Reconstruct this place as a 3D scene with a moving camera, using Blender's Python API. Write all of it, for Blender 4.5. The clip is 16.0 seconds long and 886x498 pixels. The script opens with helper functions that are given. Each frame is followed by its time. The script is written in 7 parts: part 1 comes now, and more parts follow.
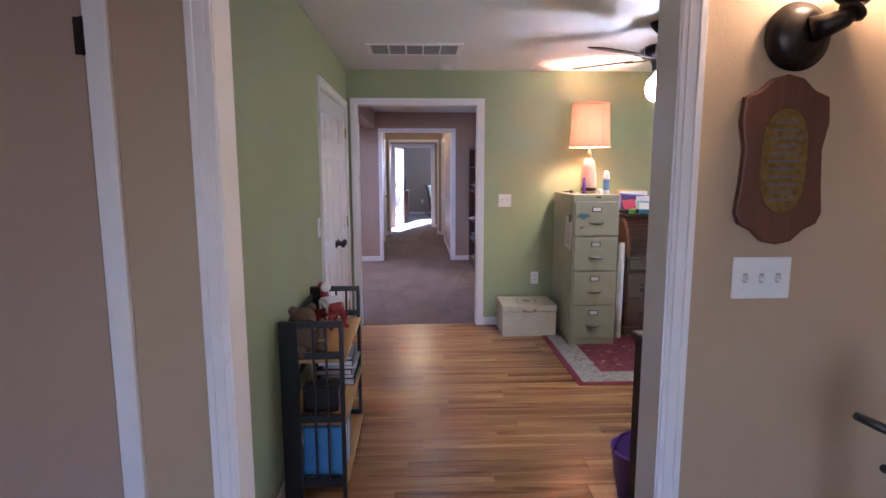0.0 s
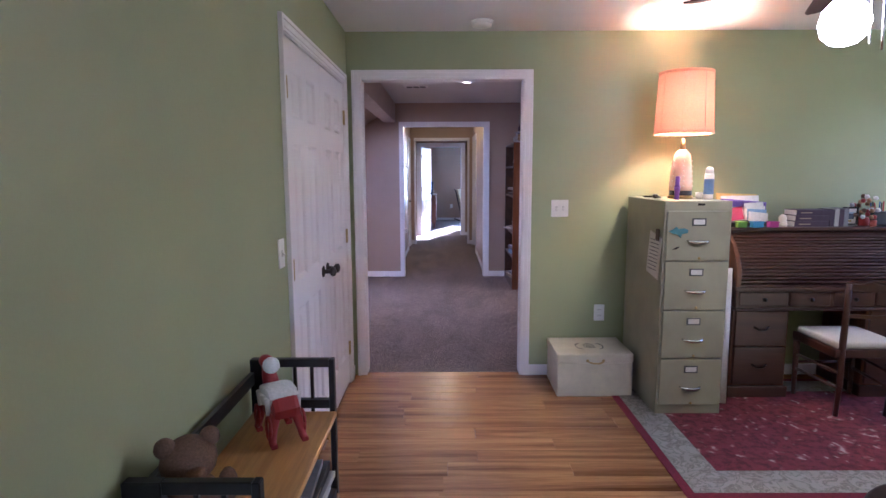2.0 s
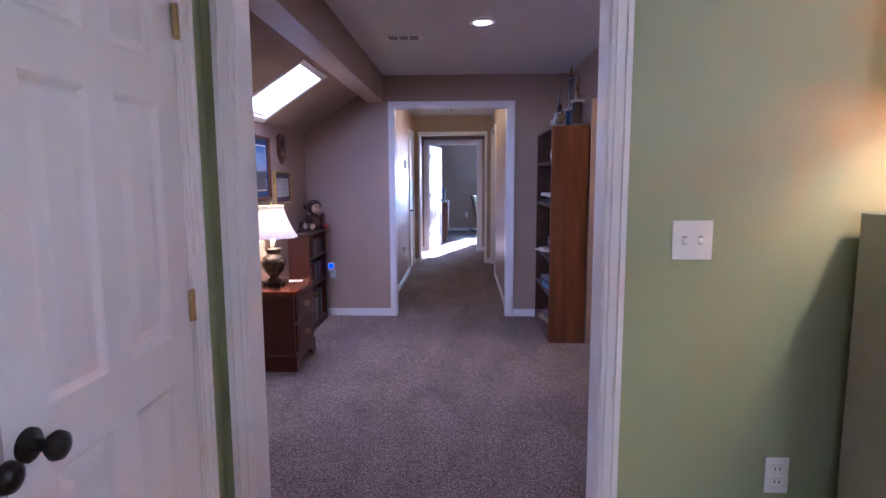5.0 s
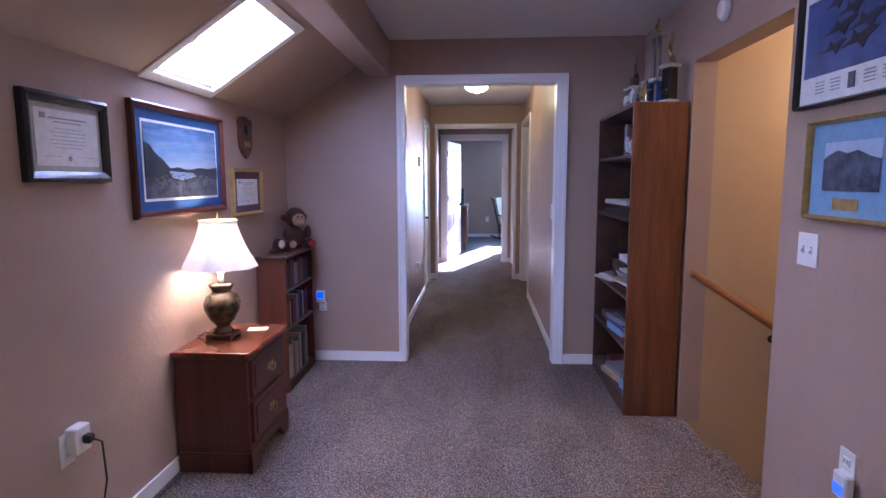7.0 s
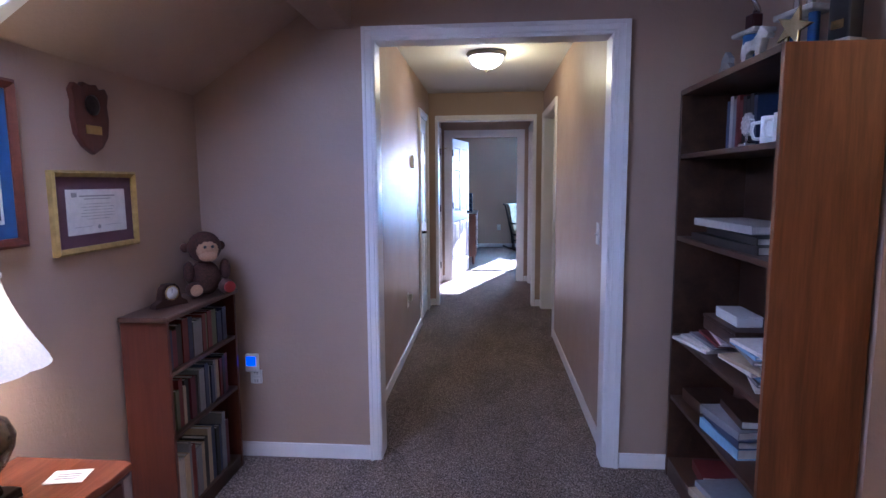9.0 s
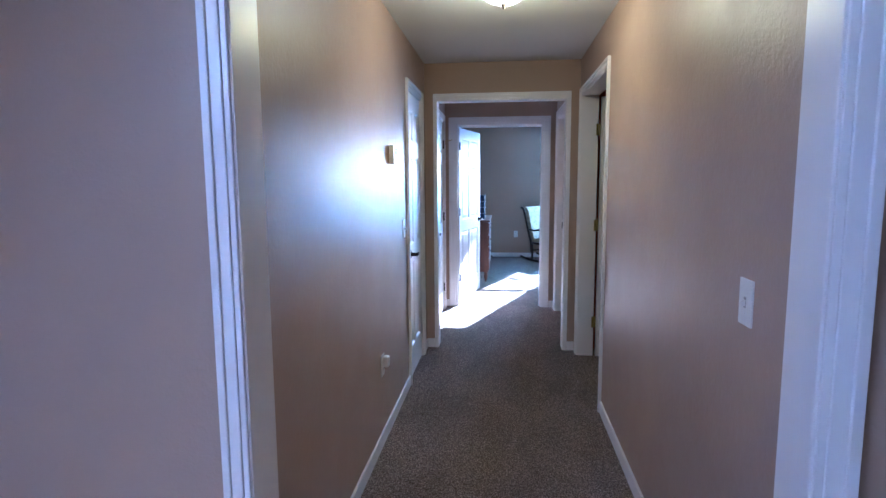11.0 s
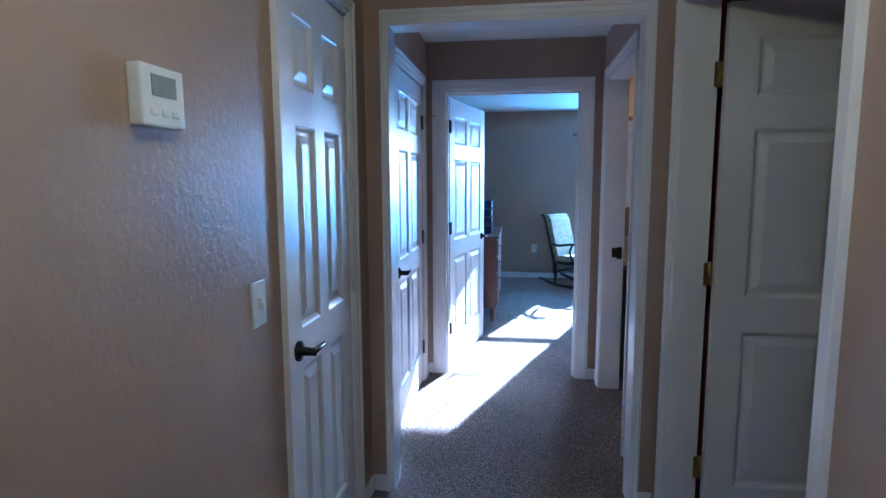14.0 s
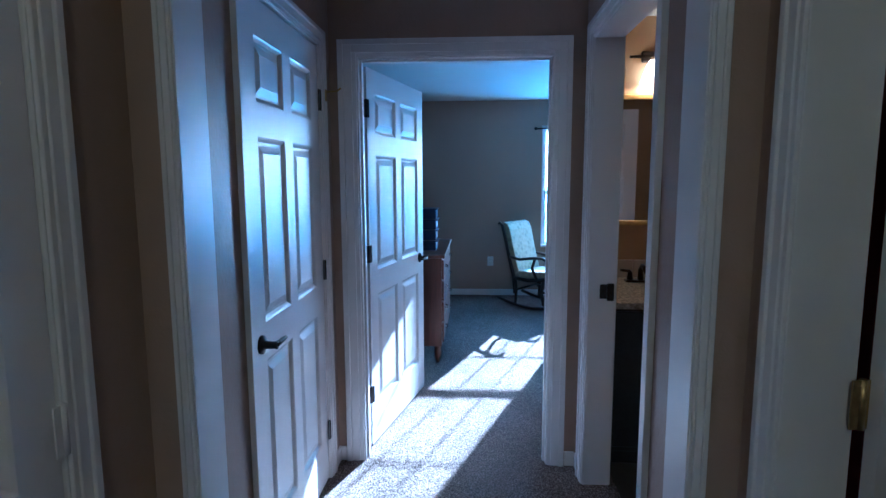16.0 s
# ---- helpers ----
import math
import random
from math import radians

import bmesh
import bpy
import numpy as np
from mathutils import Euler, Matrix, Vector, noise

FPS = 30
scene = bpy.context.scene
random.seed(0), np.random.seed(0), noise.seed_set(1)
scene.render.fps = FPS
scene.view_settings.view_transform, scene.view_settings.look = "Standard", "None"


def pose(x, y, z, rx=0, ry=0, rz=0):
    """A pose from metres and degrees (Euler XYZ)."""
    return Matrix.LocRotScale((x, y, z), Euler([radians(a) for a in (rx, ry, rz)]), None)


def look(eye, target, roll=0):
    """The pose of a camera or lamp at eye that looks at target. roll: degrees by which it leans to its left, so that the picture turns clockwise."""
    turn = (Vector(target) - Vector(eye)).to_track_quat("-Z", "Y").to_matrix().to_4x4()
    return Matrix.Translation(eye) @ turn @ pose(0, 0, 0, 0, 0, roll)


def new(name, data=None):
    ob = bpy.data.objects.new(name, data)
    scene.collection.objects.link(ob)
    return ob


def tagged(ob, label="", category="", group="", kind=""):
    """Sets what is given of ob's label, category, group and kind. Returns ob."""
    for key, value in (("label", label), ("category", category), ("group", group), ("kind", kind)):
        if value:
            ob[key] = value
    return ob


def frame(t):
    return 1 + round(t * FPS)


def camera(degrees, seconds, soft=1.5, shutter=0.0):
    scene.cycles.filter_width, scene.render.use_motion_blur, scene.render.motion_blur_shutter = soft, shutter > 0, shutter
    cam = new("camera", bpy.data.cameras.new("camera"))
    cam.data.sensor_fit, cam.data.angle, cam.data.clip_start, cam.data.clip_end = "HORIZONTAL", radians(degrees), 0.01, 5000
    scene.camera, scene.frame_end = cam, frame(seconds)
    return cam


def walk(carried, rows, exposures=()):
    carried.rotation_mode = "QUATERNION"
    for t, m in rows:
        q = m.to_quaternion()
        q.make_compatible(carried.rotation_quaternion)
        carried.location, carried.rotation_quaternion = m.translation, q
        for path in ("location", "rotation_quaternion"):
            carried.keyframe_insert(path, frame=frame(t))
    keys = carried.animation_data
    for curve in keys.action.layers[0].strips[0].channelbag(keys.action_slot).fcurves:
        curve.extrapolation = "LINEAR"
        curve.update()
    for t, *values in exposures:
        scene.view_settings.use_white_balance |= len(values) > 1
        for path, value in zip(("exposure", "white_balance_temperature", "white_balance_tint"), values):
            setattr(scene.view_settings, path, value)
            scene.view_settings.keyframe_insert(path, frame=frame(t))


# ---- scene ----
cam = camera(76.6, 16.0)
PATH = [
    (0, (0.241, 0.339, 1.472), (0.338, 2.316, 1.187), -0.1),
    (0.5, (0.234, 0.687, 1.464), (0.29, 2.666, 1.182), -0.2),
    (1, (0.254, 1.013, 1.444), (0.286, 2.992, 1.162), -0.1),
    (1.5, (0.28, 1.33, 1.437), (0.288, 3.311, 1.158), -0.2),
    (2, (0.288, 1.669, 1.42), (0.279, 3.651, 1.15), -0.2),
    (2.5, (0.314, 1.979, 1.406), (0.294, 3.96, 1.136), -0.2),
    (3, (0.363, 2.291, 1.407), (0.332, 4.273, 1.139), -0.2),
    (3.5, (0.386, 2.648, 1.371), (0.344, 4.631, 1.113), -0.2),
    (4, (0.415, 3.023, 1.347), (0.364, 5.006, 1.094), -0.2),
    (6.5, (0.293, 4.933, 1.377), (0.179, 6.915, 1.131), -0.2),
    (7, (0.257, 5.225, 1.359), (0.132, 7.206, 1.113), -0.2),
    (7.5, (0.265, 5.565, 1.37), (0.128, 7.546, 1.129), -0.3),
    (8, (0.235, 5.949, 1.376), (0.089, 7.929, 1.135), -0.2),
    (8.5, (0.247, 6.291, 1.374), (0.089, 8.271, 1.135), -0.3),
    (9, (0.257, 6.659, 1.383), (0.094, 8.639, 1.145), -0.4),
    (9.5, (0.249, 7.028, 1.398), (0.072, 9.005, 1.155), -0.1),
    (10, (0.243, 7.433, 1.408), (0.048, 9.408, 1.165), -0.6),
    (12.5, (0.237, 9.393, 1.406), (-0.006, 11.363, 1.16), 0.2),
    (13, (0.245, 9.743, 1.393), (-0.006, 11.713, 1.151), 0.1),
    (13.5, (0.259, 10.125, 1.405), (0.001, 12.093, 1.162), 0.0),
    (14, (0.246, 10.506, 1.409), (-0.02, 12.473, 1.161), -0.2),
    (14.5, (0.217, 10.854, 1.407), (-0.045, 12.821, 1.156), -0.4),
    (15, (0.244, 11.207, 1.42), (-0.014, 13.174, 1.167), -0.3),
    (15.5, (0.264, 11.487, 1.414), (0.029, 13.457, 1.164), -0.4),
    (16, (0.298, 11.744, 1.44), (0.179, 13.724, 1.186), -0.2),
]
EXPOSURES = [(0.0, 4.32, 5200, 30), (1.5, 4.28, 5100, 32), (3.0, 4.20, 4850, 34), (4.0, 4.0, 4850, 36), (6.5, 4.42, 4800, 31), (7.5, 4.16, 4850, 31), (8.5, 4.03, 4750, 26), (10.0, 4.42, 4500, 17), (12.5, 4.24, 4080, 10), (14.0, 3.86, 3980, 8), (15.0, 3.60, 3940, 7), (16.0, 3.26, 3840, 3)]
walk(cam, [(t, look(eye, target, roll)) for t, eye, target, roll in PATH], EXPOSURES)

# ---- world, sun and sky ----
SUN_WAY = Vector((-0.365, -1.0, -0.384)).normalized()
world = bpy.data.worlds.new("sky")
scene.world = world
world.use_nodes = True
wn = world.node_tree.nodes
wl = world.node_tree.links
sky = wn.new("ShaderNodeTexSky")
sky.sky_type = "NISHITA"
sky.sun_disc = False
sky.sun_elevation = math.asin(-SUN_WAY.z)
sky.sun_rotation = math.atan2(-SUN_WAY.x, -SUN_WAY.y)
wl.new(sky.outputs[0], wn["Background"].inputs[0])
wn["Background"].inputs[1].default_value = 0.10
sun_data = bpy.data.lights.new("sun", "SUN")
sun_data.energy, sun_data.angle, sun_data.color = 5.0, radians(0.5), (1.0, 0.95, 0.88)
sun = new("sun", sun_data)
sun.matrix_world = Matrix.Translation((3, 26, 6)) @ SUN_WAY.to_track_quat("-Z", "Y").to_matrix().to_4x4()


def lamp(name, x, y, z, watts, color, size=0.05):
    d = bpy.data.lights.new(name, "POINT")
    d.energy, d.color, d.shadow_soft_size = watts, color, size
    ob = new(name, d)
    ob.location = (x, y, z)
    return ob


def area(name, m, w, h, watts, color):
    d = bpy.data.lights.new(name, "AREA")
    d.shape, d.size, d.size_y, d.energy, d.color = "RECTANGLE", w, h, watts, color
    ob = new(name, d)
    ob.matrix_world = m
    return ob


WARM = (1.0, 0.72, 0.38)
SOFT = (1.0, 0.84, 0.55)
DAY = (0.78, 0.81, 1.0)
lamp("fan_bulb", 1.73, 3.79, 1.835, 0.48, (1.0, 0.84, 0.64), 0.035)
lamp("cabinet_lamp_bulb", 1.735, 5.14, 1.80, 1.75, (1.0, 0.80, 0.44), 0.04)
lamp("nightstand_lamp_bulb", -1.005, 7.87, 1.06, 0.46, (1.0, 0.80, 0.42), 0.03)
lamp("hall_bulb", 0.270, 11.0, 2.165, 0.72, (1.0, 0.77, 0.29), 0.03)
lamp("stairwell_bulb", 2.6, 7.9, 2.1, 1.5, (1.0, 0.76, 0.40), 0.08)
lamp("bath_bulb", 1.285, 15.03, 1.985, 0.28, (1.0, 0.66, 0.34), 0.02)
lamp("sconce_bulb", 1.315, 1.70, 2.05, 0.78, (1.0, 0.68, 0.32), 0.03)
area("room1_window_sky", look((0.2, -2.99, 1.4), (0.2, 0.0, 1.3)), 1.4, 1.2, 0.9, (0.90, 0.84, 0.95))
# fill lamp for the green room, set in the added east window
area("green_fill_sky", look((4.49, 4.65, 1.45), (0.0, 4.4, 1.2)), 1.1, 1.15, 0.08, (0.86, 0.86, 1.0))
area("skylight_sky", look((-0.926, 7.85, 2.003), (-0.926 + 0.66, 7.85, 2.003 - 1.0)), 0.90, 0.92, 2.4, DAY)
area("window_sky", look((1.425, 18.74, 1.29), (1.425, 17.0, 1.1)), 0.74, 1.46, 5.0, (0.24, 0.64, 1.0))
for spot_y in (6.35, 7.50):
    spot = bpy.data.lights.new("recessed_spot", "SPOT")
    spot.energy, spot.spot_size, spot.spot_blend, spot.color, spot.shadow_soft_size = 1.8, radians(104), 0.6, (1.0, 0.86, 0.72), 0.05
    new("recessed_spot", spot).matrix_world = look((0.512, spot_y, 2.325), (0.512, spot_y + 0.001, 0))

# ---- materials ----


def material(name, build):
    m = bpy.data.materials.new(name)
    m.use_nodes = True
    t = m.node_tree
    b = t.nodes["Principled BSDF"]
    build(t, b)
    return m


def coords(t, kind="Object", scale=(1, 1, 1), rot=(0, 0, 0)):
    c = t.nodes.new("ShaderNodeTexCoord")
    mp = t.nodes.new("ShaderNodeMapping")
    mp.inputs["Scale"].default_value = scale
    mp.inputs["Rotation"].default_value = rot
    t.links.new(c.outputs[kind], mp.inputs[0])
    return mp.outputs[0]


def noise_tex(t, vec, scale, detail=4.0, rough=0.55, dist=0.0):
    n = t.nodes.new("ShaderNodeTexNoise")
    n.inputs["Scale"].default_value, n.inputs["Detail"].default_value = scale, detail
    n.inputs["Roughness"].default_value, n.inputs["Distortion"].default_value = rough, dist
    if vec is not None:
        t.links.new(vec, n.inputs["Vector"])
    return n.outputs["Fac"]


def ramp(t, fac, stops):
    r = t.nodes.new("ShaderNodeValToRGB")
    e = r.color_ramp.elements
    while len(e) < len(stops):
        e.new(0.5)
    for i, (p, c) in enumerate(stops):
        e[i].position, e[i].color = p, (*c, 1)
    t.links.new(fac, r.inputs[0])
    return r.outputs[0]


def mix(t, fac, a, b, kind="MIX"):
    m = t.nodes.new("ShaderNodeMix")
    m.data_type, m.blend_type = "RGBA", kind
    for sock, v in ((m.inputs[0], fac), (m.inputs[6], a), (m.inputs[7], b)):
        if hasattr(v, "is_output"):
            t.links.new(v, sock)
        elif isinstance(v, (int, float)):
            sock.default_value = v
        else:
            sock.default_value = (*v, 1)
    return m.outputs[2]


def bump(t, b, height, strength, distance=0.002):
    n = t.nodes.new("ShaderNodeBump")
    n.inputs["Strength"].default_value, n.inputs["Distance"].default_value = strength, distance
    t.links.new(height, n.inputs["Height"])
    t.links.new(n.outputs[0], b.inputs["Normal"])


def shade(c, k):
    return tuple(min(1.0, v * k) for v in c)


def paint(name, c, rough=0.5, peel=0.25, vary=0.06, peel_scale=90, knock=0.0):
    """Wall paint over orange-peel plaster; knock adds the flattened blotches of a knockdown texture."""
    def f(t, b):
        v = coords(t)
        big = noise_tex(t, v, 1.3, 5)
        t.links.new(ramp(t, big, [(0.3, shade(c, 1 - vary)), (0.7, shade(c, 1 + vary))]), b.inputs["Base Color"])
        b.inputs["Roughness"].default_value = rough
        fine = noise_tex(t, v, peel_scale, 3, 0.6)
        if knock:
            blotch = ramp(t, noise_tex(t, v, 40, 4, 0.65, 0.2), [(0.42, (0, 0, 0)), (0.56, (1, 1, 1))])
            fine = mix(t, knock, fine, blotch)
            wear = ramp(t, noise_tex(t, v, 4.5, 6, 0.65), [(0.3, (rough - 0.05,) * 3), (0.7, (rough + 0.06,) * 3)])
            t.links.new(wear, b.inputs["Roughness"])
        bump(t, b, fine, peel, 0.002)
    return material(name, f)


def plain(name, c, rough=0.5, metal=0.0, vary=0.1, scale=40, relief=0.05):
    def f(t, b):
        v = coords(t)
        n = noise_tex(t, v, scale, 4)
        t.links.new(ramp(t, n, [(0.3, shade(c, 1 - vary)), (0.7, shade(c, 1 + vary))]), b.inputs["Base Color"])
        b.inputs["Roughness"].default_value, b.inputs["Metallic"].default_value = rough, metal
        if relief:
            bump(t, b, n, relief, 0.002)
    return material(name, f)


def wood(name, dark, light, axis="x", rough=0.4, scale=9.0, relief=0.08, per_object=False):
    def f(t, b):
        s = {"x": (0.06, 1, 1), "y": (1, 0.06, 1), "z": (1, 1, 0.06)}[axis]
        v = coords(t, "Object", s)
        if per_object:
            info = t.nodes.new("ShaderNodeObjectInfo")
            add = t.nodes.new("ShaderNodeVectorMath")
            add.operation = "MULTIPLY_ADD"
            add.inputs[1].default_value = (17.0, 31.0, 11.0)
            t.links.new(info.outputs["Random"], add.inputs[0])
            t.links.new(v, add.inputs[2])
            v = add.outputs[0]
        n1 = noise_tex(t, v, scale, 6, 0.6, 0.6)
        n2 = noise_tex(t, v, scale * 9, 4, 0.7)
        base = ramp(t, n1, [(0.28, dark), (0.5, tuple((a + c) / 2 for a, c in zip(dark, light))), (0.72, light)])
        fine = ramp(t, n2, [(0.35, (0.72, 0.70, 0.68)), (0.65, (1.05, 1.05, 1.05))])
        col = mix(t, 0.75, base, fine, "MULTIPLY")
        if per_object:
            tone = ramp(t, info.outputs["Random"], [(0.0, (0.80, 0.77, 0.74)), (0.5, (0.93, 0.93, 0.92)), (1.0, (1.06, 1.06, 1.05))])
            col = mix(t, 1.0, col, tone, "MULTIPLY")
        t.links.new(col, b.inputs["Base Color"])
        b.inputs["Roughness"].default_value = rough
        bump(t, b, n2, relief, 0.001)
    return material(name, f)


def carpet_build(t, b):
    v = coords(t)
    n1 = noise_tex(t, coords(t, "Object", (1.0, 0.6, 1)), 135, 3, 0.85)
    n2 = noise_tex(t, coords(t, "Object", (1.6, 0.7, 1)), 2.4, 5, 0.65, 0.5)
    n3 = noise_tex(t, coords(t, "Object", (1.0, 0.5, 1)), 44, 4, 0.75)
    c1 = ramp(t, n1, [(0.37, (0.058, 0.043, 0.036)), (0.5, (0.255, 0.196, 0.163)), (0.62, (0.58, 0.475, 0.415))])
    c2 = ramp(t, n2, [(0.35, (0.80, 0.80, 0.80)), (0.62, (1.10, 1.10, 1.10))])
    c3 = ramp(t, n3, [(0.36, (0.66, 0.65, 0.64)), (0.62, (1.12, 1.12, 1.12))])
    col = mix(t, 1.0, mix(t, 1.0, c1, c2, "MULTIPLY"), c3, "MULTIPLY")
    t.links.new(col, b.inputs["Base Color"])
    b.inputs["Roughness"].default_value = 1.0
    b.inputs["Specular IOR Level"].default_value = 0.1
    add = t.nodes.new("ShaderNodeMath")
    add.operation = "ADD"
    t.links.new(n1, add.inputs[0])
    t.links.new(n3, add.inputs[1])
    bump(t, b, add.outputs[0], 1.0, 0.014)


def glow(name, c, strength):
    def f(t, b):
        b.inputs["Base Color"].default_value = (*c, 1)
        b.inputs["Emission Color"].default_value = (*c, 1)
        b.inputs["Emission Strength"].default_value = strength
        b.inputs["Roughness"].default_value = 0.4
    return material(name, f)


def glass_build(t, b):
    b.inputs["Base Color"].default_value = (0.97, 0.99, 1, 1)
    b.inputs["Roughness"].default_value = 0.0
    b.inputs["Transmission Weight"].default_value = 1.0
    b.inputs["IOR"].default_value = 1.02


GREEN = paint("green_paint", (0.315, 0.345, 0.185), 0.5, 0.3)
TAUPE = paint("taupe_paint", (0.40, 0.285, 0.215), 0.40, 0.55, 0.05, 70, 0.30)
TAN = paint("tan_paint", (0.50, 0.345, 0.175), 0.5, 0.3)
MAROON = paint("maroon_paint", (0.27, 0.050, 0.050), 0.5)
ROOM1 = paint("beige_paint", (0.445, 0.325, 0.205), 0.5, 0.3)
BATHTAN = paint("bath_paint", (0.42, 0.27, 0.14), 0.5, 0.3)
CEIL = paint("ceiling_white", (0.72, 0.71, 0.70), 0.8, 0.5, 0.03, 60)
WHITE = paint("trim_white", (0.80, 0.765, 0.765), 0.32, 0.06, 0.03, 60)
DOORW = paint("door_white", (0.80, 0.765, 0.77), 0.35, 0.10, 0.02, 70)
TAUPE.node_tree.nodes["Principled BSDF"].inputs["Specular IOR Level"].default_value = 0.28
CARPET = material("carpet", carpet_build)
GLASS = material("glass", glass_build)
PLASTIC = plain("white_plastic", (0.78, 0.77, 0.74), 0.35, 0, 0.03, 60, 0.02)
BRONZE = plain("dark_bronze", (0.035, 0.028, 0.024), 0.35, 0.8, 0.3, 60)
BLACK = plain("black_satin", (0.012, 0.011, 0.011), 0.4, 0, 0.3, 60)
BRASS = plain("old_brass", (0.45, 0.32, 0.13), 0.35, 1.0, 0.2, 60)
CHROME = plain("chrome", (0.62, 0.62, 0.62), 0.2, 1.0, 0.05, 60, 0.0)
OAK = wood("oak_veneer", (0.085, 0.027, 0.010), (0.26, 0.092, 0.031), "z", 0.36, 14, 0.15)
CHERRY = wood("cherry_wood", (0.058, 0.014, 0.008), (0.125, 0.034, 0.018), "z", 0.3, 8)
CHERRY_TOP = wood("cherry_top", (0.11, 0.028, 0.012), (0.27, 0.080, 0.034), "y", 0.20, 10)
DARKWOOD = wood("dark_wood", (0.022, 0.010, 0.008), (0.060, 0.026, 0.018), "x", 0.5, 8)
DARKWOOD.node_tree.nodes["Principled BSDF"].inputs["Specular IOR Level"].default_value = 0.25
PLANK = wood("laminate_plank", (0.150, 0.052, 0.016), (0.62, 0.325, 0.125), "x", 0.27, 13, 0.04, True)
GROOVE = plain("plank_joint", (0.27, 0.13, 0.055), 0.6)

# ---- building helpers ----


def box(bm, x0, x1, y0, y1, z0, z1, bevel=0.0, seg=1):
    vs = [bm.verts.new((x, y, z)) for z in (z0, z1) for y in (y0, y1) for x in (x0, x1)]
    fs = [bm.faces.new([vs[i] for i in q]) for q in ((0, 2, 3, 1), (4, 5, 7, 6), (0, 1, 5, 4), (2, 6, 7, 3), (0, 4, 6, 2), (1, 3, 7, 5))]
    if bevel > 0:
        es = list({e for f in fs for e in f.edges})
        bmesh.ops.bevel(bm, geom=es, offset=bevel, segments=seg, affect="EDGES", profile=0.6)
    return fs


def boxm(*a, bevel=0.0, seg=1):
    bm = bmesh.new()
    box(bm, *a, bevel=bevel, seg=seg)
    return bm


def lathe(profile, segs=28, bm=None, at=(0, 0, 0), caps=True):
    bm = bm or bmesh.new()
    rings = []
    for r, z in profile:
        rings.append([bm.verts.new((at[0] + max(r, 0.0004) * math.cos(2 * math.pi * i / segs), at[1] + max(r, 0.0004) * math.sin(2 * math.pi * i / segs), at[2] + z)) for i in range(segs)])
    for a, b in zip(rings, rings[1:]):
        for i in range(segs):
            j = (i + 1) % segs
            bm.faces.new((a[i], a[j], b[j], b[i])).smooth = True
    if caps and profile[0][0] > 0:
        bm.faces.new(rings[0][::-1])
    if caps and profile[-1][0] > 0:
        bm.faces.new(rings[-1])
    return bm


def tube(points, r, segs=10, bm=None):
    """A round bar through the points."""
    bm = bm or bmesh.new()
    pts = [Vector(p) for p in points]
    rings = []
    for i, p in enumerate(pts):
        d = (pts[min(i + 1, len(pts) - 1)] - pts[max(i - 1, 0)]).normalized()
        a = d.orthogonal().normalized() if not rings else (prev - prev.dot(d) * d).normalized()
        prev = a
        b = d.cross(a)
        rr = r[i] if isinstance(r, (list, tuple)) else r
        rings.append([bm.verts.new(p + rr * (math.cos(2 * math.pi * k / segs) * a + math.sin(2 * math.pi * k / segs) * b)) for k in range(segs)])
    for a, b in zip(rings, rings[1:]):
        for k in range(segs):
            bm.faces.new((a[k], a[(k + 1) % segs], b[(k + 1) % segs], b[k])).smooth = True
    bm.faces.new(rings[0][::-1])
    bm.faces.new(rings[-1])
    return bm


def prism(outline, t0, t1, plane="xz", bevel=0.0, bm=None):
    """An outline drawn in a plane, given thickness from t0 to t1 across it."""
    bm = bm or bmesh.new()
    put = {"xz": lambda a, b, t: (a, t, b), "yz": lambda a, b, t: (t, a, b), "xy": lambda a, b, t: (a, b, t)}[plane]
    v0 = [bm.verts.new(put(a, b, t0)) for a, b in outline]
    v1 = [bm.verts.new(put(a, b, t1)) for a, b in outline]
    n = len(outline)
    fs = [bm.faces.new(v0), bm.faces.new(v1[::-1])]
    for i in range(n):
        fs.append(bm.faces.new((v0[i], v1[i], v1[(i + 1) % n], v0[(i + 1) % n])))
    bmesh.ops.recalc_face_normals(bm, faces=fs)
    if bevel > 0:
        es = list({e for f in fs[:2] for e in f.edges})
        bmesh.ops.bevel(bm, geom=es, offset=bevel, segments=2, affect="EDGES", profile=0.6)
    return bm


def mesh_of(name, bm, materials):
    bmesh.ops.recalc_face_normals(bm, faces=bm.faces)
    me = bpy.data.meshes.new(name)
    bm.to_mesh(me)
    bm.free()
    for m in materials if isinstance(materials, (list, tuple)) else (materials,):
        me.materials.append(m)
    return me


def part(name, bm, mat, parent=None, label=""):
    ob = new(name, mesh_of(name, bm, mat))
    if parent is not None:
        ob.parent = parent
    return tagged(ob, label)


def piece(name, me, parent, m=None):
    """One more object on a mesh that is there already."""
    ob = new(name, me)
    ob.parent = parent
    if m is not None:
        ob.matrix_basis = m
    return ob


def thing(name, x, y, z, label, category, rz=0.0, group="", kind=""):
    ob = new(name)
    ob.empty_display_size = 0.1
    ob.matrix_basis = pose(x, y, z, 0, 0, rz)
    return tagged(ob, label, category, group, kind)


def structure(name, bm, mat, label, category):
    ob = new(name, mesh_of(name, bm, mat))
    return tagged(ob, label, category, "", "structure")


# ---- walls: along x or along y, with openings (from, to, bottom, top) ----
Z1 = 2.335


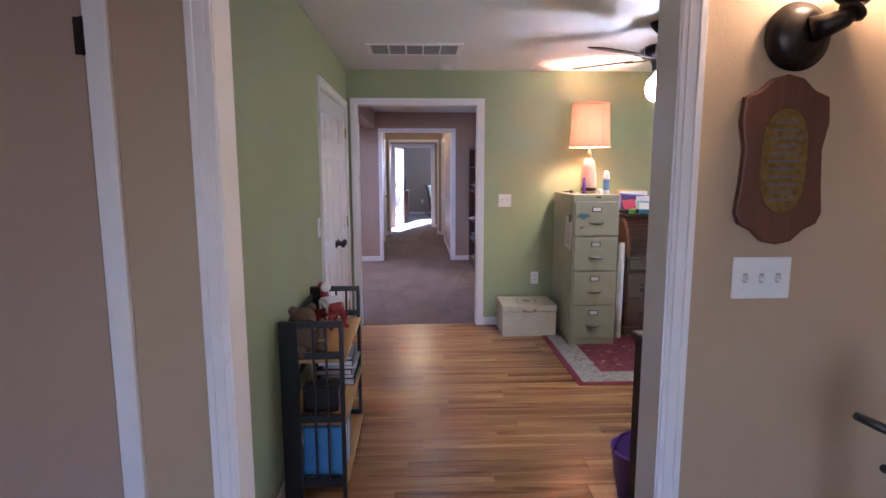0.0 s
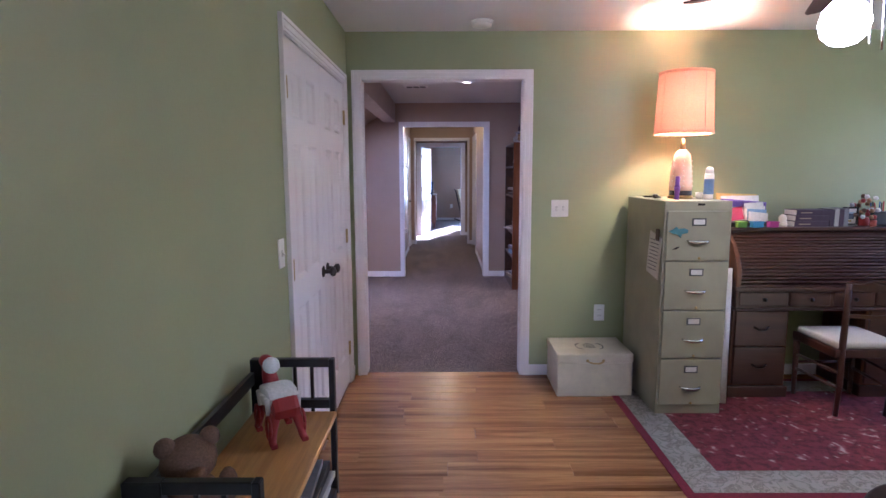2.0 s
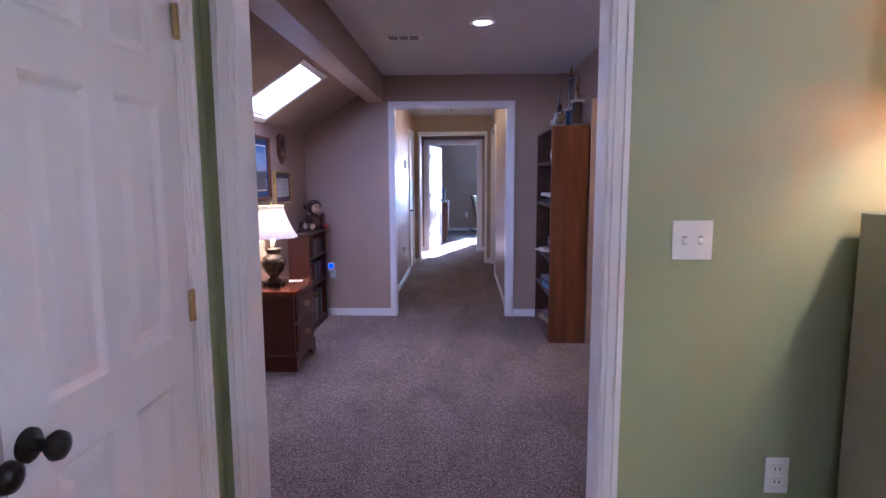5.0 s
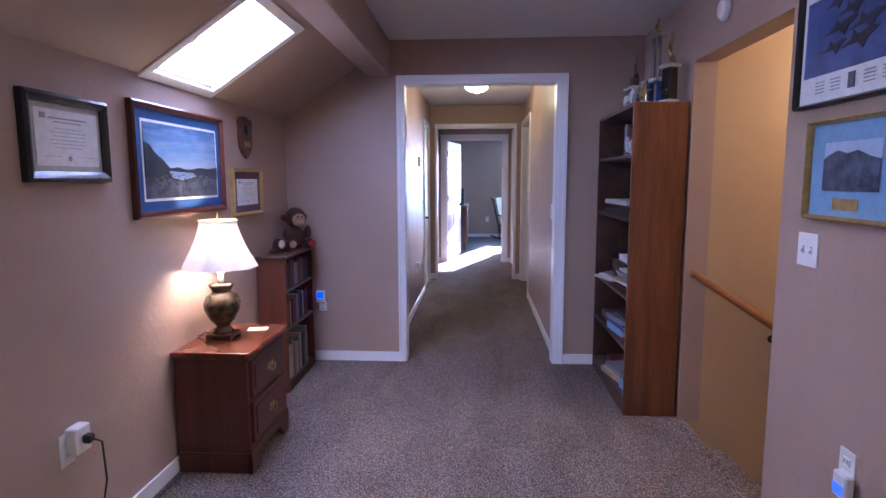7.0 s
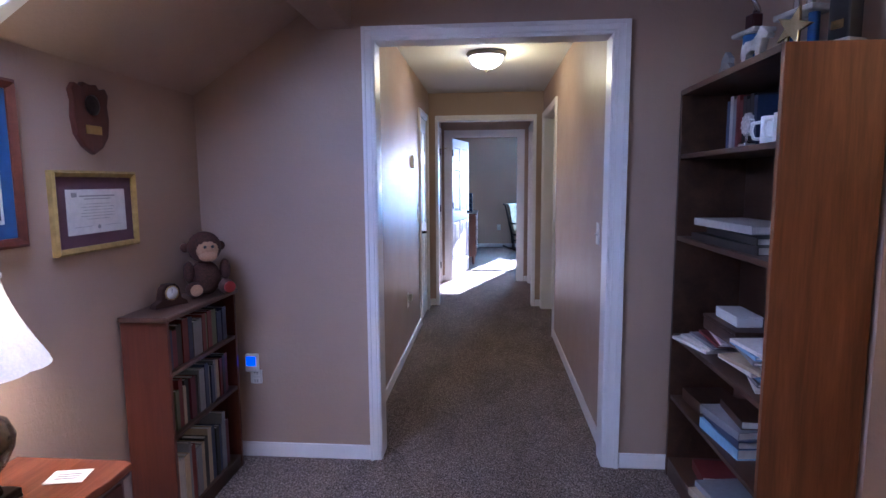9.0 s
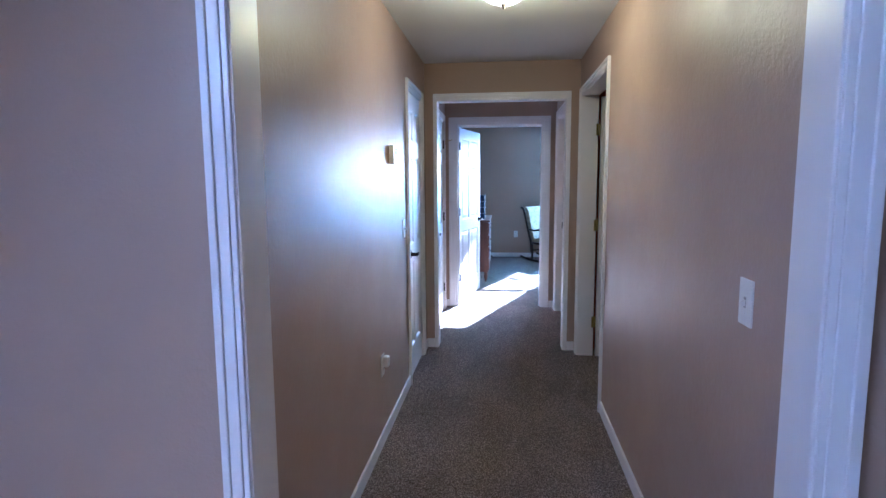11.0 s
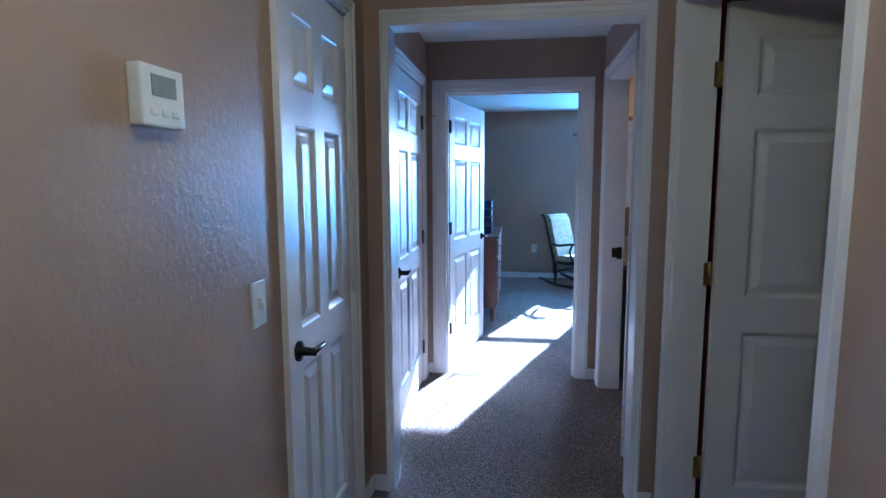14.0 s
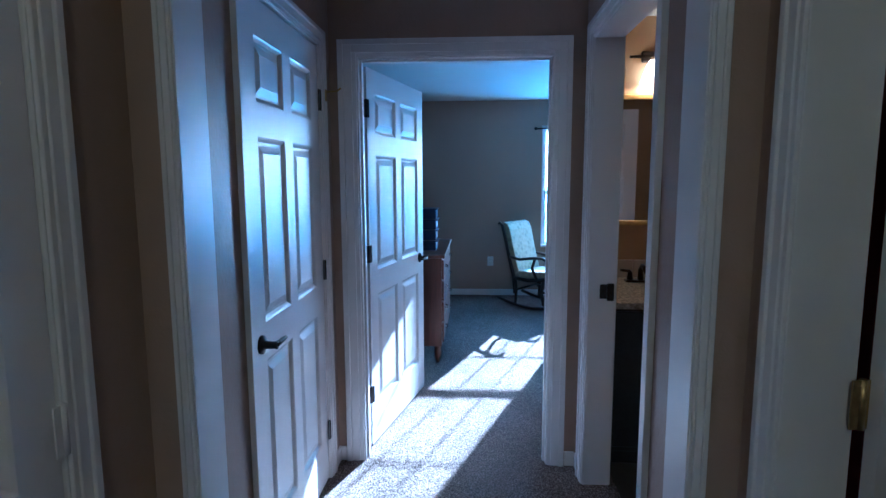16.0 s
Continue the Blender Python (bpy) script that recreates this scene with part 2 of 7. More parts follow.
def wall(name, axis, a0, a1, t0, t1, openings, mats, label, z0=-0.02, z1=Z1):
    """mats: the paint on the low side and on the high side of the wall."""
    bm = bmesh.new()
    cuts = sorted(openings)
    spans, at = [], a0
    for o0, o1, b0, b1 in cuts:
        if o0 > at:
            spans.append((at, o0, z0, z1))
        if b0 > z0:
            spans.append((o0, o1, z0, b0))
        if b1 < z1:
            spans.append((o0, o1, b1, z1))
        at = o1
    if at < a1:
        spans.append((at, a1, z0, z1))
    for s0, s1, b0, b1 in spans:
        if axis == "x":
            fs = box(bm, s0, s1, t0, t1, b0, b1)
        else:
            fs = box(bm, t0, t1, s0, s1, b0, b1)
        k = 1 if axis == "x" else 0
        mid = (t0 + t1) / 2
        for f in fs:
            f.material_index = 1 if f.calc_center_median()[k] > mid + 1e-4 else 0
    return structure(name, bm, list(mats), label, "wall")


wall("wall_room1", "x", -2.2, 2.6, 1.80, 1.93, [(-1.32, -0.545, -0.02, 2.04), (-0.262, 0.930, -0.02, 2.05)], (ROOM1, GREEN), "tan painted wall with a wide cased opening")
wall("wall_room1_south", "x", -2.3, 2.7, -3.1, -3.0, [(-0.55, 0.95, 0.75, 2.05)], (ROOM1, ROOM1), "plain tan painted wall")
wall("wall_room1_west", "y", -3.0, 1.80, -2.3, -2.2, [], (ROOM1, ROOM1), "plain tan painted wall")
wall("wall_room1_east", "y", -3.0, 1.93, 2.6, 2.7, [], (ROOM1, ROOM1), "plain tan painted wall")
wall("wall_closet_back", "y", 1.70, 1.80 + 0.9, -1.42, -1.40, [], (TAN, TAN), "plain back wall of a closet")
XL = -0.365
wall("wall_green_west", "y", 1.93, 5.494, XL - 0.12, XL, [(4.005, 5.355, -0.02, 2.03)], (TAUPE, GREEN), "green painted wall with a closet opening")
wall("wall_green_closet", "y", 1.93, 5.494, XL - 0.9, XL - 0.8, [], (TAUPE, TAUPE), "plain back wall of the closet")
wall("wall_green_north", "x", -1.30, 4.6, 5.494, 5.615, [(-0.281, 0.821, -0.02, 2.05)], (GREEN, TAUPE), "green painted wall with a cased opening")
# the opening here holds the added fill window
wall("wall_green_east", "y", 1.93, 5.494, 4.5, 4.6, [(4.0, 5.3, 0.88, 2.03)], (GREEN, GREEN), "plain green painted wall")
wall("wall_green_south", "x", 2.6, 4.6, 1.83, 1.93, [], (TAN, GREEN), "plain green painted wall")
wall("wall_landing_west", "y", 5.615, 9.30, -1.30, -1.15, [], (TAUPE, TAUPE), "low taupe painted knee wall", z1=1.80)
wall("wall_landing_east", "y", 5.615, 9.30, 1.40, 1.52, [(7.425, 8.375, -0.02, 1.975)], (TAUPE, TAUPE), "taupe painted wall with an opening to the stairs")
wall("wall_landing_north", "x", -1.30, 2.9, 9.30, 9.42, [(-0.286, 0.817, -0.02, 2.042)], (TAUPE, TAUPE), "taupe painted wall with a cased opening", z1=2.60)
wall("wall_hall_west", "y", 9.42, 14.44, -0.52, -0.40, [(12.00, 12.62, -0.02, 2.03), (13.416, 14.266, -0.02, 2.03)], (TAUPE, TAUPE), "taupe painted hall wall with two doors")
wall("wall_hall_east", "y", 9.42, 12.857, 0.835, 0.955, [(11.646, 12.734, -0.02, 2.05)], (TAUPE, MAROON), "taupe painted hall wall with a doorway")
wall("wall_hall_north", "x", -0.40, 0.955, 12.857, 12.98, [(-0.312, 0.742, -0.02, 2.05)], (TAUPE, TAUPE), "taupe painted wall with a cased opening")
wall("wall_vestibule_east", "y", 12.98, 14.44, 0.80, 0.92, [(13.386, 14.274, -0.02, 2.05)], (TAUPE, BATHTAN), "taupe painted wall with the bathroom doorway")
wall("wall_bedroom_south", "x", -2.6, 0.92, 14.44, 14.57, [(-0.276, 0.662, -0.02, 2.007)], (TAUPE, TAUPE), "taupe painted wall with the bedroom doorway")
wall("wall_bedroom_jog", "y", 14.57, 15.25, 0.80, 0.92, [], (TAUPE, TAN), "short taupe painted wall beside the bathroom")
wall("wall_bath_north", "x", 0.92, 3.3, 15.10, 15.25, [], (BATHTAN, TAUPE), "tan painted bathroom wall")
wall("wall_bath_east", "y", 13.0, 15.10, 2.6, 2.7, [], (BATHTAN, BATHTAN), "plain tan painted bathroom wall")
wall("wall_side_room_north", "x", 0.955, 3.3, 12.90, 13.0, [], (MAROON, BATHTAN), "plain dark red painted wall")
wall("wall_side_room_east", "y", 9.42, 12.90, 2.6, 2.7, [], (MAROON, MAROON), "plain dark red painted wall")
wall("wall_bedroom_west", "y", 14.57, 18.55, -2.6, -2.5, [], (TAUPE, TAUPE), "plain taupe painted bedroom wall")
wall("wall_bedroom_east", "y", 15.25, 18.55, 3.2, 3.3, [], (TAUPE, TAUPE), "plain taupe painted bedroom wall")
wall("wall_bedroom_north", "x", -2.6, 3.3, 18.55, 18.68, [(1.07, 1.82, 0.60, 2.04)], (TAUPE, TAUPE), "taupe painted bedroom wall with a window")
wall("wall_stair_north", "x", 1.52, 4.3, 8.375, 8.48, [], (TAN, TAN), "tan painted stairwell wall", z0=-2.2)
wall("wall_stair_south", "x", 1.52, 4.3, 7.32, 7.425, [], (TAN, TAN), "tan painted stairwell wall", z0=-2.2)
wall("wall_stair_east", "y", 7.32, 8.48, 4.2, 4.3, [], (TAN, TAN), "tan painted stairwell wall", z0=-2.2)

structure("wall_stair_foundation", boxm(1.28, 1.40, 7.32, 8.48, -2.2, -0.13), TAN, "plain wall under the landing", "wall")
structure("wall_stair_foundation_north", boxm(1.40, 1.52, 8.375, 8.48, -2.2, -0.021), TAN, "plain stairwell wall below floor level", "wall")
structure("wall_stair_foundation_south", boxm(1.40, 1.52, 7.32, 7.425, -2.2, -0.021), TAN, "plain stairwell wall below floor level", "wall")

# ceilings
structure("ceiling_room1", boxm(-2.3, 2.7, -3.1, 1.80, Z1, Z1 + 0.2), CEIL, "white textured ceiling", "ceiling")
structure("ceiling_green", boxm(-1.40, 4.6, 1.80, 5.56, Z1, Z1 + 0.2), CEIL, "white textured ceiling", "ceiling")
structure("ceiling_landing", boxm(-0.50, 4.3, 5.56, 9.36, Z1, Z1 + 0.2), CEIL, "white textured ceiling", "ceiling")
structure("ceiling_hall", boxm(-1.4, 2.7, 9.36, 14.53, Z1 + 0.002, Z1 + 0.202), CEIL, "white textured ceiling", "ceiling")
structure("ceiling_bedroom", boxm(-2.6, 3.3, 14.53, 18.68, Z1, Z1 + 0.2), CEIL, "white bedroom ceiling", "ceiling")

# sloped ceiling with the skylight shaft cut through it
SLOPE = 0.66
SK_Y0, SK_Y1 = 7.575, 8.125
SK_X0, SK_X1 = -1.120, -0.680


def slope_z(x):
    return 1.80 + SLOPE * (x + 1.15)


bm = bmesh.new()


def slab(bm, x0, x1, y0, y1, d=0.035):
    vs = [bm.verts.new((x, y, slope_z(x) + k)) for k in (0, d) for y in (y0, y1) for x in (x0, x1)]
    for q in ((0, 2, 3, 1), (4, 5, 7, 6), (0, 1, 5, 4), (2, 6, 7, 3), (0, 4, 6, 2), (1, 3, 7, 5)):
        bm.faces.new([vs[i] for i in q])


slab(bm, -1.30, -0.45, 5.56, SK_Y0)
slab(bm, -1.30, -0.45, SK_Y1, 9.30)
slab(bm, -1.30, SK_X0, SK_Y0, SK_Y1)
slab(bm, SK_X1, -0.45, SK_Y0, SK_Y1)
structure("ceiling_slope", bm, TAUPE, "taupe painted sloping ceiling", "ceiling")
structure("beam", boxm(-0.535, -0.375, 5.615, 9.30, 2.085, 2.60, bevel=0.004), TAUPE, "taupe painted ceiling beam", "beam")

# floors
structure("floor_room1", boxm(-2.3, 2.7, -3.1, 1.86, -0.12, 0.0), plain("room1_floor", (0.30, 0.24, 0.19), 0.9), "beige carpet floor", "floor")
structure("floor_green", boxm(-1.4, 4.6, 1.86, 5.545, -0.12, -0.006), GROOVE, "wood laminate plank floor", "floor")
structure("floor_carpet", boxm(-1.30, 1.40, 5.545, 9.36, -0.12, 0.0), CARPET, "grey brown carpet floor", "floor")
structure("floor_hall", boxm(-0.52, 0.955, 9.36, 14.53, -0.12, 0.0), CARPET, "grey brown carpet floor in the hall", "floor")
structure("floor_side_room", boxm(0.955, 2.7, 9.36, 13.0, -0.12, 0.0), CARPET, "grey brown carpet floor", "floor")
structure("floor_bath", boxm(0.955, 2.7, 13.0, 15.10, -0.12, -0.002), plain("bath_floor", (0.10, 0.085, 0.07), 0.5), "dark tile bathroom floor", "floor")
structure("floor_bedroom", boxm(-2.6, 3.3, 14.53, 18.68, -0.12, 0.0), CARPET, "grey brown bedroom carpet", "floor")
structure("wall_side_room_south", boxm(0.955, 2.7, 9.42, 9.5, 0, Z1), MAROON, "plain dark red painted wall", "wall")
for n, (a, b, c, d) in enumerate(((-1.40, -1.30, 9.42, 14.53), (-1.30, -0.52, 12.85, 12.95))):
    structure("wall_closet_%d" % (n + 1), boxm(a, b, c, d, -0.02, Z1), TAUPE, "plain closet wall", "wall")

# ---- trim, doors and windows ----
STRIPS = ((0.08, 0.30, 0.009), (0.30, 0.72, 0.013), (0.72, 1.0, 0.019))


def opening(name, axis, a0, a1, top, t0, t1, label, sides=(-1, 1), stop=False, cw=(0.064, 0.064, 0.060)):
    """A cased opening: jamb boards between t0 and t1, and casing on both faces of the wall."""
    root = tagged(new(name), label, "door frame", "", "structure")

    def put(bm, a, b, c, d, e, f):
        if axis == "x":
            box(bm, a, b, c, d, e, f, bevel=0.0015)
        else:
            box(bm, c, d, a, b, e, f, bevel=0.0015)
    for n, (a, b, e, f) in {"jamb": (a0 - 0.0138, a0, 0.0, top + 0.0138), "jamb_2": (a1, a1 + 0.0138, 0.0, top + 0.0138), "head_jamb": (a0, a1, top, top + 0.0138)}.items():
        bm = bmesh.new()
        put(bm, a, b, t0 - 0.002, t1 + 0.002, e, f)
        part(n.replace("_2", ""), bm, WHITE, root)
    if stop:
        m = (t0 + t1) / 2 + (0.016 if stop > 0 else -0.016)
        for a, b, e, f in ((a0, a0 + 0.011, 0.0, top), (a1 - 0.011, a1, 0.0, top), (a0 + 0.011, a1 - 0.011, top - 0.011, top)):
            bm = bmesh.new()
            put(bm, a, b, m - 0.016, m + 0.016, e, f)
            part("door_stop", bm, WHITE, root)
    for s in sides:
        t = t0 if s < 0 else t1
        for side in ("left", "right", "head"):
            bm = bmesh.new()
            for k0, k1, d in STRIPS:
                cl, cr, ch = cw
                lo, hi = (t - d, t + 0.001) if s < 0 else (t - 0.001, t + d)
                if side == "left":
                    put(bm, a0 - cl * k1, a0 - cl * k0, lo, hi, 0.0, top + ch * k1)
                elif side == "right":
                    put(bm, a1 + cr * k0, a1 + cr * k1, lo, hi, 0.0, top + ch * k1)
                else:
                    put(bm, a0 - cl * k0, a1 + cr * k0, lo, hi, top + ch * k0, top + ch * k1)
            part("casing", bm, WHITE, root)
    return root


def panel_bm(w, h, t):
    bm = bmesh.new()
    for s, y in ((-1, 0.0), (1, t)):
        rings = []
        for inset, depth in ((0, 0), (0.007, 0.0035), (0.016, 0.012), (0.026, 0.012), (0.052, 0.0035)):
            yy = y - s * depth
            rings.append([bm.verts.new(p) for p in ((inset, yy, inset), (w - inset, yy, inset), (w - inset, yy, h - inset), (inset, yy, h - inset))])
        for a, b in zip(rings, rings[1:]):
            for i in range(4):
                bm.faces.new((a[i], a[(i + 1) % 4], b[(i + 1) % 4], b[i]))
        bm.faces.new(rings[-1])
    return bm


def leaf(w, h, root, x, y, rz, z=0.012, t=0.035, paint_mat=None, stile=0.105):
    """A six-panel door leaf, hinged at its local origin and reaching along its local x."""
    paint_mat = paint_mat or DOORW
    k = h / 2.02
    mid = 0.085
    pw = (w - 2 * stile - mid) / 2
    rows = [(0.21 * k, 0.83 * k), (0.96 * k, 1.58 * k), (1.69 * k, 1.90 * k)]
    bm = bmesh.new()
    for a, b in ((0, stile), (stile + pw, stile + pw + mid), (w - stile, w)):
        box(bm, a, b, 0, t, 0, h)
    at = 0.0
    for b0, b1 in rows + [(h, h)]:
        for a in (stile, stile + pw + mid):
            box(bm, a, a + pw, 0, t, at, b0)
        at = b1
    bmesh.ops.remove_doubles(bm, verts=bm.verts, dist=1e-5)
    ob = part("leaf", bm, paint_mat, root)
    ob.matrix_basis = pose(x, y, z, 0, 0, rz)
    for b0, b1 in rows:
        me = mesh_of("panel", panel_bm(pw, b1 - b0, t), paint_mat)
        for a in (stile, stile + pw + mid):
            piece("panel", me, ob, pose(a, 0, b0))
    return ob


def knob(ob, x, z, t=0.035, lever=0):
    for s, y in ((-1, 0.0), (1, t)):
        prof = [(0.031, 0), (0.031, 0.006), (0.012, 0.012), (0.011, 0.035), (0.020, 0.042), (0.027, 0.052), (0.024, 0.064), (0.012, 0.070), (0, 0.071)]
        if lever:
            prof = [(0.031, 0), (0.031, 0.008), (0.014, 0.014), (0.012, 0.045), (0.014, 0.055), (0, 0.056)]
        bm = lathe(prof, 20)
        if lever:
            tube([(0, 0, 0.048), (lever * 0.03, 0, 0.050), (lever * 0.07, 0.0, 0.050), (lever * 0.105, 0.004, 0.046)], [0.010, 0.009, 0.008, 0.007], 10, bm)
        m = part("door_handle", bm, BRONZE, ob, "dark bronze handle")
        m.matrix_basis = pose(x, y, z) @ Matrix.Rotation(radians(90 if s < 0 else -90), 4, "X")


def hinge(root, x, y, z, mat, rz=0.0):
    bm = tube([(0, 0, -0.045), (0, 0, 0.045)], 0.0075, 10)
    box(bm, -0.022, 0.0, -0.003, 0.0, -0.044, 0.044)
    box(bm, 0.0, 0.022, -0.003, 0.0, -0.044, 0.044)
    ob = part("hinge", bm, mat, root, "dark metal hinge" if mat is BRONZE else "brass hinge")
    ob.matrix_basis = pose(x, y, z, 0, 0, rz)


opening("opening_1", "x", -0.248, 0.916, 2.036, 1.80, 1.93, "white painted wide cased opening")
opening("opening_2", "x", -0.267, 0.807, 2.030, 5.494, 5.615, "white painted cased opening onto carpet")
opening("opening_3", "x", -0.272, 0.803, 2.028, 9.30, 9.42, "white painted cased opening to the hall", cw=(0.058, 0.078, 0.062))
opening("opening_4", "x", -0.298, 0.728, 2.036, 12.857, 12.98, "white painted cased opening at the hall end", cw=(0.032, 0.036, 0.058))

d = opening("door_1", "y", 4.019, 5.341, 1.985, XL - 0.12, XL, "white six-panel double closet doors, closed", (1,), -1)
lf = leaf(0.6555, 1.965, d, XL - 0.003, 4.021, 90)
knob(lf, 0.605, 0.885)
lf = leaf(0.6555, 1.965, d, XL - 0.038, 5.339, -90)
knob(lf, 0.605, 0.885)
for zz in (0.25, 1.01, 1.77):
    hinge(d, XL + 0.003, 4.019, zz, BRASS, 90)
    hinge(d, XL + 0.003, 5.341, zz, BRASS, 90)
d = opening("door_2", "y", 12.012, 12.606, 2.010, -0.52, -0.40, "white six-panel hall closet door, closed", (1,), -1)
lf = leaf(0.588, 1.99, d, -0.440, 12.603, -90, stile=0.09)
knob(lf, 0.535, 0.885, lever=-1)
for zz in (0.25, 1.02, 1.78):
    hinge(d, -0.397, 12.606, zz, WHITE, 90)
d = opening("door_3", "y", 13.430, 14.252, 2.015, -0.52, -0.40, "white six-panel closet door, closed", (1,), -1, (0.07, 0.07, 0.07))
lf = leaf(0.816, 1.995, d, -0.440, 14.249, -90)
knob(lf, 0.760, 0.885, lever=-1)
for zz in (0.25, 1.02, 1.78):
    hinge(d, -0.397, 14.252, zz, BRONZE, 90)
d = opening("door_4", "y", 11.660, 12.720, 2.036, 0.835, 0.955, "white six-panel door standing open into a side room", (-1,), 0)
lf = leaf(0.910, 2.01, d, 0.972, 12.676, 0.5)
knob(lf, 0.755, 0.885, lever=-1)
for zz in (0.28, 1.05, 1.78):
    hinge(d, 0.960, 12.708, zz, BRASS, 10)
d = opening("door_5", "x", -0.262, 0.648, 1.993, 14.44, 14.57, "white six-panel bedroom door standing open", (-1, 1), -1, (0.095, 0.088, 0.085))
lf = leaf(0.895, 1.972, d, -0.252, 14.582, 77.5)
knob(lf, 0.815, 0.905, lever=-1)
for zz in (0.30, 1.05, 1.78):
    hinge(d, -0.252, 14.560, zz, BRONZE, 60)
d = opening("door_6", "y", 13.400, 14.260, 2.026, 0.80, 0.92, "white six-panel bathroom door standing open", (-1, 1), 0, (0.085, 0.088, 0.075))
lf = leaf(0.750, 2.00, d, 0.935, 13.366, 1.0)
knob(lf, 0.690, 0.885, lever=-1)
part("strike_plate", boxm(0.852, 0.884, 14.256, 14.261, 0.895, 0.960, bevel=0.002), BRONZE, d, "dark strike plate")
part("latch_guard", boxm(0.884, 0.915, 14.252, 14.262, 0.885, 0.965, bevel=0.003), BRONZE, d, "dark strike lip")
d = opening("door_7", "x", -1.306, -0.559, 2.026, 1.80, 1.93, "plain taupe door, closed", (-1,), 1)
part("leaf", boxm(-1.303, -0.562, 1.803, 1.838, 0.01, 2.02, bevel=0.002), TAUPE, d)
for zz in (0.25, 1.79):
    hinge(d, -0.557, 1.797, zz, BRONZE, 0)


def baseboard(axis, a0, a1, t, s, h=0.075):
    if axis == "x":
        bm = boxm(a0, a1, min(t, t + s * 0.012), max(t, t + s * 0.012), 0, h, bevel=0.003)
    else:
        bm = boxm(min(t, t + s * 0.012), max(t, t + s * 0.012), a0, a1, 0, h, bevel=0.003)
    structure("baseboard", bm, WHITE, "white painted baseboard", "baseboard")


for a in (("x", 0.873, 4.5, 5.494, -1), ("y", 1.93, 3.953, XL, 1), ("y", 5.407, 5.49, XL, 1), ("x", -1.138, -0.332, 9.30, -1),
          ("x", 0.884, 1.388, 9.30, -1), ("y", 5.63, 9.30, -1.15, 1), ("y", 5.63, 7.425, 1.40, -1), ("y", 8.45, 9.288, 1.40, -1), ("y", 9.44, 11.946, -0.40, 1),
          ("y", 9.44, 11.594, 0.835, -1), ("y", 12.672, 12.845, -0.40, 1), ("y", 13.0, 13.358, -0.40, 1), ("y", 14.324, 14.44, -0.40, 1), ("x", -0.388, -0.333, 12.857, -1),
          ("x", 0.766, 0.823, 12.857, -1), ("x", -0.388, -0.360, 14.44, -1), ("x", 0.740, 0.788, 14.44, -1), ("y", 14.349, 14.428, 0.80, -1),
          ("y", 13.0, 13.364, 0.80, -1), ("x", -2.5, 3.2, 18.55, -1)):
    baseboard(*a)

# bedroom window: a white double-hung sash window with grilles
win = tagged(new("window_1"), "white double-hung bedroom window with grilles", "window", "", "structure")
WX0, WX1, WZ0, WZ1 = 1.07, 1.82, 0.60, 2.04
for n, a in (("window_frame", (WX0, WX0 + 0.03, 18.56, 18.67, WZ0, WZ1)), ("window_frame", (WX1 - 0.03, WX1, 18.56, 18.67, WZ0, WZ1)), ("window_frame", (WX0 + 0.03, WX1 - 0.03, 18.56, 18.67, WZ1 - 0.03, WZ1)), ("window_sill", (WX0, WX1, 18.50, 18.67, WZ0, WZ0 + 0.025))):
    part(n, boxm(*a, bevel=0.003), WHITE, win)
WM = 1.255
for z0, z1, y in ((WZ0 + 0.025, WM + 0.02, 18.60), (WM - 0.02, WZ1 - 0.03, 18.632)):
    bm = bmesh.new()
    x0, x1 = WX0 + 0.03, WX1 - 0.03
    for a in ((x0, x0 + 0.028, z0, z1), (x1 - 0.028, x1, z0, z1), (x0 + 0.028, x1 - 0.028, z0, z0 + 0.035), (x0 + 0.028, x1 - 0.028, z1 - 0.035, z1)):
        box(bm, a[0], a[1], y - 0.014, y + 0.014, a[2], a[3])
    s = part("sash", bm, WHITE, win)
    for k in (1, 2):
        xm = x0 + (x1 - x0) * k / 3
        part("grille_bar", boxm(xm - 0.006, xm + 0.006, y - 0.005, y + 0.005, z0 + 0.03, z1 - 0.03), WHITE, s)
    zm = (z0 + z1) / 2
    part("grille_bar", boxm(x0 + 0.02, x1 - 0.02, y - 0.0045, y + 0.0045, zm - 0.006, zm + 0.006), WHITE, s)
    g = part("pane", boxm(x0 + 0.02, x1 - 0.02, y - 0.002, y + 0.002, z0 + 0.03, z1 - 0.03), GLASS, s)
    g.visible_shadow = False
rod = thing("curtain_rod", 1.06, 18.47, 2.0, "thin dark curtain rod end over the window", "curtain rod")
bm = tube([(-0.06, 0, 0), (0.8, 0, 0)], 0.007)
part("rod", bm, BRONZE, rod)
part("finial", lathe([(0.004, 0), (0.014, 0.006), (0.018, 0.018), (0.010, 0.032), (0, 0.034)], 16), BRONZE, rod).matrix_basis = pose(-0.06, 0, 0, 0, -90, 0)
part("bracket", boxm(-0.01, 0.005, -0.005, 0.08, -0.006, 0.006), BRONZE, rod)

# window at the back of the first room
w2 = tagged(new("window_3"), "white window behind the start of the walk", "window", "", "structure")
for a in ((-0.55, -0.50, 0.75, 2.05), (0.90, 0.95, 0.75, 2.05), (-0.50, 0.90, 0.75, 0.80), (-0.50, 0.90, 2.0, 2.05), (0.18, 0.22, 0.80, 2.0)):
    part("window_frame", boxm(a[0], a[1], -3.09, -3.02, a[2], a[3], bevel=0.003), WHITE, w2)

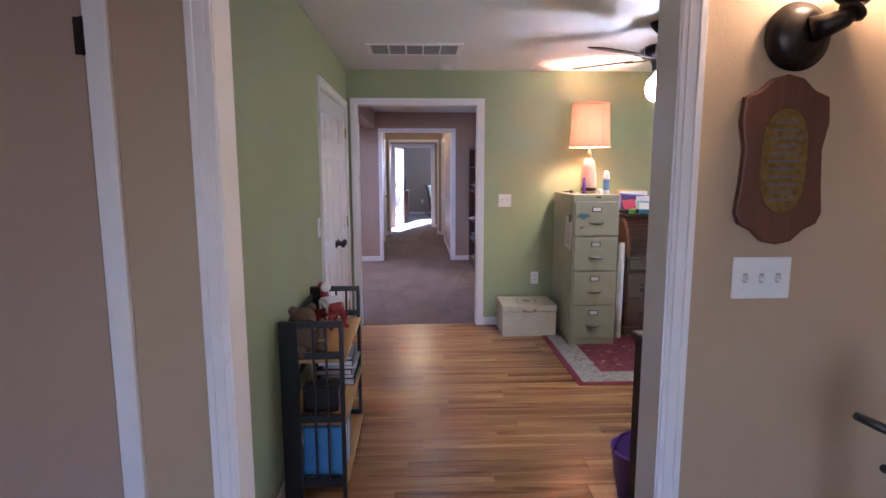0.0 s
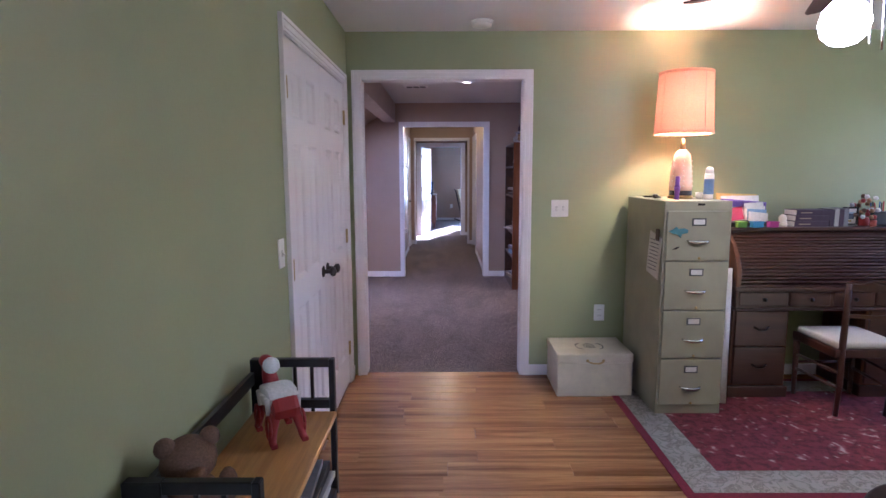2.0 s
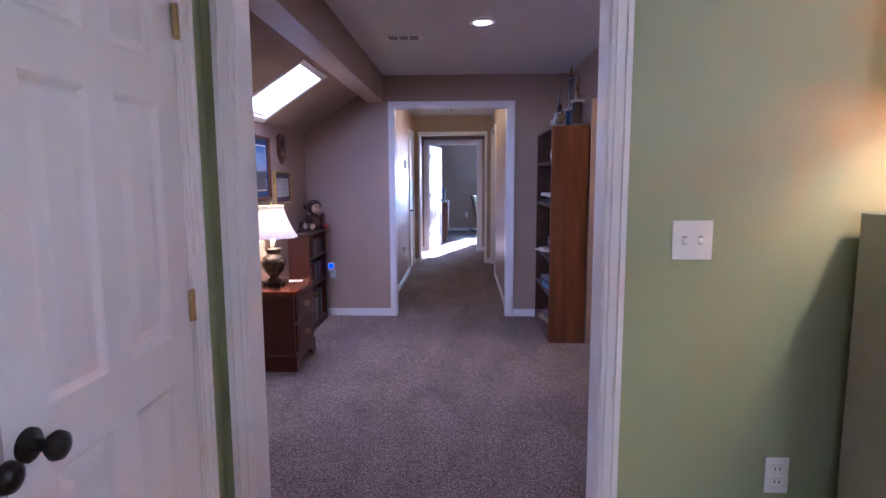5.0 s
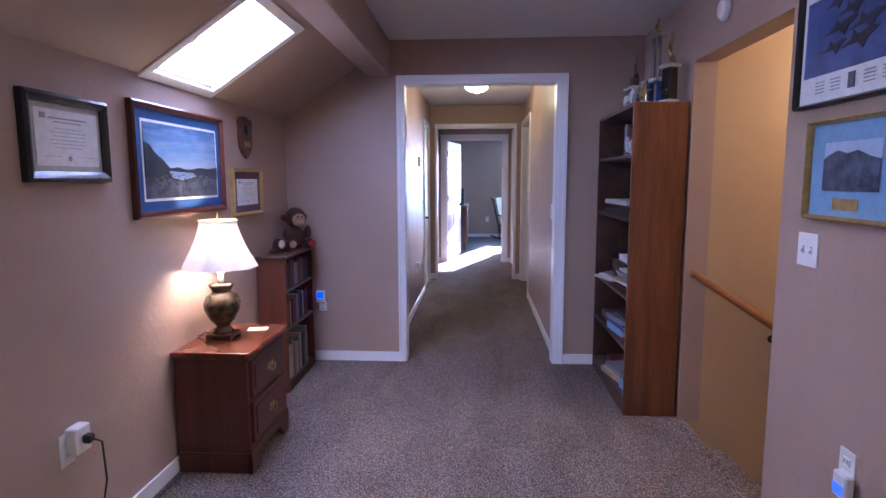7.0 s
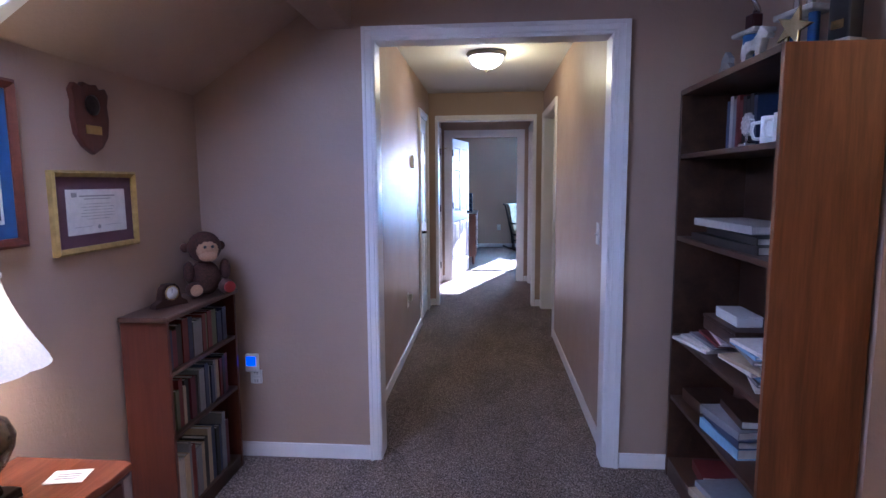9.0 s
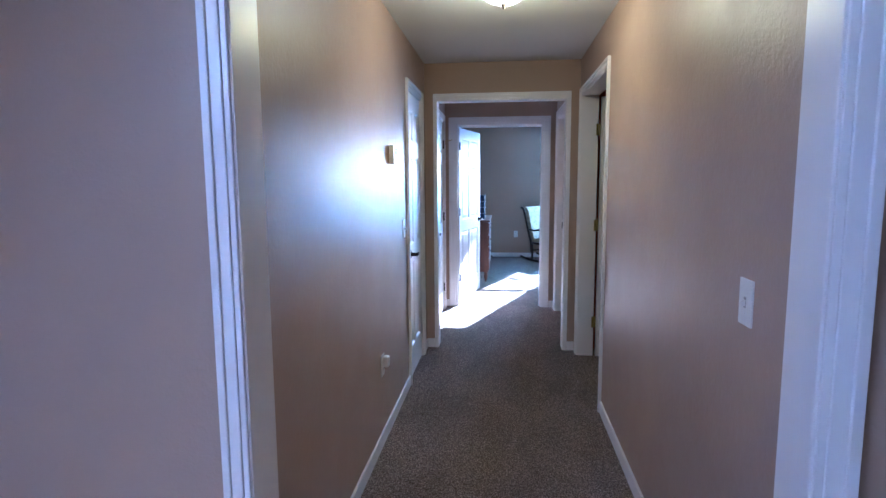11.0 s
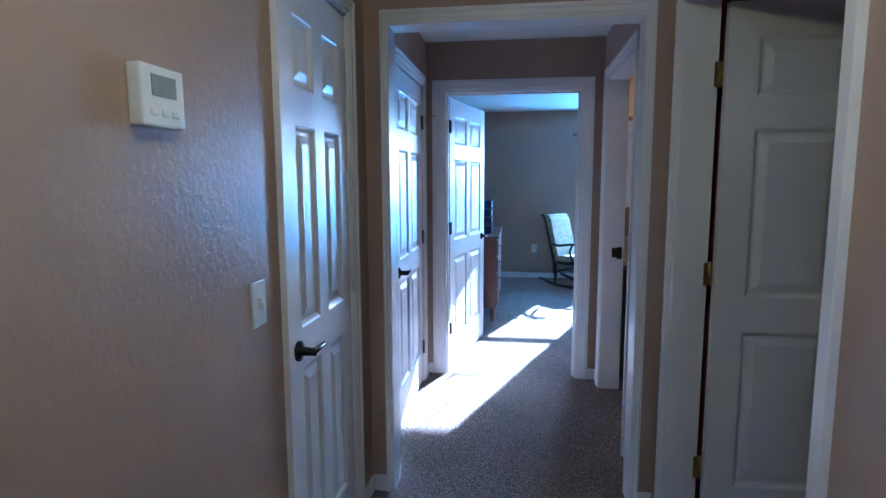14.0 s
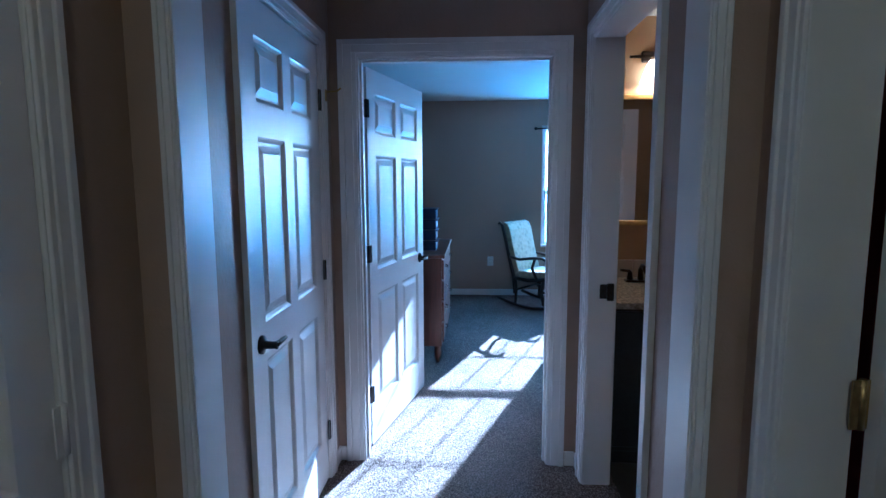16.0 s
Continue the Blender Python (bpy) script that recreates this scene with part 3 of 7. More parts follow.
# unseen window added to the green room's east wall for fill daylight
w3 = tagged(new("fill_window"), "white window added unseen in the green room's end wall", "window", "", "structure")
for a in ((4.0, 4.05, 0.88, 2.03), (5.25, 5.3, 0.88, 2.03), (4.05, 5.25, 0.88, 0.93), (4.05, 5.25, 1.98, 2.03), (4.63, 4.67, 0.93, 1.98)):
    part("window_frame", boxm(4.52, 4.59, a[0], a[1], a[2], a[3], bevel=0.003), WHITE, w3)

# skylight: white lining and trim in the slope, a pane above
sky_root = tagged(new("window_2"), "white framed skylight in the sloping ceiling", "skylight", "", "structure")
TH = math.degrees(math.atan(SLOPE))
SM = pose(-1.15, 0, 1.80, 0, -TH, 0)
LS = 1 / math.cos(math.radians(TH))
u0, u1 = (SK_X0 + 1.15) * LS, (SK_X1 + 1.15) * LS
for a in ((u0 - 0.045, u0, SK_Y0 - 0.045, SK_Y1 + 0.045), (u1, u1 + 0.045, SK_Y0 - 0.045, SK_Y1 + 0.045), (u0, u1, SK_Y0 - 0.045, SK_Y0), (u0, u1, SK_Y1, SK_Y1 + 0.045)):
    part("trim", boxm(*a, -0.012, 0.0, bevel=0.002), WHITE, sky_root).matrix_basis = SM
for a in ((u0 - 0.006, u0 + 0.004, SK_Y0, SK_Y1), (u1 - 0.004, u1 + 0.006, SK_Y0, SK_Y1), (u0, u1, SK_Y0 - 0.006, SK_Y0 + 0.004), (u0, u1, SK_Y1 - 0.004, SK_Y1 + 0.006)):
    part("lining", boxm(*a, -0.009, 0.030), WHITE, sky_root).matrix_basis = SM
pane = part("pane", boxm(u0 + 0.004, u1 - 0.004, SK_Y0 + 0.004, SK_Y1 - 0.004, 0.016, 0.020), GLASS, sky_root)
pane.matrix_basis = SM
pane.visible_shadow = False
part("latch", boxm(u0 + 0.20, u0 + 0.24, SK_Y0, SK_Y0 + 0.025, -0.006, 0.014, bevel=0.003), WHITE, sky_root).matrix_basis = SM

# ground and distance outside
structure("ground", boxm(-300, 300, -300, 300, -3.3, -3.2), plain("grass_ground", (0.10, 0.12, 0.05), 0.9, 0, 0.4, 0.5), "plain grassy ground", "ground")

# stairs going down beside the landing
stairs = tagged(new("stairs"), "carpeted steps leading down", "stairs", "", "structure")
for i in range(9):
    x0 = 1.40 + 0.25 * i
    part("step", boxm(x0 - 0.03 if i else x0 - 0.002, x0 + 0.28, 7.425, 8.375, -0.185 * (i + 1) - 0.18, -0.185 * (i + 1) - 0.0, bevel=0.012, seg=2), CARPET, stairs)
structure("floor_landing_nosing", boxm(1.36, 1.435, 7.426, 8.374, -0.07, 0.004, bevel=0.018, seg=3), CARPET, "rounded carpet nosing at the stair head", "floor")

# ---- small helpers for things ----
def col(name, c, rough=0.5, metal=0.0):
    return plain(name, c, rough, metal, 0.08, 50, 0.03)


# dark grey of the vent backing and the register louvres
VENT_DARK = col("vent_dark", (0.10, 0.10, 0.11), 0.8)
SLOT = col("shaded_plastic", (0.40, 0.39, 0.37), 0.6)
PAPER = col("paper", (0.72, 0.70, 0.67), 0.7)
PRINT = col("grey_print", (0.34, 0.33, 0.33), 0.7)
INK = col("ink", (0.12, 0.12, 0.14), 0.7)
GOLD = plain("gold_frame", (0.42, 0.29, 0.09), 0.4, 0.5, 0.2, 40)
BLUE_MAT = col("blue_mat", (0.022, 0.075, 0.21), 0.8)
PALE_BLUE = col("pale_blue_mat", (0.22, 0.37, 0.55), 0.8)
PURPLE = col("purple_plastic", (0.16, 0.06, 0.38), 0.4)
TEAL = col("teal", (0.07, 0.22, 0.26), 0.5)
RED = col("red_paint", (0.32, 0.025, 0.022), 0.5)
CREAM = plain("cream_paint", (0.60, 0.55, 0.42), 0.45, 0, 0.08, 12)
FILE = plain("file_cabinet_paint", (0.36, 0.34, 0.235), 0.38, 0, 0.07, 9)
SEAT_CLOTH = plain("cream_cloth", (0.62, 0.58, 0.50), 0.9, 0, 0.1, 90, 0.3)
FUR = plain("brown_fur", (0.060, 0.022, 0.013), 0.95, 0, 0.5, 160, 0.9)
FACE = plain("tan_plush", (0.38, 0.22, 0.125), 0.95, 0, 0.15, 160, 0.6)
BEAR = plain("bear_fur", (0.15, 0.085, 0.05), 0.95, 0, 0.2, 260, 0.7)
SNOW = plain("white_fabric", (0.75, 0.73, 0.72), 0.9, 0, 0.1, 120, 0.4)
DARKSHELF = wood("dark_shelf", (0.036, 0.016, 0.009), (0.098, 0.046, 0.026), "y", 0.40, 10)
HONEY = wood("honey_shelf", (0.42, 0.20, 0.05), (0.62, 0.33, 0.10), "y", 0.35, 8)
BOOKS = [col("book_%s" % n, c) for n, c in (("grey", (0.22, 0.22, 0.24)), ("navy", (0.03, 0.045, 0.10)), ("red", (0.15, 0.022, 0.02)), ("tan", (0.42, 0.33, 0.22)), ("white", (0.45, 0.43, 0.40)), ("black", (0.02, 0.02, 0.02)), ("olive", (0.12, 0.13, 0.07)), ("maroon", (0.12, 0.02, 0.035)))]


def plate(x, y, z, rz, kind, label, w=0.072, h=0.115):
    """A wall plate; kind: 'switch' (toggles), 'outlet'. Its back lies on the wall, it faces its own -y."""
    root = thing("light_switch" if kind.startswith("switch") else "wall_outlet", x, y, z, label, "switch" if kind.startswith("switch") else "outlet", rz)
    part("cover_plate", boxm(-w / 2, w / 2, -0.006, 0, -h / 2, h / 2, bevel=0.0025, seg=2), PLASTIC, root)
    if kind.startswith("switch"):
        n = int(kind[-1])
        for i in range(n):
            cx = (i - (n - 1) / 2) * 0.046
            # grey patch paints the shade of the recess round the toggle
            part("toggle_slot", boxm(cx - 0.0065, cx + 0.0065, -0.0066, -0.0058, -0.013, 0.013), SLOT, root)
            part("toggle", prism([(-0.018, 0.004 - 0.012), (-0.006, -0.009), (-0.006, 0.007), (-0.017, -0.001)], cx - 0.005, cx + 0.005, "yz"), PLASTIC, root)
            part("screw", lathe([(0.003, 0), (0.003, 0.001)], 8), PLASTIC, root).matrix_basis = pose(cx, -0.006, 0.030, 90)
            part("screw", lathe([(0.003, 0), (0.003, 0.001)], 8), PLASTIC, root).matrix_basis = pose(cx, -0.006, -0.030, 90)
    else:
        for s in (-1, 1):
            part("socket", boxm(-0.017, 0.017, -0.009, -0.006, s * 0.021 - 0.014, s * 0.021 + 0.014, bevel=0.003), PLASTIC, root)
            for k in (-0.007, 0.007):
                part("slot", boxm(k - 0.0015, k + 0.0015, -0.0095, -0.0088, s * 0.021 - 0.003, s * 0.021 + 0.007), BLACK, root)
    return root


def picture(name, x, y, z, rz, w, h, fw, depth, frame_mat, mat_mat, mw, label, art, category="picture"):
    """A framed picture hung on a wall, its middle at x, y, z; it faces its own -y."""
    root = thing(name, x, y, z, label, category, rz)
    prof = [(0, 0), (0, -depth * 0.75), (fw * 0.35, -depth), (fw * 0.7, -depth * 0.8), (fw, -depth * 0.55), (fw, 0)]
    for k, (L, H) in enumerate(((w, h), (h, w), (w, h), (h, w))):
        bm = bmesh.new()
        a = [bm.verts.new((-L / 2 + u, v, -H / 2 + u)) for u, v in prof]
        b = [bm.verts.new((L / 2 - u, v, -H / 2 + u)) for u, v in prof]
        for i in range(len(prof) - 1):
            bm.faces.new((a[i], b[i], b[i + 1], a[i + 1]))
        bm.faces.new(a)
        bm.faces.new(b[::-1])
        part("frame_rail", bm, frame_mat, root).matrix_basis = Matrix.Rotation(radians(90 * k), 4, "Y")
    part("backing", boxm(-w / 2 + fw * 0.5, w / 2 - fw * 0.5, -depth * 0.35, -0.001, -h / 2 + fw * 0.5, h / 2 - fw * 0.5), mat_mat, root)
    iw, ih = w - 2 * fw - 2 * mw, h - 2 * fw - 2 * mw
    art(root, iw, ih, -depth * 0.35 - 0.0015)
    return root


def flat(root, name, a, b, c, d, y, mat):
    return part(name, boxm(a, b, y - 0.0008, y + 0.0008, c, d), mat, root)


def document(root, w, h, y):
    flat(root, "paper", -w / 2, w / 2, -h / 2, h / 2, y, PAPER)
    flat(root, "text_line", -w * 0.30, w * 0.30, h * 0.335, h * 0.365, y - 0.002, PRINT)
    flat(root, "text_line", -w * 0.22, w * 0.22, h * 0.275, h * 0.295, y - 0.002, PRINT)
    rr = random.Random(3)
    for i in range(6):
        k = w * (0.18 + 0.17 * rr.random())
        zz = h * (0.17 - 0.068 * i)
        flat(root, "text_line", -k, k, zz - h * 0.005, zz + h * 0.005, y - 0.002, PRINT)
    for s in (-1, 1):
        flat(root, "signature_line", s * w * 0.26 - w * 0.14, s * w * 0.26 + w * 0.14, -h * 0.335, -h * 0.328, y - 0.002, PRINT)
    part("seal", lathe([(h * 0.050, 0), (h * 0.050, 0.001)], 16), PRINT, root).matrix_basis = pose(0, y - 0.001, -h * 0.36, 90)
    flat(root, "crest", -w * 0.42, -w * 0.34, h * 0.33, h * 0.43, y - 0.002, PRINT)


def sky_build(t, b):
    v = coords(t, "Object", (1.2, 1, 9))
    n = noise_tex(t, v, 3.0, 6, 0.6)
    g = t.nodes.new("ShaderNodeSeparateXYZ")
    t.links.new(coords(t), g.inputs[0])
    k = t.nodes.new("ShaderNodeMapRange")
    k.inputs["From Min"].default_value, k.inputs["From Max"].default_value = -0.05, 0.19
    t.links.new(g.outputs["Z"], k.inputs["Value"])
    up = ramp(t, k.outputs[0], [(0.0, (0.34, 0.36, 0.40)), (0.35, (0.17, 0.27, 0.40)), (1.0, (0.045, 0.12, 0.27))])
    cloud = ramp(t, n, [(0.45, (0, 0, 0)), (0.75, (0.6, 0.6, 0.6))])
    t.links.new(mix(t, cloud, up, (0.36, 0.42, 0.50)), b.inputs["Base Color"])
    b.inputs["Roughness"].default_value = 0.25


SKYPRINT = material("printed_sky", sky_build)
LAND = plain("printed_land", (0.055, 0.058, 0.072), 0.3, 0, 0.8, 30, 0)
HILL = plain("printed_hill", (0.022, 0.028, 0.030), 0.3, 0, 0.5, 12, 0)
WATER = plain("printed_water", (0.20, 0.26, 0.34), 0.3, 0, 0.3, 20, 0)
HOUSES = col("printed_houses", (0.11, 0.11, 0.12), 0.4)


def harbour(root, w, h, y):
    flat(root, "border", -w / 2 - 0.012, w / 2 + 0.012, -h / 2 - 0.012, h / 2 + 0.012, y + 0.0004, PAPER)
    flat(root, "sky_print", -w / 2, w / 2, -h * 0.10, h / 2, y - 0.0012, SKYPRINT)
    flat(root, "land_print", -w / 2, w / 2, -h / 2, -h * 0.10, y - 0.0012, LAND)
    hill = [(-w / 2, -h * 0.22), (-w / 2, h * 0.24), (-w * 0.44, h * 0.22), (-w * 0.37, h * 0.10), (-w * 0.28, h * 0.02), (-w * 0.20, -h * 0.09), (-w * 0.08, -h * 0.07), (w * 0.04, -h * 0.12), (w * 0.2, -h * 0.07), (w * 0.36, -h * 0.08), (w / 2, -h * 0.05), (w / 2, -h * 0.24)]
    part("hill_print", prism(hill, y - 0.0040, y - 0.0022), HILL, root)
    part("water_print", prism([(-w * 0.22, -h * 0.13), (w * 0.10, -h * 0.15), (w * 0.16, -h * 0.20), (-w * 0.05, -h * 0.26), (-w * 0.18, -h * 0.22)], y - 0.0062, y - 0.0046), WATER, root)
    rr = random.Random(8)
    for i in range(60):
        cx, cz = (rr.random() * 0.72 - 0.40) * w, -h * (0.17 + 0.19 * rr.random())
        s = 0.003 + 0.006 * rr.random()
        part("house_print", boxm(cx - s, cx + s, y - 0.0078, y - 0.0068, cz - s * 0.4, cz + s * 0.5), HOUSES, root)


JETS = plain("printed_jets", (0.022, 0.022, 0.032), 0.3, 0, 0.5, 20, 0)
DUSK = plain("printed_dusk_sky", (0.06, 0.085, 0.23), 0.3, 0, 0.45, 9, 0)


def jets(root, w, h, y):
    flat(root, "margin", -w / 2, w / 2, -h / 2, h / 2, y, PAPER)
    flat(root, "sky_print", -w / 2 + 0.02, w / 2 - 0.02, -h / 2 + 0.085, h / 2 - 0.04, y - 0.002, DUSK)
    shape = [(-0.085, -0.012), (-0.03, 0.004), (-0.022, 0.03), (0.0, 0.012), (0.05, 0.022), (0.085, 0.016), (0.04, -0.004), (0.02, -0.03), (0.0, -0.010)]
    for cx, cz, s in ((-0.10, 0.09, 0.7), (-0.02, 0.055, 0.9), (0.10, 0.085, 0.7), (-0.07, 0.01, 1.0), (0.05, 0.0, 1.0), (0.02, -0.045, 1.1), (-0.10, -0.045, 0.8)):
        part("jet_print", prism([(cx + a * s, cz + b * s + 0.02) for a, b in shape], y - 0.005, y - 0.0034), JETS, root)
    for cx in (-0.16, -0.08, 0.08, 0.16):
        for k in range(4):
            flat(root, "text_line", cx - 0.024, cx + 0.024, -h / 2 + 0.028 + 0.011 * k, -h / 2 + 0.031 + 0.011 * k, y - 0.002, BOOKS[0])
    flat(root, "seal", -0.016, 0.016, -h / 2 + 0.022, -h / 2 + 0.070, y - 0.002, INK)


PHOTO_DARK = plain("photo_dark", (0.06, 0.075, 0.11), 0.3, 0, 0.8, 26, 0)
PHOTO_SKY = col("photo_sky", (0.40, 0.50, 0.62), 0.3)


def ship_photo(root, w, h, y):
    flat(root, "photo_sky", -w * 0.32, w * 0.36, -h * 0.23, h * 0.30, y, PHOTO_SKY)
    part("photo_land", prism([(-w * 0.32, -h * 0.23), (w * 0.36, -h * 0.23), (w * 0.36, h * 0.10), (w * 0.25, h * 0.13), (w * 0.10, h * 0.20), (-w * 0.02, h * 0.17), (-w * 0.14, h * 0.21), (-w * 0.26, h * 0.16), (-w * 0.32, h * 0.12)], y - 0.0032, y - 0.0016), PHOTO_DARK, root)
    flat(root, "brass_plate", -w * 0.17, w * 0.14, -h * 0.44, -h * 0.31, y - 0.001, GOLD)


# ---- first room ----
plate(1.180, 1.80, 1.175, 0, "switch3", "white triple switch plate on a tan wall", 0.162, 0.115)
pl = thing("wall_plaque", 1.203, 1.80, 1.488, "carved wooden wall plaque with a brass inscription plate", "plaque")
half = [(0.0, 0.222), (0.040, 0.212), (0.072, 0.182), (0.112, 0.165), (0.118, 0.10), (0.104, 0.03), (0.110, -0.06), (0.118, -0.135), (0.105, -0.165), (0.070, -0.182), (0.038, -0.212), (0.0, -0.220)]
outline = half + [(-a, b) for a, b in half[-2:0:-1]]
part("board", prism(outline, -0.022, 0.0, bevel=0.006), wood("plaque_wood", (0.075, 0.022, 0.010), (0.16, 0.055, 0.024), "z", 0.5, 9), pl)
brass = [(0.062 * math.cos(a) * (1 if abs(math.sin(a)) < 0.93 else 0.9), 0.135 * math.copysign(abs(math.sin(a)) ** 0.6, math.sin(a))) for a in [2 * math.pi * i / 28 for i in range(28)]]
part("brass_plate", prism(brass, -0.026, -0.020, bevel=0.0015), plain("dull_brass", (0.20, 0.125, 0.035), 0.5, 0.7, 0.3, 50), pl, "dull brass plate")
for i in range(11):
    k = 0.030 + 0.014 * ((i * 7) % 3) / 2
    part("text_line", boxm(-k, k, -0.0268, -0.0258, 0.098 - 0.02 * i, 0.103 - 0.02 * i), INK, pl)
sc = thing("wall_sconce", 1.235, 1.80, 1.80, "dark bronze wall sconce with an upward bulb", "wall lamp")
part("back_plate", lathe([(0.0, 0.0), (0.084, 0.0), (0.086, 0.010), (0.074, 0.016), (0.070, 0.026), (0.058, 0.031), (0.034, 0.040), (0, 0.043)], 36), BRONZE, sc).matrix_basis = pose(-0.012, 0, 0.004, 90)
part("arm", tube([(0.0, -0.035, 0.014), (0.03, -0.055, 0.022), (0.060, -0.068, 0.034), (0.080, -0.075, 0.056)], [0.032, 0.029, 0.024, 0.021], 16), BRONZE, sc)
part("collar", lathe([(0.020, 0), (0.032, 0.005), (0.032, 0.014), (0.020, 0.018)], 24), BRONZE, sc).matrix_basis = pose(0.072, -0.072, 0.044, 0, 40, 0)
part("cup", lathe([(0.024, 0.0), (0.045, 0.018), (0.05, 0.05), (0.042, 0.06), (0, 0.06)], 24), BRONZE, sc).matrix_basis = pose(0.080, -0.075, 0.064)
part("bulb", lathe([(0.014, 0.0), (0.03, 0.03), (0.03, 0.05), (0.018, 0.075), (0, 0.082)], 20), glow("warm_bulb", (1.0, 0.72, 0.4), 6), sc).matrix_basis = pose(0.080, -0.075, 0.124)
ch = thing("coat_rack", 1.36, 1.45, 0, "dark wooden stand with slanting pegs", "stand")
part("post", lathe([(0.03, 0), (0.022, 0.1), (0.018, 0.9), (0.012, 1.02), (0, 1.03)], 16), DARKWOOD, ch)
part("base", lathe([(0.16, 0), (0.16, 0.02), (0.05, 0.045), (0.03, 0.06)], 24), DARKWOOD, ch)
for zz, aa in ((0.78, 200), (0.86, 165), (0.88, 60), (0.8, 300)):
    part("peg", tube([(0, 0, zz), (0.14 * math.cos(radians(aa)), 0.14 * math.sin(radians(aa)), zz + 0.06)], [0.014, 0.009]), BLACK, ch)

# ---- green room ----
plate(1.066, 5.494, 1.176, 0, "switch2", "white double switch plate on a green wall", 0.116, 0.115)
plate(1.357, 5.494, 0.449, 0, "outlet", "white wall outlet low on a green wall")
plate(XL, 3.865, 1.105, 90, "switch1", "white switch plate beside the closet doors", 0.072, 0.115)

vent = thing("ceiling_vent", 0.245, 4.60, Z1, "white return air grille in the ceiling", "vent")
part("backing", boxm(-0.31, 0.31, -0.155, 0.155, -0.0045, -0.002), VENT_DARK, vent)
for a in ((-0.345, 0.345, -0.20, -0.155), (-0.345, 0.345, 0.155, 0.20), (-0.345, -0.31, -0.155, 0.155), (0.31, 0.345, -0.155, 0.155)):
    part("frame", boxm(*a, -0.012, -0.001, bevel=0.003), WHITE, vent)
for k in (-0.186, -0.062, 0.062, 0.186):
    part("divider", boxm(k - 0.006, k + 0.006, -0.155, 0.155, -0.011, -0.003), WHITE, vent)
slat_me = mesh_of("slat", prism([(-0.31, -0.0095), (0.31, -0.0095), (0.31, -0.008), (-0.31, -0.008)], -0.006, 0.006, "xz"), col("grey_slat", (0.32, 0.32, 0.33), 0.6))
for i in range(14):
    piece("slat", slat_me, vent, pose(0, -0.142 + 0.0218 * i, 0))
sd = thing("smoke_detector", 0.515, 5.25, Z1, "round white smoke detector on the ceiling", "smoke detector")
part("base", lathe([(0.0, -0.001), (0.068, -0.001), (0.068, -0.012)], 32), PLASTIC, sd)
part("cover", lathe([(0.062, -0.010), (0.058, -0.032), (0.030, -0.038), (0, -0.038)], 32), PLASTIC, sd)

fan = thing("ceiling_fan", 1.73, 3.79, Z1, "dark bronze ceiling fan with one glowing bulb", "ceiling fan")
part("canopy", lathe([(0.0, 0), (0.07, 0), (0.068, -0.02), (0.03, -0.06), (0.014, -0.07)], 28), BRONZE, fan)
part("downrod", tube([(0, 0, -0.06), (0, 0, -0.14)], 0.013), BRONZE, fan)
part("motor_housing", lathe([(0.02, -0.12), (0.085, -0.135), (0.115, -0.155), (0.12, -0.185), (0.105, -0.205), (0.06, -0.22), (0.045, -0.26), (0.05, -0.28), (0.03, -0.285), (0, -0.285)], 36), BRONZE, fan)
for i in range(10):
    a = radians(36 * i)
    part("vent_rib", boxm(-0.003, 0.003, 0.116, 0.124, -0.195, -0.145), CHROME, fan).matrix_basis = Matrix.Rotation(a, 4, "Z")
blade_me = mesh_of("blade", prism([(0.19, -0.05), (0.30, -0.062), (0.52, -0.068), (0.56, -0.055), (0.57, 0.0), (0.56, 0.055), (0.52, 0.068), (0.30, 0.062), (0.19, 0.05)], -0.004, 0.004, "xy", 0.001), DARKWOOD)
iron_me = mesh_of("blade_iron", boxm(0.08, 0.22, -0.016, 0.016, -0.010, -0.004, bevel=0.002), BRONZE)
for i in range(5):
    m = pose(0, 0, -0.205, 0, 0, 137 + 72 * i) @ Matrix.Rotation(radians(-11), 4, "X")
    bl = piece("blade", blade_me, fan, m)
    piece("blade_iron", iron_me, bl)
part("bulb", lathe([(0.025, 0.0), (0.040, -0.02), (0.072, -0.055), (0.083, -0.10), (0.072, -0.145), (0.043, -0.172), (0, -0.183)], 28), glow("white_bulb", (1.0, 0.95, 0.88), 3.5), fan, "glowing round white bulb").matrix_basis = pose(0, 0, -0.285)
for k, L in ((0.03, 0.20), (0.075, 0.22)):
    part("pull_chain", tube([(k, -0.04, -0.27), (k + 0.025, -0.05, -0.30), (k + 0.03, -0.05, -0.27 - L)], 0.004, 8), CHROME, fan)

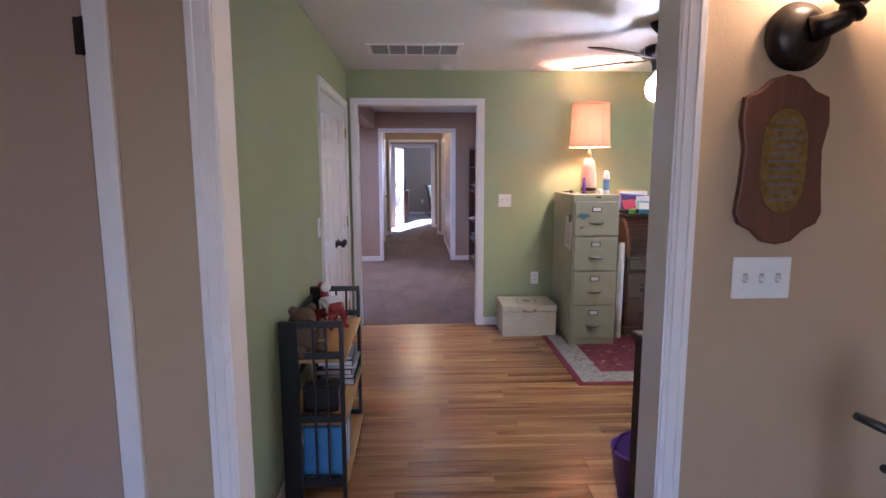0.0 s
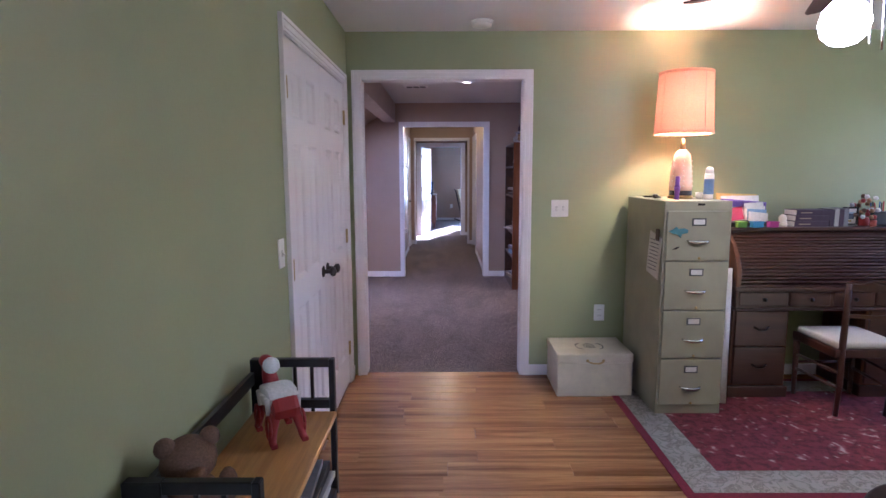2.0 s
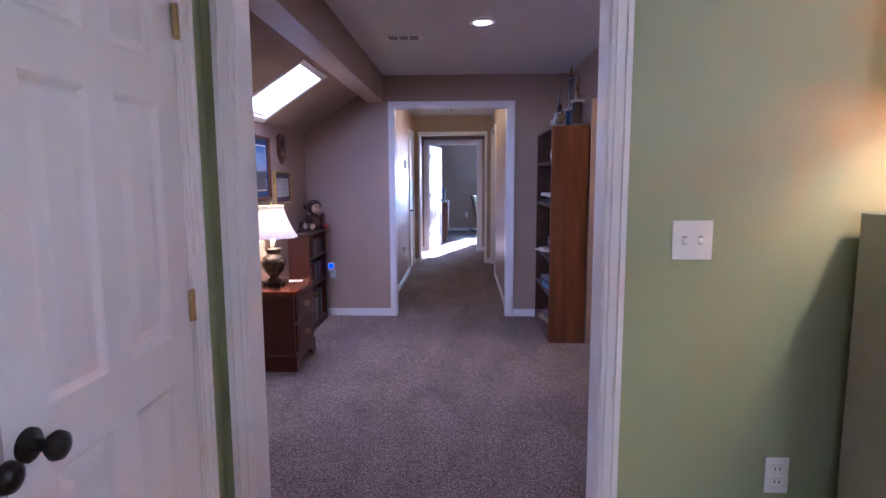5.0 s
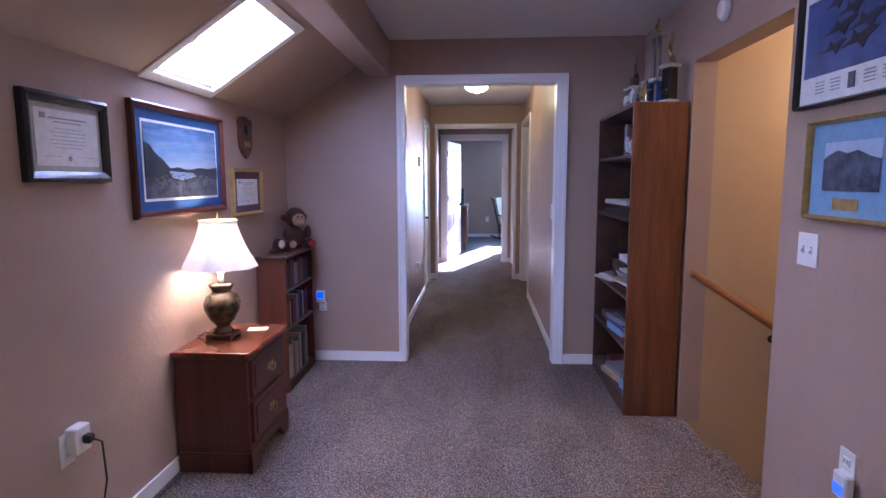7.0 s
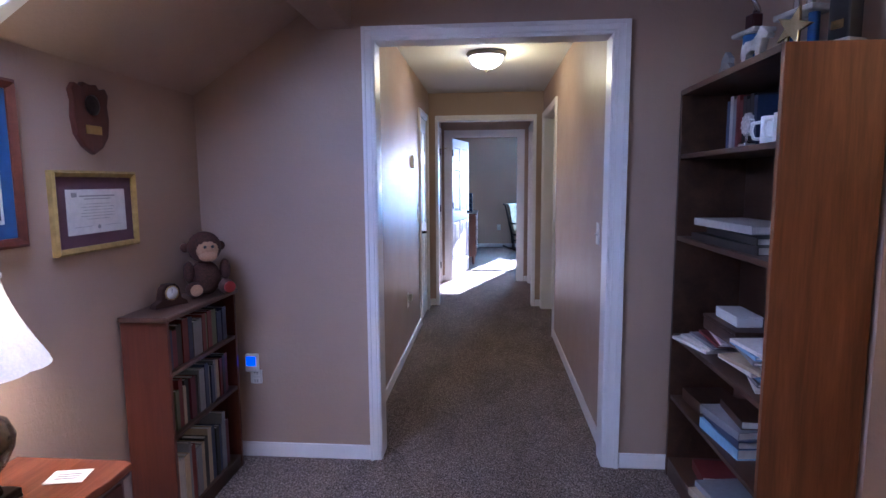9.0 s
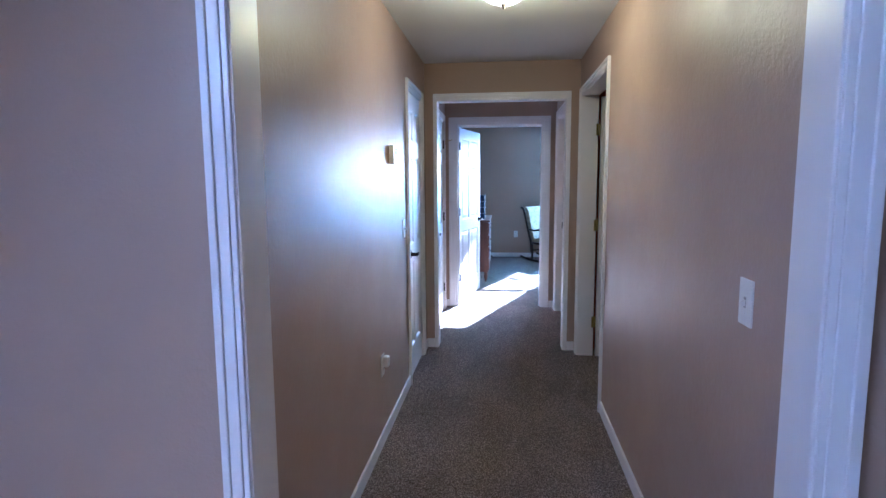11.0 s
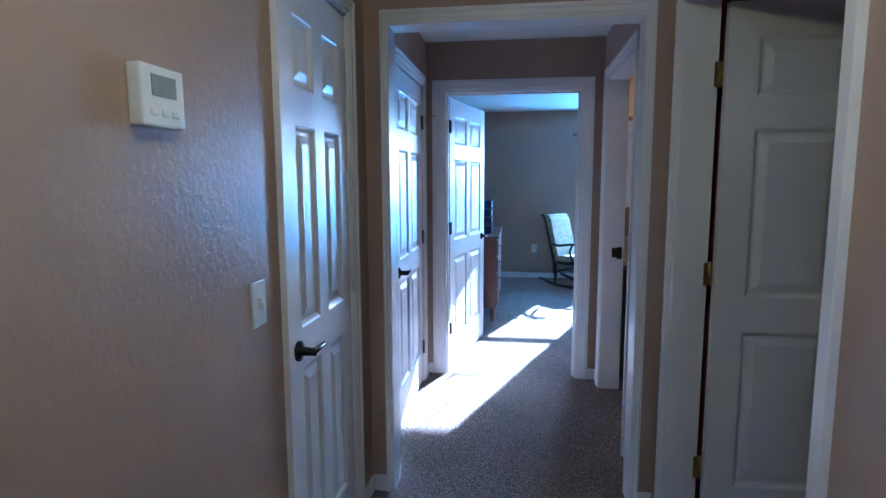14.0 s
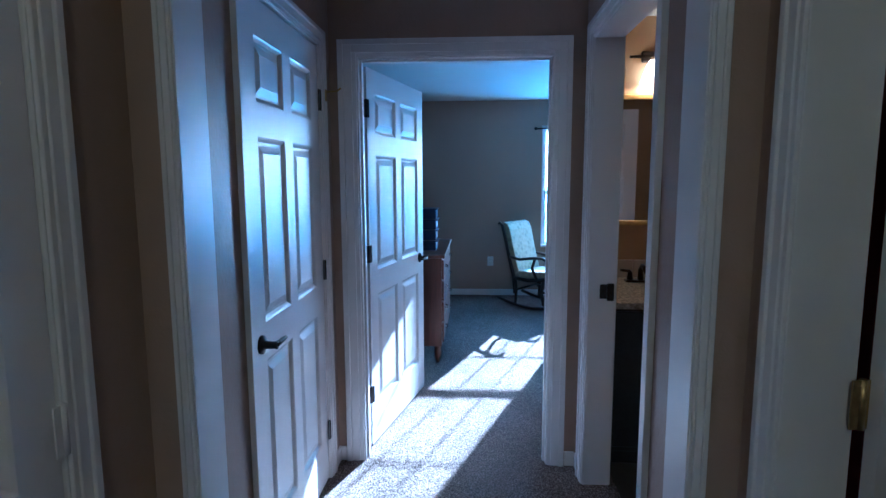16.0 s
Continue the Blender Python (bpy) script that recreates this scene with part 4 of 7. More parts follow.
DARKSTEEL = col("dark_steel", (0.10, 0.10, 0.10), 0.4, 0.5)
fc = thing("filing_cabinet", 1.707, 5.095, 0, "grey beige four-drawer steel filing cabinet", "filing cabinet")
part("body", boxm(-0.19, 0.19, -0.275, 0.36, 0.0, 1.258, bevel=0.005, seg=2), FILE, fc)
for i in range(4):
    z0 = 0.068 + 0.2855 * i
    dr = part("drawer", boxm(-0.177, 0.177, -0.292, -0.270, z0, z0 + 0.277, bevel=0.004, seg=2), FILE, fc)
    part("label_holder", boxm(-0.040, 0.040, -0.296, -0.291, z0 + 0.195, z0 + 0.238, bevel=0.002), DARKSTEEL, dr)
    part("label_card", boxm(-0.031, 0.031, -0.2975, -0.2955, z0 + 0.203, z0 + 0.231), PAPER, dr)
    hb = tube([(-0.06, -0.291, z0 + 0.112), (-0.05, -0.306, z0 + 0.108), (-0.02, -0.316, z0 + 0.105), (0.02, -0.316, z0 + 0.105), (0.05, -0.306, z0 + 0.108), (0.06, -0.291, z0 + 0.112)], [0.004, 0.008, 0.011, 0.011, 0.008, 0.004], 10)
    part("handle", hb, CHROME, dr, "curved chrome handle")
    part("latch", lathe([(0.008, 0), (0.007, 0.006), (0, 0.007)], 12), BRASS, dr).matrix_basis = pose(0.01, -0.291, z0 + 0.012, 90)
part("lock_badge", boxm(-0.005, 0.035, -0.279, -0.274, 1.232, 1.244, bevel=0.001), BRONZE, fc)
tag_sheet = part("paper_sheet", prism([(-0.045, 0.825), (-0.235, 0.800), (-0.265, 1.045), (-0.085, 1.075)], -0.1950, -0.1915, "yz"), PAPER, fc, "white printed sheet held by a magnet")
for i in range(9):
    zz = 0.985 - 0.022 * i
    part("text_line", boxm(-0.1965, -0.1952, -0.235 + 0.004 * i, -0.100 + 0.004 * i, zz + 0.040, zz + 0.044), INK, tag_sheet)
part("magnet", boxm(-0.202, -0.193, -0.235, -0.185, 1.030, 1.095, bevel=0.006), col("brown_magnet", (0.08, 0.045, 0.03)), fc, "small brown magnet")
fish = [(-0.055, 0.005), (-0.03, 0.016), (-0.012, 0.030), (0.0, 0.018), (0.03, 0.022), (0.055, 0.012), (0.05, -0.004), (0.02, -0.012), (0.012, -0.032), (-0.004, -0.014), (-0.03, -0.008)]
part("fish_magnet", prism([(a - 0.115, b + 1.085) for a, b in fish], -0.302, -0.293, bevel=0.002), TEAL, fc, "teal fish magnet")
part("leaf_magnet", prism([(-0.145, 0.985), (-0.12, 1.0), (-0.10, 1.003), (-0.12, 0.988)], -0.296, -0.292), BRONZE, fc)

lp = thing("table_lamp", 1.735, 5.145, 1.258, "pink-shaded ceramic table lamp on a filing cabinet", "table lamp")
part("foot", lathe([(0.0, 0), (0.072, 0), (0.074, 0.012), (0.066, 0.020), (0.0, 0.020)], 32), BRASS, lp)
part("dark_band", lathe([(0.064, 0.018), (0.066, 0.024), (0.065, 0.048), (0.062, 0.050)], 32), BLACK, lp)
part("base", lathe([(0.066, 0.048), (0.067, 0.09), (0.062, 0.16), (0.054, 0.23), (0.046, 0.268), (0.030, 0.288), (0.020, 0.295), (0.0, 0.296)], 36), plain("pink_ceramic", (0.70, 0.50, 0.38), 0.25, 0, 0.06, 30), lp, "peach ceramic lamp base")
bump_me = mesh_of("ceramic_bead", lathe([(0.0, -0.006), (0.006, 0), (0.0, 0.006)], 8), CREAM)
for i in range(6):
    for k in range(6):
        a = radians(60 * i + 20)
        rb = 0.069 - 0.0022 * k
        piece("ceramic_bead", bump_me, lp, pose(rb * math.cos(a), rb * math.sin(a), 0.075 + 0.030 * k))
part("neck", lathe([(0.020, 0.29), (0.016, 0.30), (0.020, 0.306), (0.015, 0.314), (0.018, 0.322), (0.014, 0.335), (0.012, 0.36), (0, 0.36)], 20), BRASS, lp)


def cloth_shade(name, c, trans):
    def f(t, b):
        v = coords(t)
        n = noise_tex(t, v, 130, 3, 0.7)
        t.links.new(ramp(t, n, [(0.3, shade(c, 0.9)), (0.7, shade(c, 1.06))]), b.inputs["Base Color"])
        b.inputs["Roughness"].default_value = 0.9
        tr = t.nodes.new("ShaderNodeBsdfTranslucent")
        tr.inputs["Color"].default_value = (*c, 1)
        mx = t.nodes.new("ShaderNodeMixShader")
        mx.inputs[0].default_value = trans
        out = t.nodes["Material Output"]
        t.links.new(b.outputs[0], mx.inputs[1])
        t.links.new(tr.outputs[0], mx.inputs[2])
        t.links.new(mx.outputs[0], out.inputs["Surface"])
    return material(name, f)


PINK = cloth_shade("pink_shade_cloth", (0.80, 0.385, 0.235), 0.048)
IVORY = cloth_shade("ivory_shade_cloth", (0.86, 0.80, 0.72), 0.050)
part("shade", lathe([(0.153, 0.745), (0.168, 0.395)], 56, caps=False), PINK, lp, "pink fabric drum shade")
for r0, z0, s in ((0.153, 0.745, 1), (0.168, 0.395, 1)):
    bm = bmesh.new()
    lathe([(r0 - 0.002, z0 - 0.008), (r0 + 0.003, z0 - 0.008), (r0 + 0.003, z0 + 0.008), (r0 - 0.002, z0 + 0.008)], 56, bm, caps=False)
    part("shade_trim", bm, PINK, lp)
for i in range(8):
    a = radians(45 * i - 70)
    part("shade_seam", tube([(0.1695 * math.cos(a), 0.1695 * math.sin(a), 0.395), (0.1545 * math.cos(a), 0.1545 * math.sin(a), 0.745)], 0.0016, 6), col("seam", (0.5, 0.25, 0.18)) if i == 0 else PINK, lp)

pt = thing("flashlight", 1.655, 5.00, 1.258, "small purple flashlight standing on end", "flashlight")
part("body", lathe([(0.0, 0), (0.014, 0), (0.014, 0.05), (0.017, 0.055), (0.017, 0.075)], 20), PURPLE, pt)
part("head", lathe([(0.017, 0.075), (0.013, 0.085), (0.013, 0.135), (0.0, 0.137)], 20), PURPLE, pt)
can = thing("spray_can", 1.905 - 0.06, 5.01, 1.258, "white and blue spray can", "spray can")
part("can", lathe([(0.0, 0), (0.026, 0), (0.027, 0.01), (0.027, 0.14), (0.024, 0.152)], 24), PLASTIC, can)
part("label_band", lathe([(0.0275, 0.03), (0.0276, 0.12)], 24, caps=False), col("blue_label", (0.16, 0.28, 0.5)), can)
part("cap", lathe([(0.024, 0.150), (0.022, 0.178), (0.012, 0.19), (0, 0.191)], 24), PLASTIC, can)
cup = thing("paper_cup", 1.80, 5.03, 1.258, "small white paper cup", "cup")
part("cup", lathe([(0.0, 0), (0.018, 0.0), (0.022, 0.04), (0.020, 0.04), (0.016, 0.004), (0, 0.004)], 20), PAPER, cup)
kt = thing("key_ring", 1.585, 5.20, 1.258, "loose keys and cord on the cabinet top", "keys")
part("cord", tube([(-0.02, -0.1, 0.006), (0.02, -0.05, 0.010), (0.05, 0.0, 0.006), (0.02, 0.06, 0.008), (-0.02, 0.10, 0.006)], 0.005), BRONZE, kt)
part("key", boxm(-0.02, 0.03, 0.09, 0.11, 0.0, 0.006, bevel=0.002), BRONZE, kt)
part("fob", boxm(0.0, 0.03, -0.02, 0.01, 0.0, 0.025, bevel=0.006), BLACK, kt)

bx = thing("storage_box", 1.235, 5.275, 0, "cream painted wooden storage box with a brass handle", "box")
part("body", boxm(-0.238, 0.238, -0.182, 0.182, 0.0, 0.222, bevel=0.004), CREAM, bx)
part("lid", boxm(-0.242, 0.242, -0.186, 0.186, 0.224, 0.280, bevel=0.005), CREAM, bx)
part("handle", tube([(-0.05, -0.186, 0.238), (-0.045, -0.200, 0.234), (-0.02, -0.205, 0.226), (0.02, -0.205, 0.226), (0.045, -0.200, 0.234), (0.05, -0.186, 0.238)], 0.005), BRASS, bx, "brass drop handle")
for s in (-1, 1):
    part("handle_plate", lathe([(0.010, 0), (0.008, 0.004), (0, 0.005)], 14), BRASS, bx).matrix_basis = pose(s * 0.05, -0.185, 0.238, 90)
EMBLEM = col("emblem_grey", (0.22, 0.21, 0.18), 0.6)
for i in range(7):
    part("emblem_bar", boxm(-0.035 + 0.0105 * i, -0.029 + 0.0105 * i, -0.055, 0.015, 0.2802, 0.2812), EMBLEM, bx)
part("emblem_crest", prism([(-0.036, 0.022), (-0.012, 0.024), (0.0, 0.046), (0.012, 0.024), (0.036, 0.022), (0.036, 0.030), (-0.036, 0.030)], 0.2802, 0.2812, "xy"), EMBLEM, bx)
for s in (-1, 1):
    for k in range(9):
        a = radians(-78 + 19 * k)
        leaf_bm = prism([(-0.011, 0.0), (0.0, 0.0055), (0.013, 0.0), (0.0, -0.0055)], 0.2803, 0.2813, "xy")
        part("emblem_leaf", leaf_bm, EMBLEM, bx).matrix_basis = pose(s * (0.055 + 0.032 * math.cos(a)), -0.015 + 0.060 * math.sin(a), 0, 0, 0, math.degrees(a) * s + 90 + 25 * s)

# rug
rg = thing("area_rug", 0, 0, 0, "red floral area rug with a grey border", "rug")


def rug_build(t, b):
    v = coords(t)
    vo = t.nodes.new("ShaderNodeTexVoronoi")
    vo.inputs["Scale"].default_value = 12.0
    wob = t.nodes.new("ShaderNodeTexNoise")
    wob.inputs["Scale"].default_value = 9.0
    t.links.new(v, wob.inputs["Vector"])
    add = t.nodes.new("ShaderNodeVectorMath")
    add.operation = "MULTIPLY_ADD"
    add.inputs[1].default_value = (0.22, 0.22, 0.22)
    t.links.new(wob.outputs["Color"], add.inputs[0])
    t.links.new(v, add.inputs[2])
    t.links.new(add.outputs[0], vo.inputs["Vector"])
    n = noise_tex(t, v, 26, 4, 0.7)
    c1 = ramp(t, vo.outputs["Distance"], [(0.10, (0.46, 0.36, 0.30)), (0.19, (0.30, 0.12, 0.11)), (0.32, (0.19, 0.034, 0.042))])
    c2 = ramp(t, n, [(0.38, (0.45, 0.5, 0.45)), (0.55, (1.1, 1.1, 1.1))])
    t.links.new(mix(t, 0.8, c1, c2, "MULTIPLY"), b.inputs["Base Color"])
    b.inputs["Roughness"].default_value = 1.0
    bump(t, b, noise_tex(t, v, 240, 2), 0.6, 0.003)


def border_build(t, b):
    v = coords(t)
    n = noise_tex(t, v, 13, 3, 0.5, 1.8)
    t.links.new(ramp(t, n, [(0.42, (0.34, 0.32, 0.27)), (0.5, (0.20, 0.19, 0.15)), (0.56, (0.36, 0.34, 0.29))]), b.inputs["Base Color"])
    b.inputs["Roughness"].default_value = 1.0
    bump(t, b, noise_tex(t, v, 240, 2), 0.6, 0.003)


RUGRED = material("rug_field", rug_build)
RUGGREY = material("rug_border", border_build)
RX0, RX1, RY0, RY1 = 1.345, 3.75, 3.95, 5.38
part("edge", boxm(RX0, RX1, RY0, RY1, 0.0, 0.007, bevel=0.003), plain("rug_edge", (0.17, 0.014, 0.028), 1.0, 0, 0.2, 90, 0.3), rg, "dark red bound edge")
part("border", boxm(RX0 + 0.045, RX1 - 0.045, RY0 + 0.045, RY1 - 0.045, 0.004, 0.0085), RUGGREY, rg, "grey scrolled border")
part("field", boxm(RX0 + 0.23, RX1 - 0.23, RY0 + 0.23, RY1 - 0.23, 0.006, 0.010), RUGRED, rg, "red floral field")

# roll-top desk
DK = wood("desk_wood", (0.036, 0.014, 0.011), (0.095, 0.039, 0.027), "x", 0.32, 9)
# side wood coloured lighter and more orange for the table lamp's light on it
DKZ_LIT = wood("desk_lit_side_wood", (0.075, 0.026, 0.012), (0.19, 0.072, 0.030), "z", 0.30, 9)
dk = thing("rolltop_desk", 2.66, 5.13, 0.009, "dark wooden roll-top desk with its shutter closed", "desk")
W = 0.585
for s in (-1, 1):
    c = s * 0.415
    ped = part("pedestal", boxm(c - 0.175, c + 0.175, -0.055, 0.34, 0.06, 0.565, bevel=0.003), DKZ_LIT, dk)
    part("plinth", boxm(c - 0.19, c + 0.19, -0.075, 0.34, 0.0, 0.072, bevel=0.008, seg=2), DK, dk)
    for z0, z1 in ((0.085, 0.325), (0.335, 0.555)):
        part("drawer_front", boxm(c - 0.160, c + 0.160, -0.072, -0.052, z0, z1, bevel=0.005, seg=2), DK, ped)
        part("drawer_pull", tube([(c - 0.045, -0.072, (z0 + z1) / 2 + 0.01), (c - 0.02, -0.088, (z0 + z1) / 2 - 0.006), (c + 0.02, -0.088, (z0 + z1) / 2 - 0.006), (c + 0.045, -0.072, (z0 + z1) / 2 + 0.01)], 0.006), BRONZE, ped, "dark metal pull")
part("frieze", boxm(-W, W, -0.075, 0.34, 0.575, 0.688, bevel=0.003), DK, dk)
part("lower_moulding", boxm(-W - 0.012, W + 0.012, -0.090, 0.345, 0.560, 0.576, bevel=0.005), DK, dk)
part("writing_top", boxm(-W - 0.018, W + 0.018, -0.100, 0.345, 0.688, 0.712, bevel=0.006, seg=2), DK, dk)
for c, w in ((-0.42, 0.15), (-0.135, 0.125), (0.135, 0.125), (0.42, 0.15)):
    dr = part("drawer_front", boxm(c - w, c + w, -0.086, -0.070, 0.590, 0.676, bevel=0.004), DK, dk)
    part("drawer_knob", lathe([(0.007, 0), (0.007, 0.010), (0.013, 0.016), (0.010, 0.024), (0, 0.026)], 14), BRONZE, dr).matrix_basis = pose(c, -0.086, 0.633, 90)
CURVE = [(-0.075, 0.712), (-0.078, 0.76), (-0.070, 0.82), (-0.045, 0.88), (0.0, 0.945), (0.055, 0.995), (0.115, 1.025), (0.17, 1.035)]
side = [(-0.095, 0.712), (-0.098, 0.77), (-0.088, 0.84), (-0.060, 0.90), (-0.01, 0.97), (0.06, 1.025), (0.14, 1.045), (0.34, 1.045), (0.34, 0.712)]
for s in (-1, 1):
    part("side_panel", prism(side, s * W - 0.014, s * W + 0.014, "yz", 0.003), DKZ_LIT, dk)
part("top", boxm(-W - 0.03, W + 0.03, 0.07, 0.355, 1.040, 1.062, bevel=0.006, seg=2), DK, dk)
part("back_panel", boxm(-W, W, 0.325, 0.34, 0.712, 1.04), DK, dk)
dense = []
for (a, b), (c, e) in zip(CURVE, CURVE[1:]):
    n = max(1, round(math.hypot(c - a, e - b) / 0.0215))
    dense += [(a + (c - a) * i / n, b + (e - b) * i / n) for i in range(n)]
slat_bm = boxm(-W + 0.015, W - 0.015, -0.0095, 0.004, -0.0088, 0.0088, bevel=0.006, seg=2)
slat_mesh = mesh_of("shutter_slat", slat_bm, DK)
for i, (a, b) in enumerate(dense):
    c, e = dense[min(i + 1, len(dense) - 1)]
    p, q = dense[max(i - 1, 0)]
    ang = math.degrees(math.atan2(c - p, e - q))
    piece("shutter_slat", slat_mesh, dk, pose(0, a, b + 0.006) @ Matrix.Rotation(radians(-ang), 4, "X"))

# side chair at the desk
CHW = wood("chair_wood", (0.040, 0.014, 0.010), (0.09, 0.032, 0.02), "z", 0.3, 8)
chair = thing("dining_chair", 2.695, 4.76, 0.010, "dark wooden side chair with a cream padded seat", "chair")
part("seat_cushion", boxm(-0.185, 0.185, 0.0, 0.37, 0.405, 0.445, bevel=0.018, seg=3), SEAT_CLOTH, chair, "cream padded seat")
part("seat_frame", boxm(-0.20, 0.20, -0.01, 0.385, 0.355, 0.407, bevel=0.006), CHW, chair)
for s in (-1, 1):
    part("back_leg", tube([(s * 0.145, 0.02, 0.0), (s * 0.150, 0.0, 0.20), (s * 0.155, 0.0, 0.40), (s * 0.165, -0.02, 0.60), (s * 0.185, -0.05, 0.80)], [0.014, 0.016, 0.019, 0.017, 0.015]), CHW, chair)
    part("front_leg", tube([(s * 0.18, 0.36, 0.0), (s * 0.18, 0.365, 0.36)], [0.013, 0.019]), CHW, chair)
    part("stretcher", tube([(s * 0.148, 0.01, 0.17), (s * 0.18, 0.362, 0.17)], 0.009), CHW, chair)
    part("stretcher", tube([(s * 0.148, 0.01, 0.26), (s * 0.18, 0.362, 0.26)], 0.009), CHW, chair)
crest = [(-0.19, 0.765), (-0.10, 0.750), (0.0, 0.745), (0.10, 0.750), (0.19, 0.765), (0.19, 0.80), (0.12, 0.79), (0.06, 0.805), (0.0, 0.79), (-0.06, 0.805), (-0.12, 0.79), (-0.19, 0.80)]
part("crest_rail", prism(crest, -0.060, -0.036, bevel=0.004), CHW, chair)
part("back_slat", prism([(-0.17, 0.60), (0.0, 0.585), (0.17, 0.60), (0.17, 0.622), (0.0, 0.607), (-0.17, 0.622)], -0.035, -0.018, bevel=0.003), CHW, chair)
part("front_stretcher", tube([(-0.18, 0.362, 0.21), (0.18, 0.362, 0.21)], 0.009), CHW, chair)

DT = 0.009 + 1.062


def book(x, y, z, sx, sy, sz, mat, rz=0.0, label="closed book", spine="-x", group="", tilt=0.0):
    """A closed book: covers and spine round a block of pages; sx thick, sy deep, sz tall."""
    root = thing("book", x, y, z, label, "book", rz, group)
    bm = bmesh.new()
    c = 0.003
    box(bm, 0, c, 0, sy, 0, sz)
    box(bm, sx - c, sx, 0, sy, 0, sz)
    box(bm, c, sx - c, 0, c, 0, sz)
    if tilt:
        root.matrix_basis = root.matrix_basis @ Matrix.Rotation(radians(tilt), 4, "Y")
    part("cover", bm, mat, root)
    part("page_block", boxm(c, sx - c, c, sy - 0.004, 0.004, sz - 0.004), PAPER, root)
    return root


def stacked(x, y, z, sx, sy, sz, mat, rz, label, group):
    """A book lying flat with its spine along its own -y side: sx long, sy deep, sz thick."""
    root = thing("book", x, y, z, label, "book", rz, group)
    bm = bmesh.new()
    box(bm, 0, sx, 0, sy, 0, 0.0025)
    box(bm, 0, sx, 0, sy, sz - 0.0025, sz)
    box(bm, 0, sx, 0, 0.0025, 0.0025, sz - 0.0025)
    part("cover", bm, mat, root)
    part("page_block", boxm(0.003, sx - 0.003, 0.0025, sy - 0.005, 0.0025, sz - 0.0025), PAPER, root)
    part("title_bar", boxm(sx * 0.12, sx * 0.46, -0.0006, 0.0004, sz * 0.42, sz * 0.58), BOOKS[3], root)
    return root


# things on the desk
rr = random.Random(5)
tray = thing("letter_tray", 2.24, 5.33, DT, "purple and white paper tray full of papers", "tray", 8)
LILAC = col("lilac_card", (0.20, 0.13, 0.46))
part("lower_tray", boxm(-0.16, 0.10, -0.10, 0.10, 0.0, 0.03, bevel=0.004), BLACK, tray)
part("back_sheet", boxm(-0.12, 0.15, 0.055, 0.062, 0.03, 0.20), PAPER, tray).matrix_basis = pose(0, 0, 0, -8)
part("yellow_folder", boxm(-0.15, 0.14, 0.070, 0.076, 0.03, 0.215), col("manila", (0.62, 0.42, 0.12)), tray, "yellow folder").matrix_basis = pose(0, 0, 0, -8, 2)
bm = bmesh.new()
for a in ((-0.15, 0.16, 0.02, 0.05, 0.155, 0.165), (-0.15, -0.142, 0.02, 0.05, 0.04, 0.155), (0.152, 0.16, 0.02, 0.05, 0.04, 0.155), (-0.142, 0.152, 0.042, 0.05, 0.12, 0.155)):
    box(bm, *a)
part("purple_tray", bm, LILAC, tray, "purple plastic tray").matrix_basis = pose(0, 0, 0, -5, 5)
part("red_card", boxm(-0.12, 0.0, -0.012, -0.006, 0.04, 0.125), col("pink_paper", (0.42, 0.05, 0.10)), tray, "red printed card").matrix_basis = pose(0, 0, 0, -14, -6)
for i in range(4):
    part("envelope", boxm(0.01, 0.145, -0.030 + 0.012 * i, -0.024 + 0.012 * i, 0.03, 0.09 + 0.018 * i), (PAPER, PALE_BLUE, PAPER, PAPER)[i], tray).matrix_basis = pose(0, 0, 0, -10 + 2 * i, 6 - 3 * i)
part("scissors_case", boxm(-0.15, -0.02, -0.08, -0.03, 0.03, 0.042, bevel=0.004), BLACK, tray).matrix_basis = pose(0, 0, 0, 0, -6)

for i, (nm, m, w) in enumerate((("green_tape", col("green_plastic", (0.16, 0.36, 0.05)), 0.03), ("blue_box", col("blue_plastic", (0.04, 0.22, 0.42)), 0.035), ("pink_box", col("magenta", (0.45, 0.05, 0.25)), 0.03))):
    t_ = thing("small_box", 2.15 + 0.10 * i, 5.20, DT, "small bright plastic box on the desk", "box", group="boxes on the desk")
    part("body", boxm(-w, w, -0.02, 0.02, 0, 0.03, bevel=0.004), m, t_)
    part("lid", boxm(-w - 0.002, w + 0.002, -0.022, 0.022, 0.03, 0.038, bevel=0.002), m, t_)
fg = thing("figurine", 2.44, 5.25, DT, "small cream ceramic figurine", "figurine")
part("figurine_body", lathe([(0, 0), (0.025, 0), (0.03, 0.02), (0.02, 0.04), (0.024, 0.055), (0.012, 0.075), (0, 0.078)], 16), CREAM, fg)
NIGHT = col("night_purple", (0.050, 0.022, 0.045), 0.5)
for i in range(3):
    stacked(2.50 + 0.004 * i, 5.22, DT + 0.036 * i, 0.215, 0.14, 0.035, NIGHT, 0, "dark purple paperback lying in a stack on the desk", "desk books")
for i in range(4):
    book(2.735 + 0.030 * i, 5.24, DT, 0.027, 0.13, 0.108 + 0.006 * (i % 2), (NIGHT, BOOKS[4], NIGHT, BOOKS[0])[i], 0, "small upright paperback on the desk", group="desk books")
fr = picture("photo_frame", 2.90, 5.30, DT + 0.062, 0, 0.10, 0.12, 0.012, 0.012, BLACK, PAPER, 0.006, "small framed picture leaning on the desk", ship_photo)
fl = thing("flower_ornament", 2.99, 5.30, DT, "red and cream artificial flower ornament", "ornament")
part("pot", lathe([(0, 0), (0.03, 0), (0.036, 0.05), (0.03, 0.055), (0, 0.05)], 18), RED, fl)
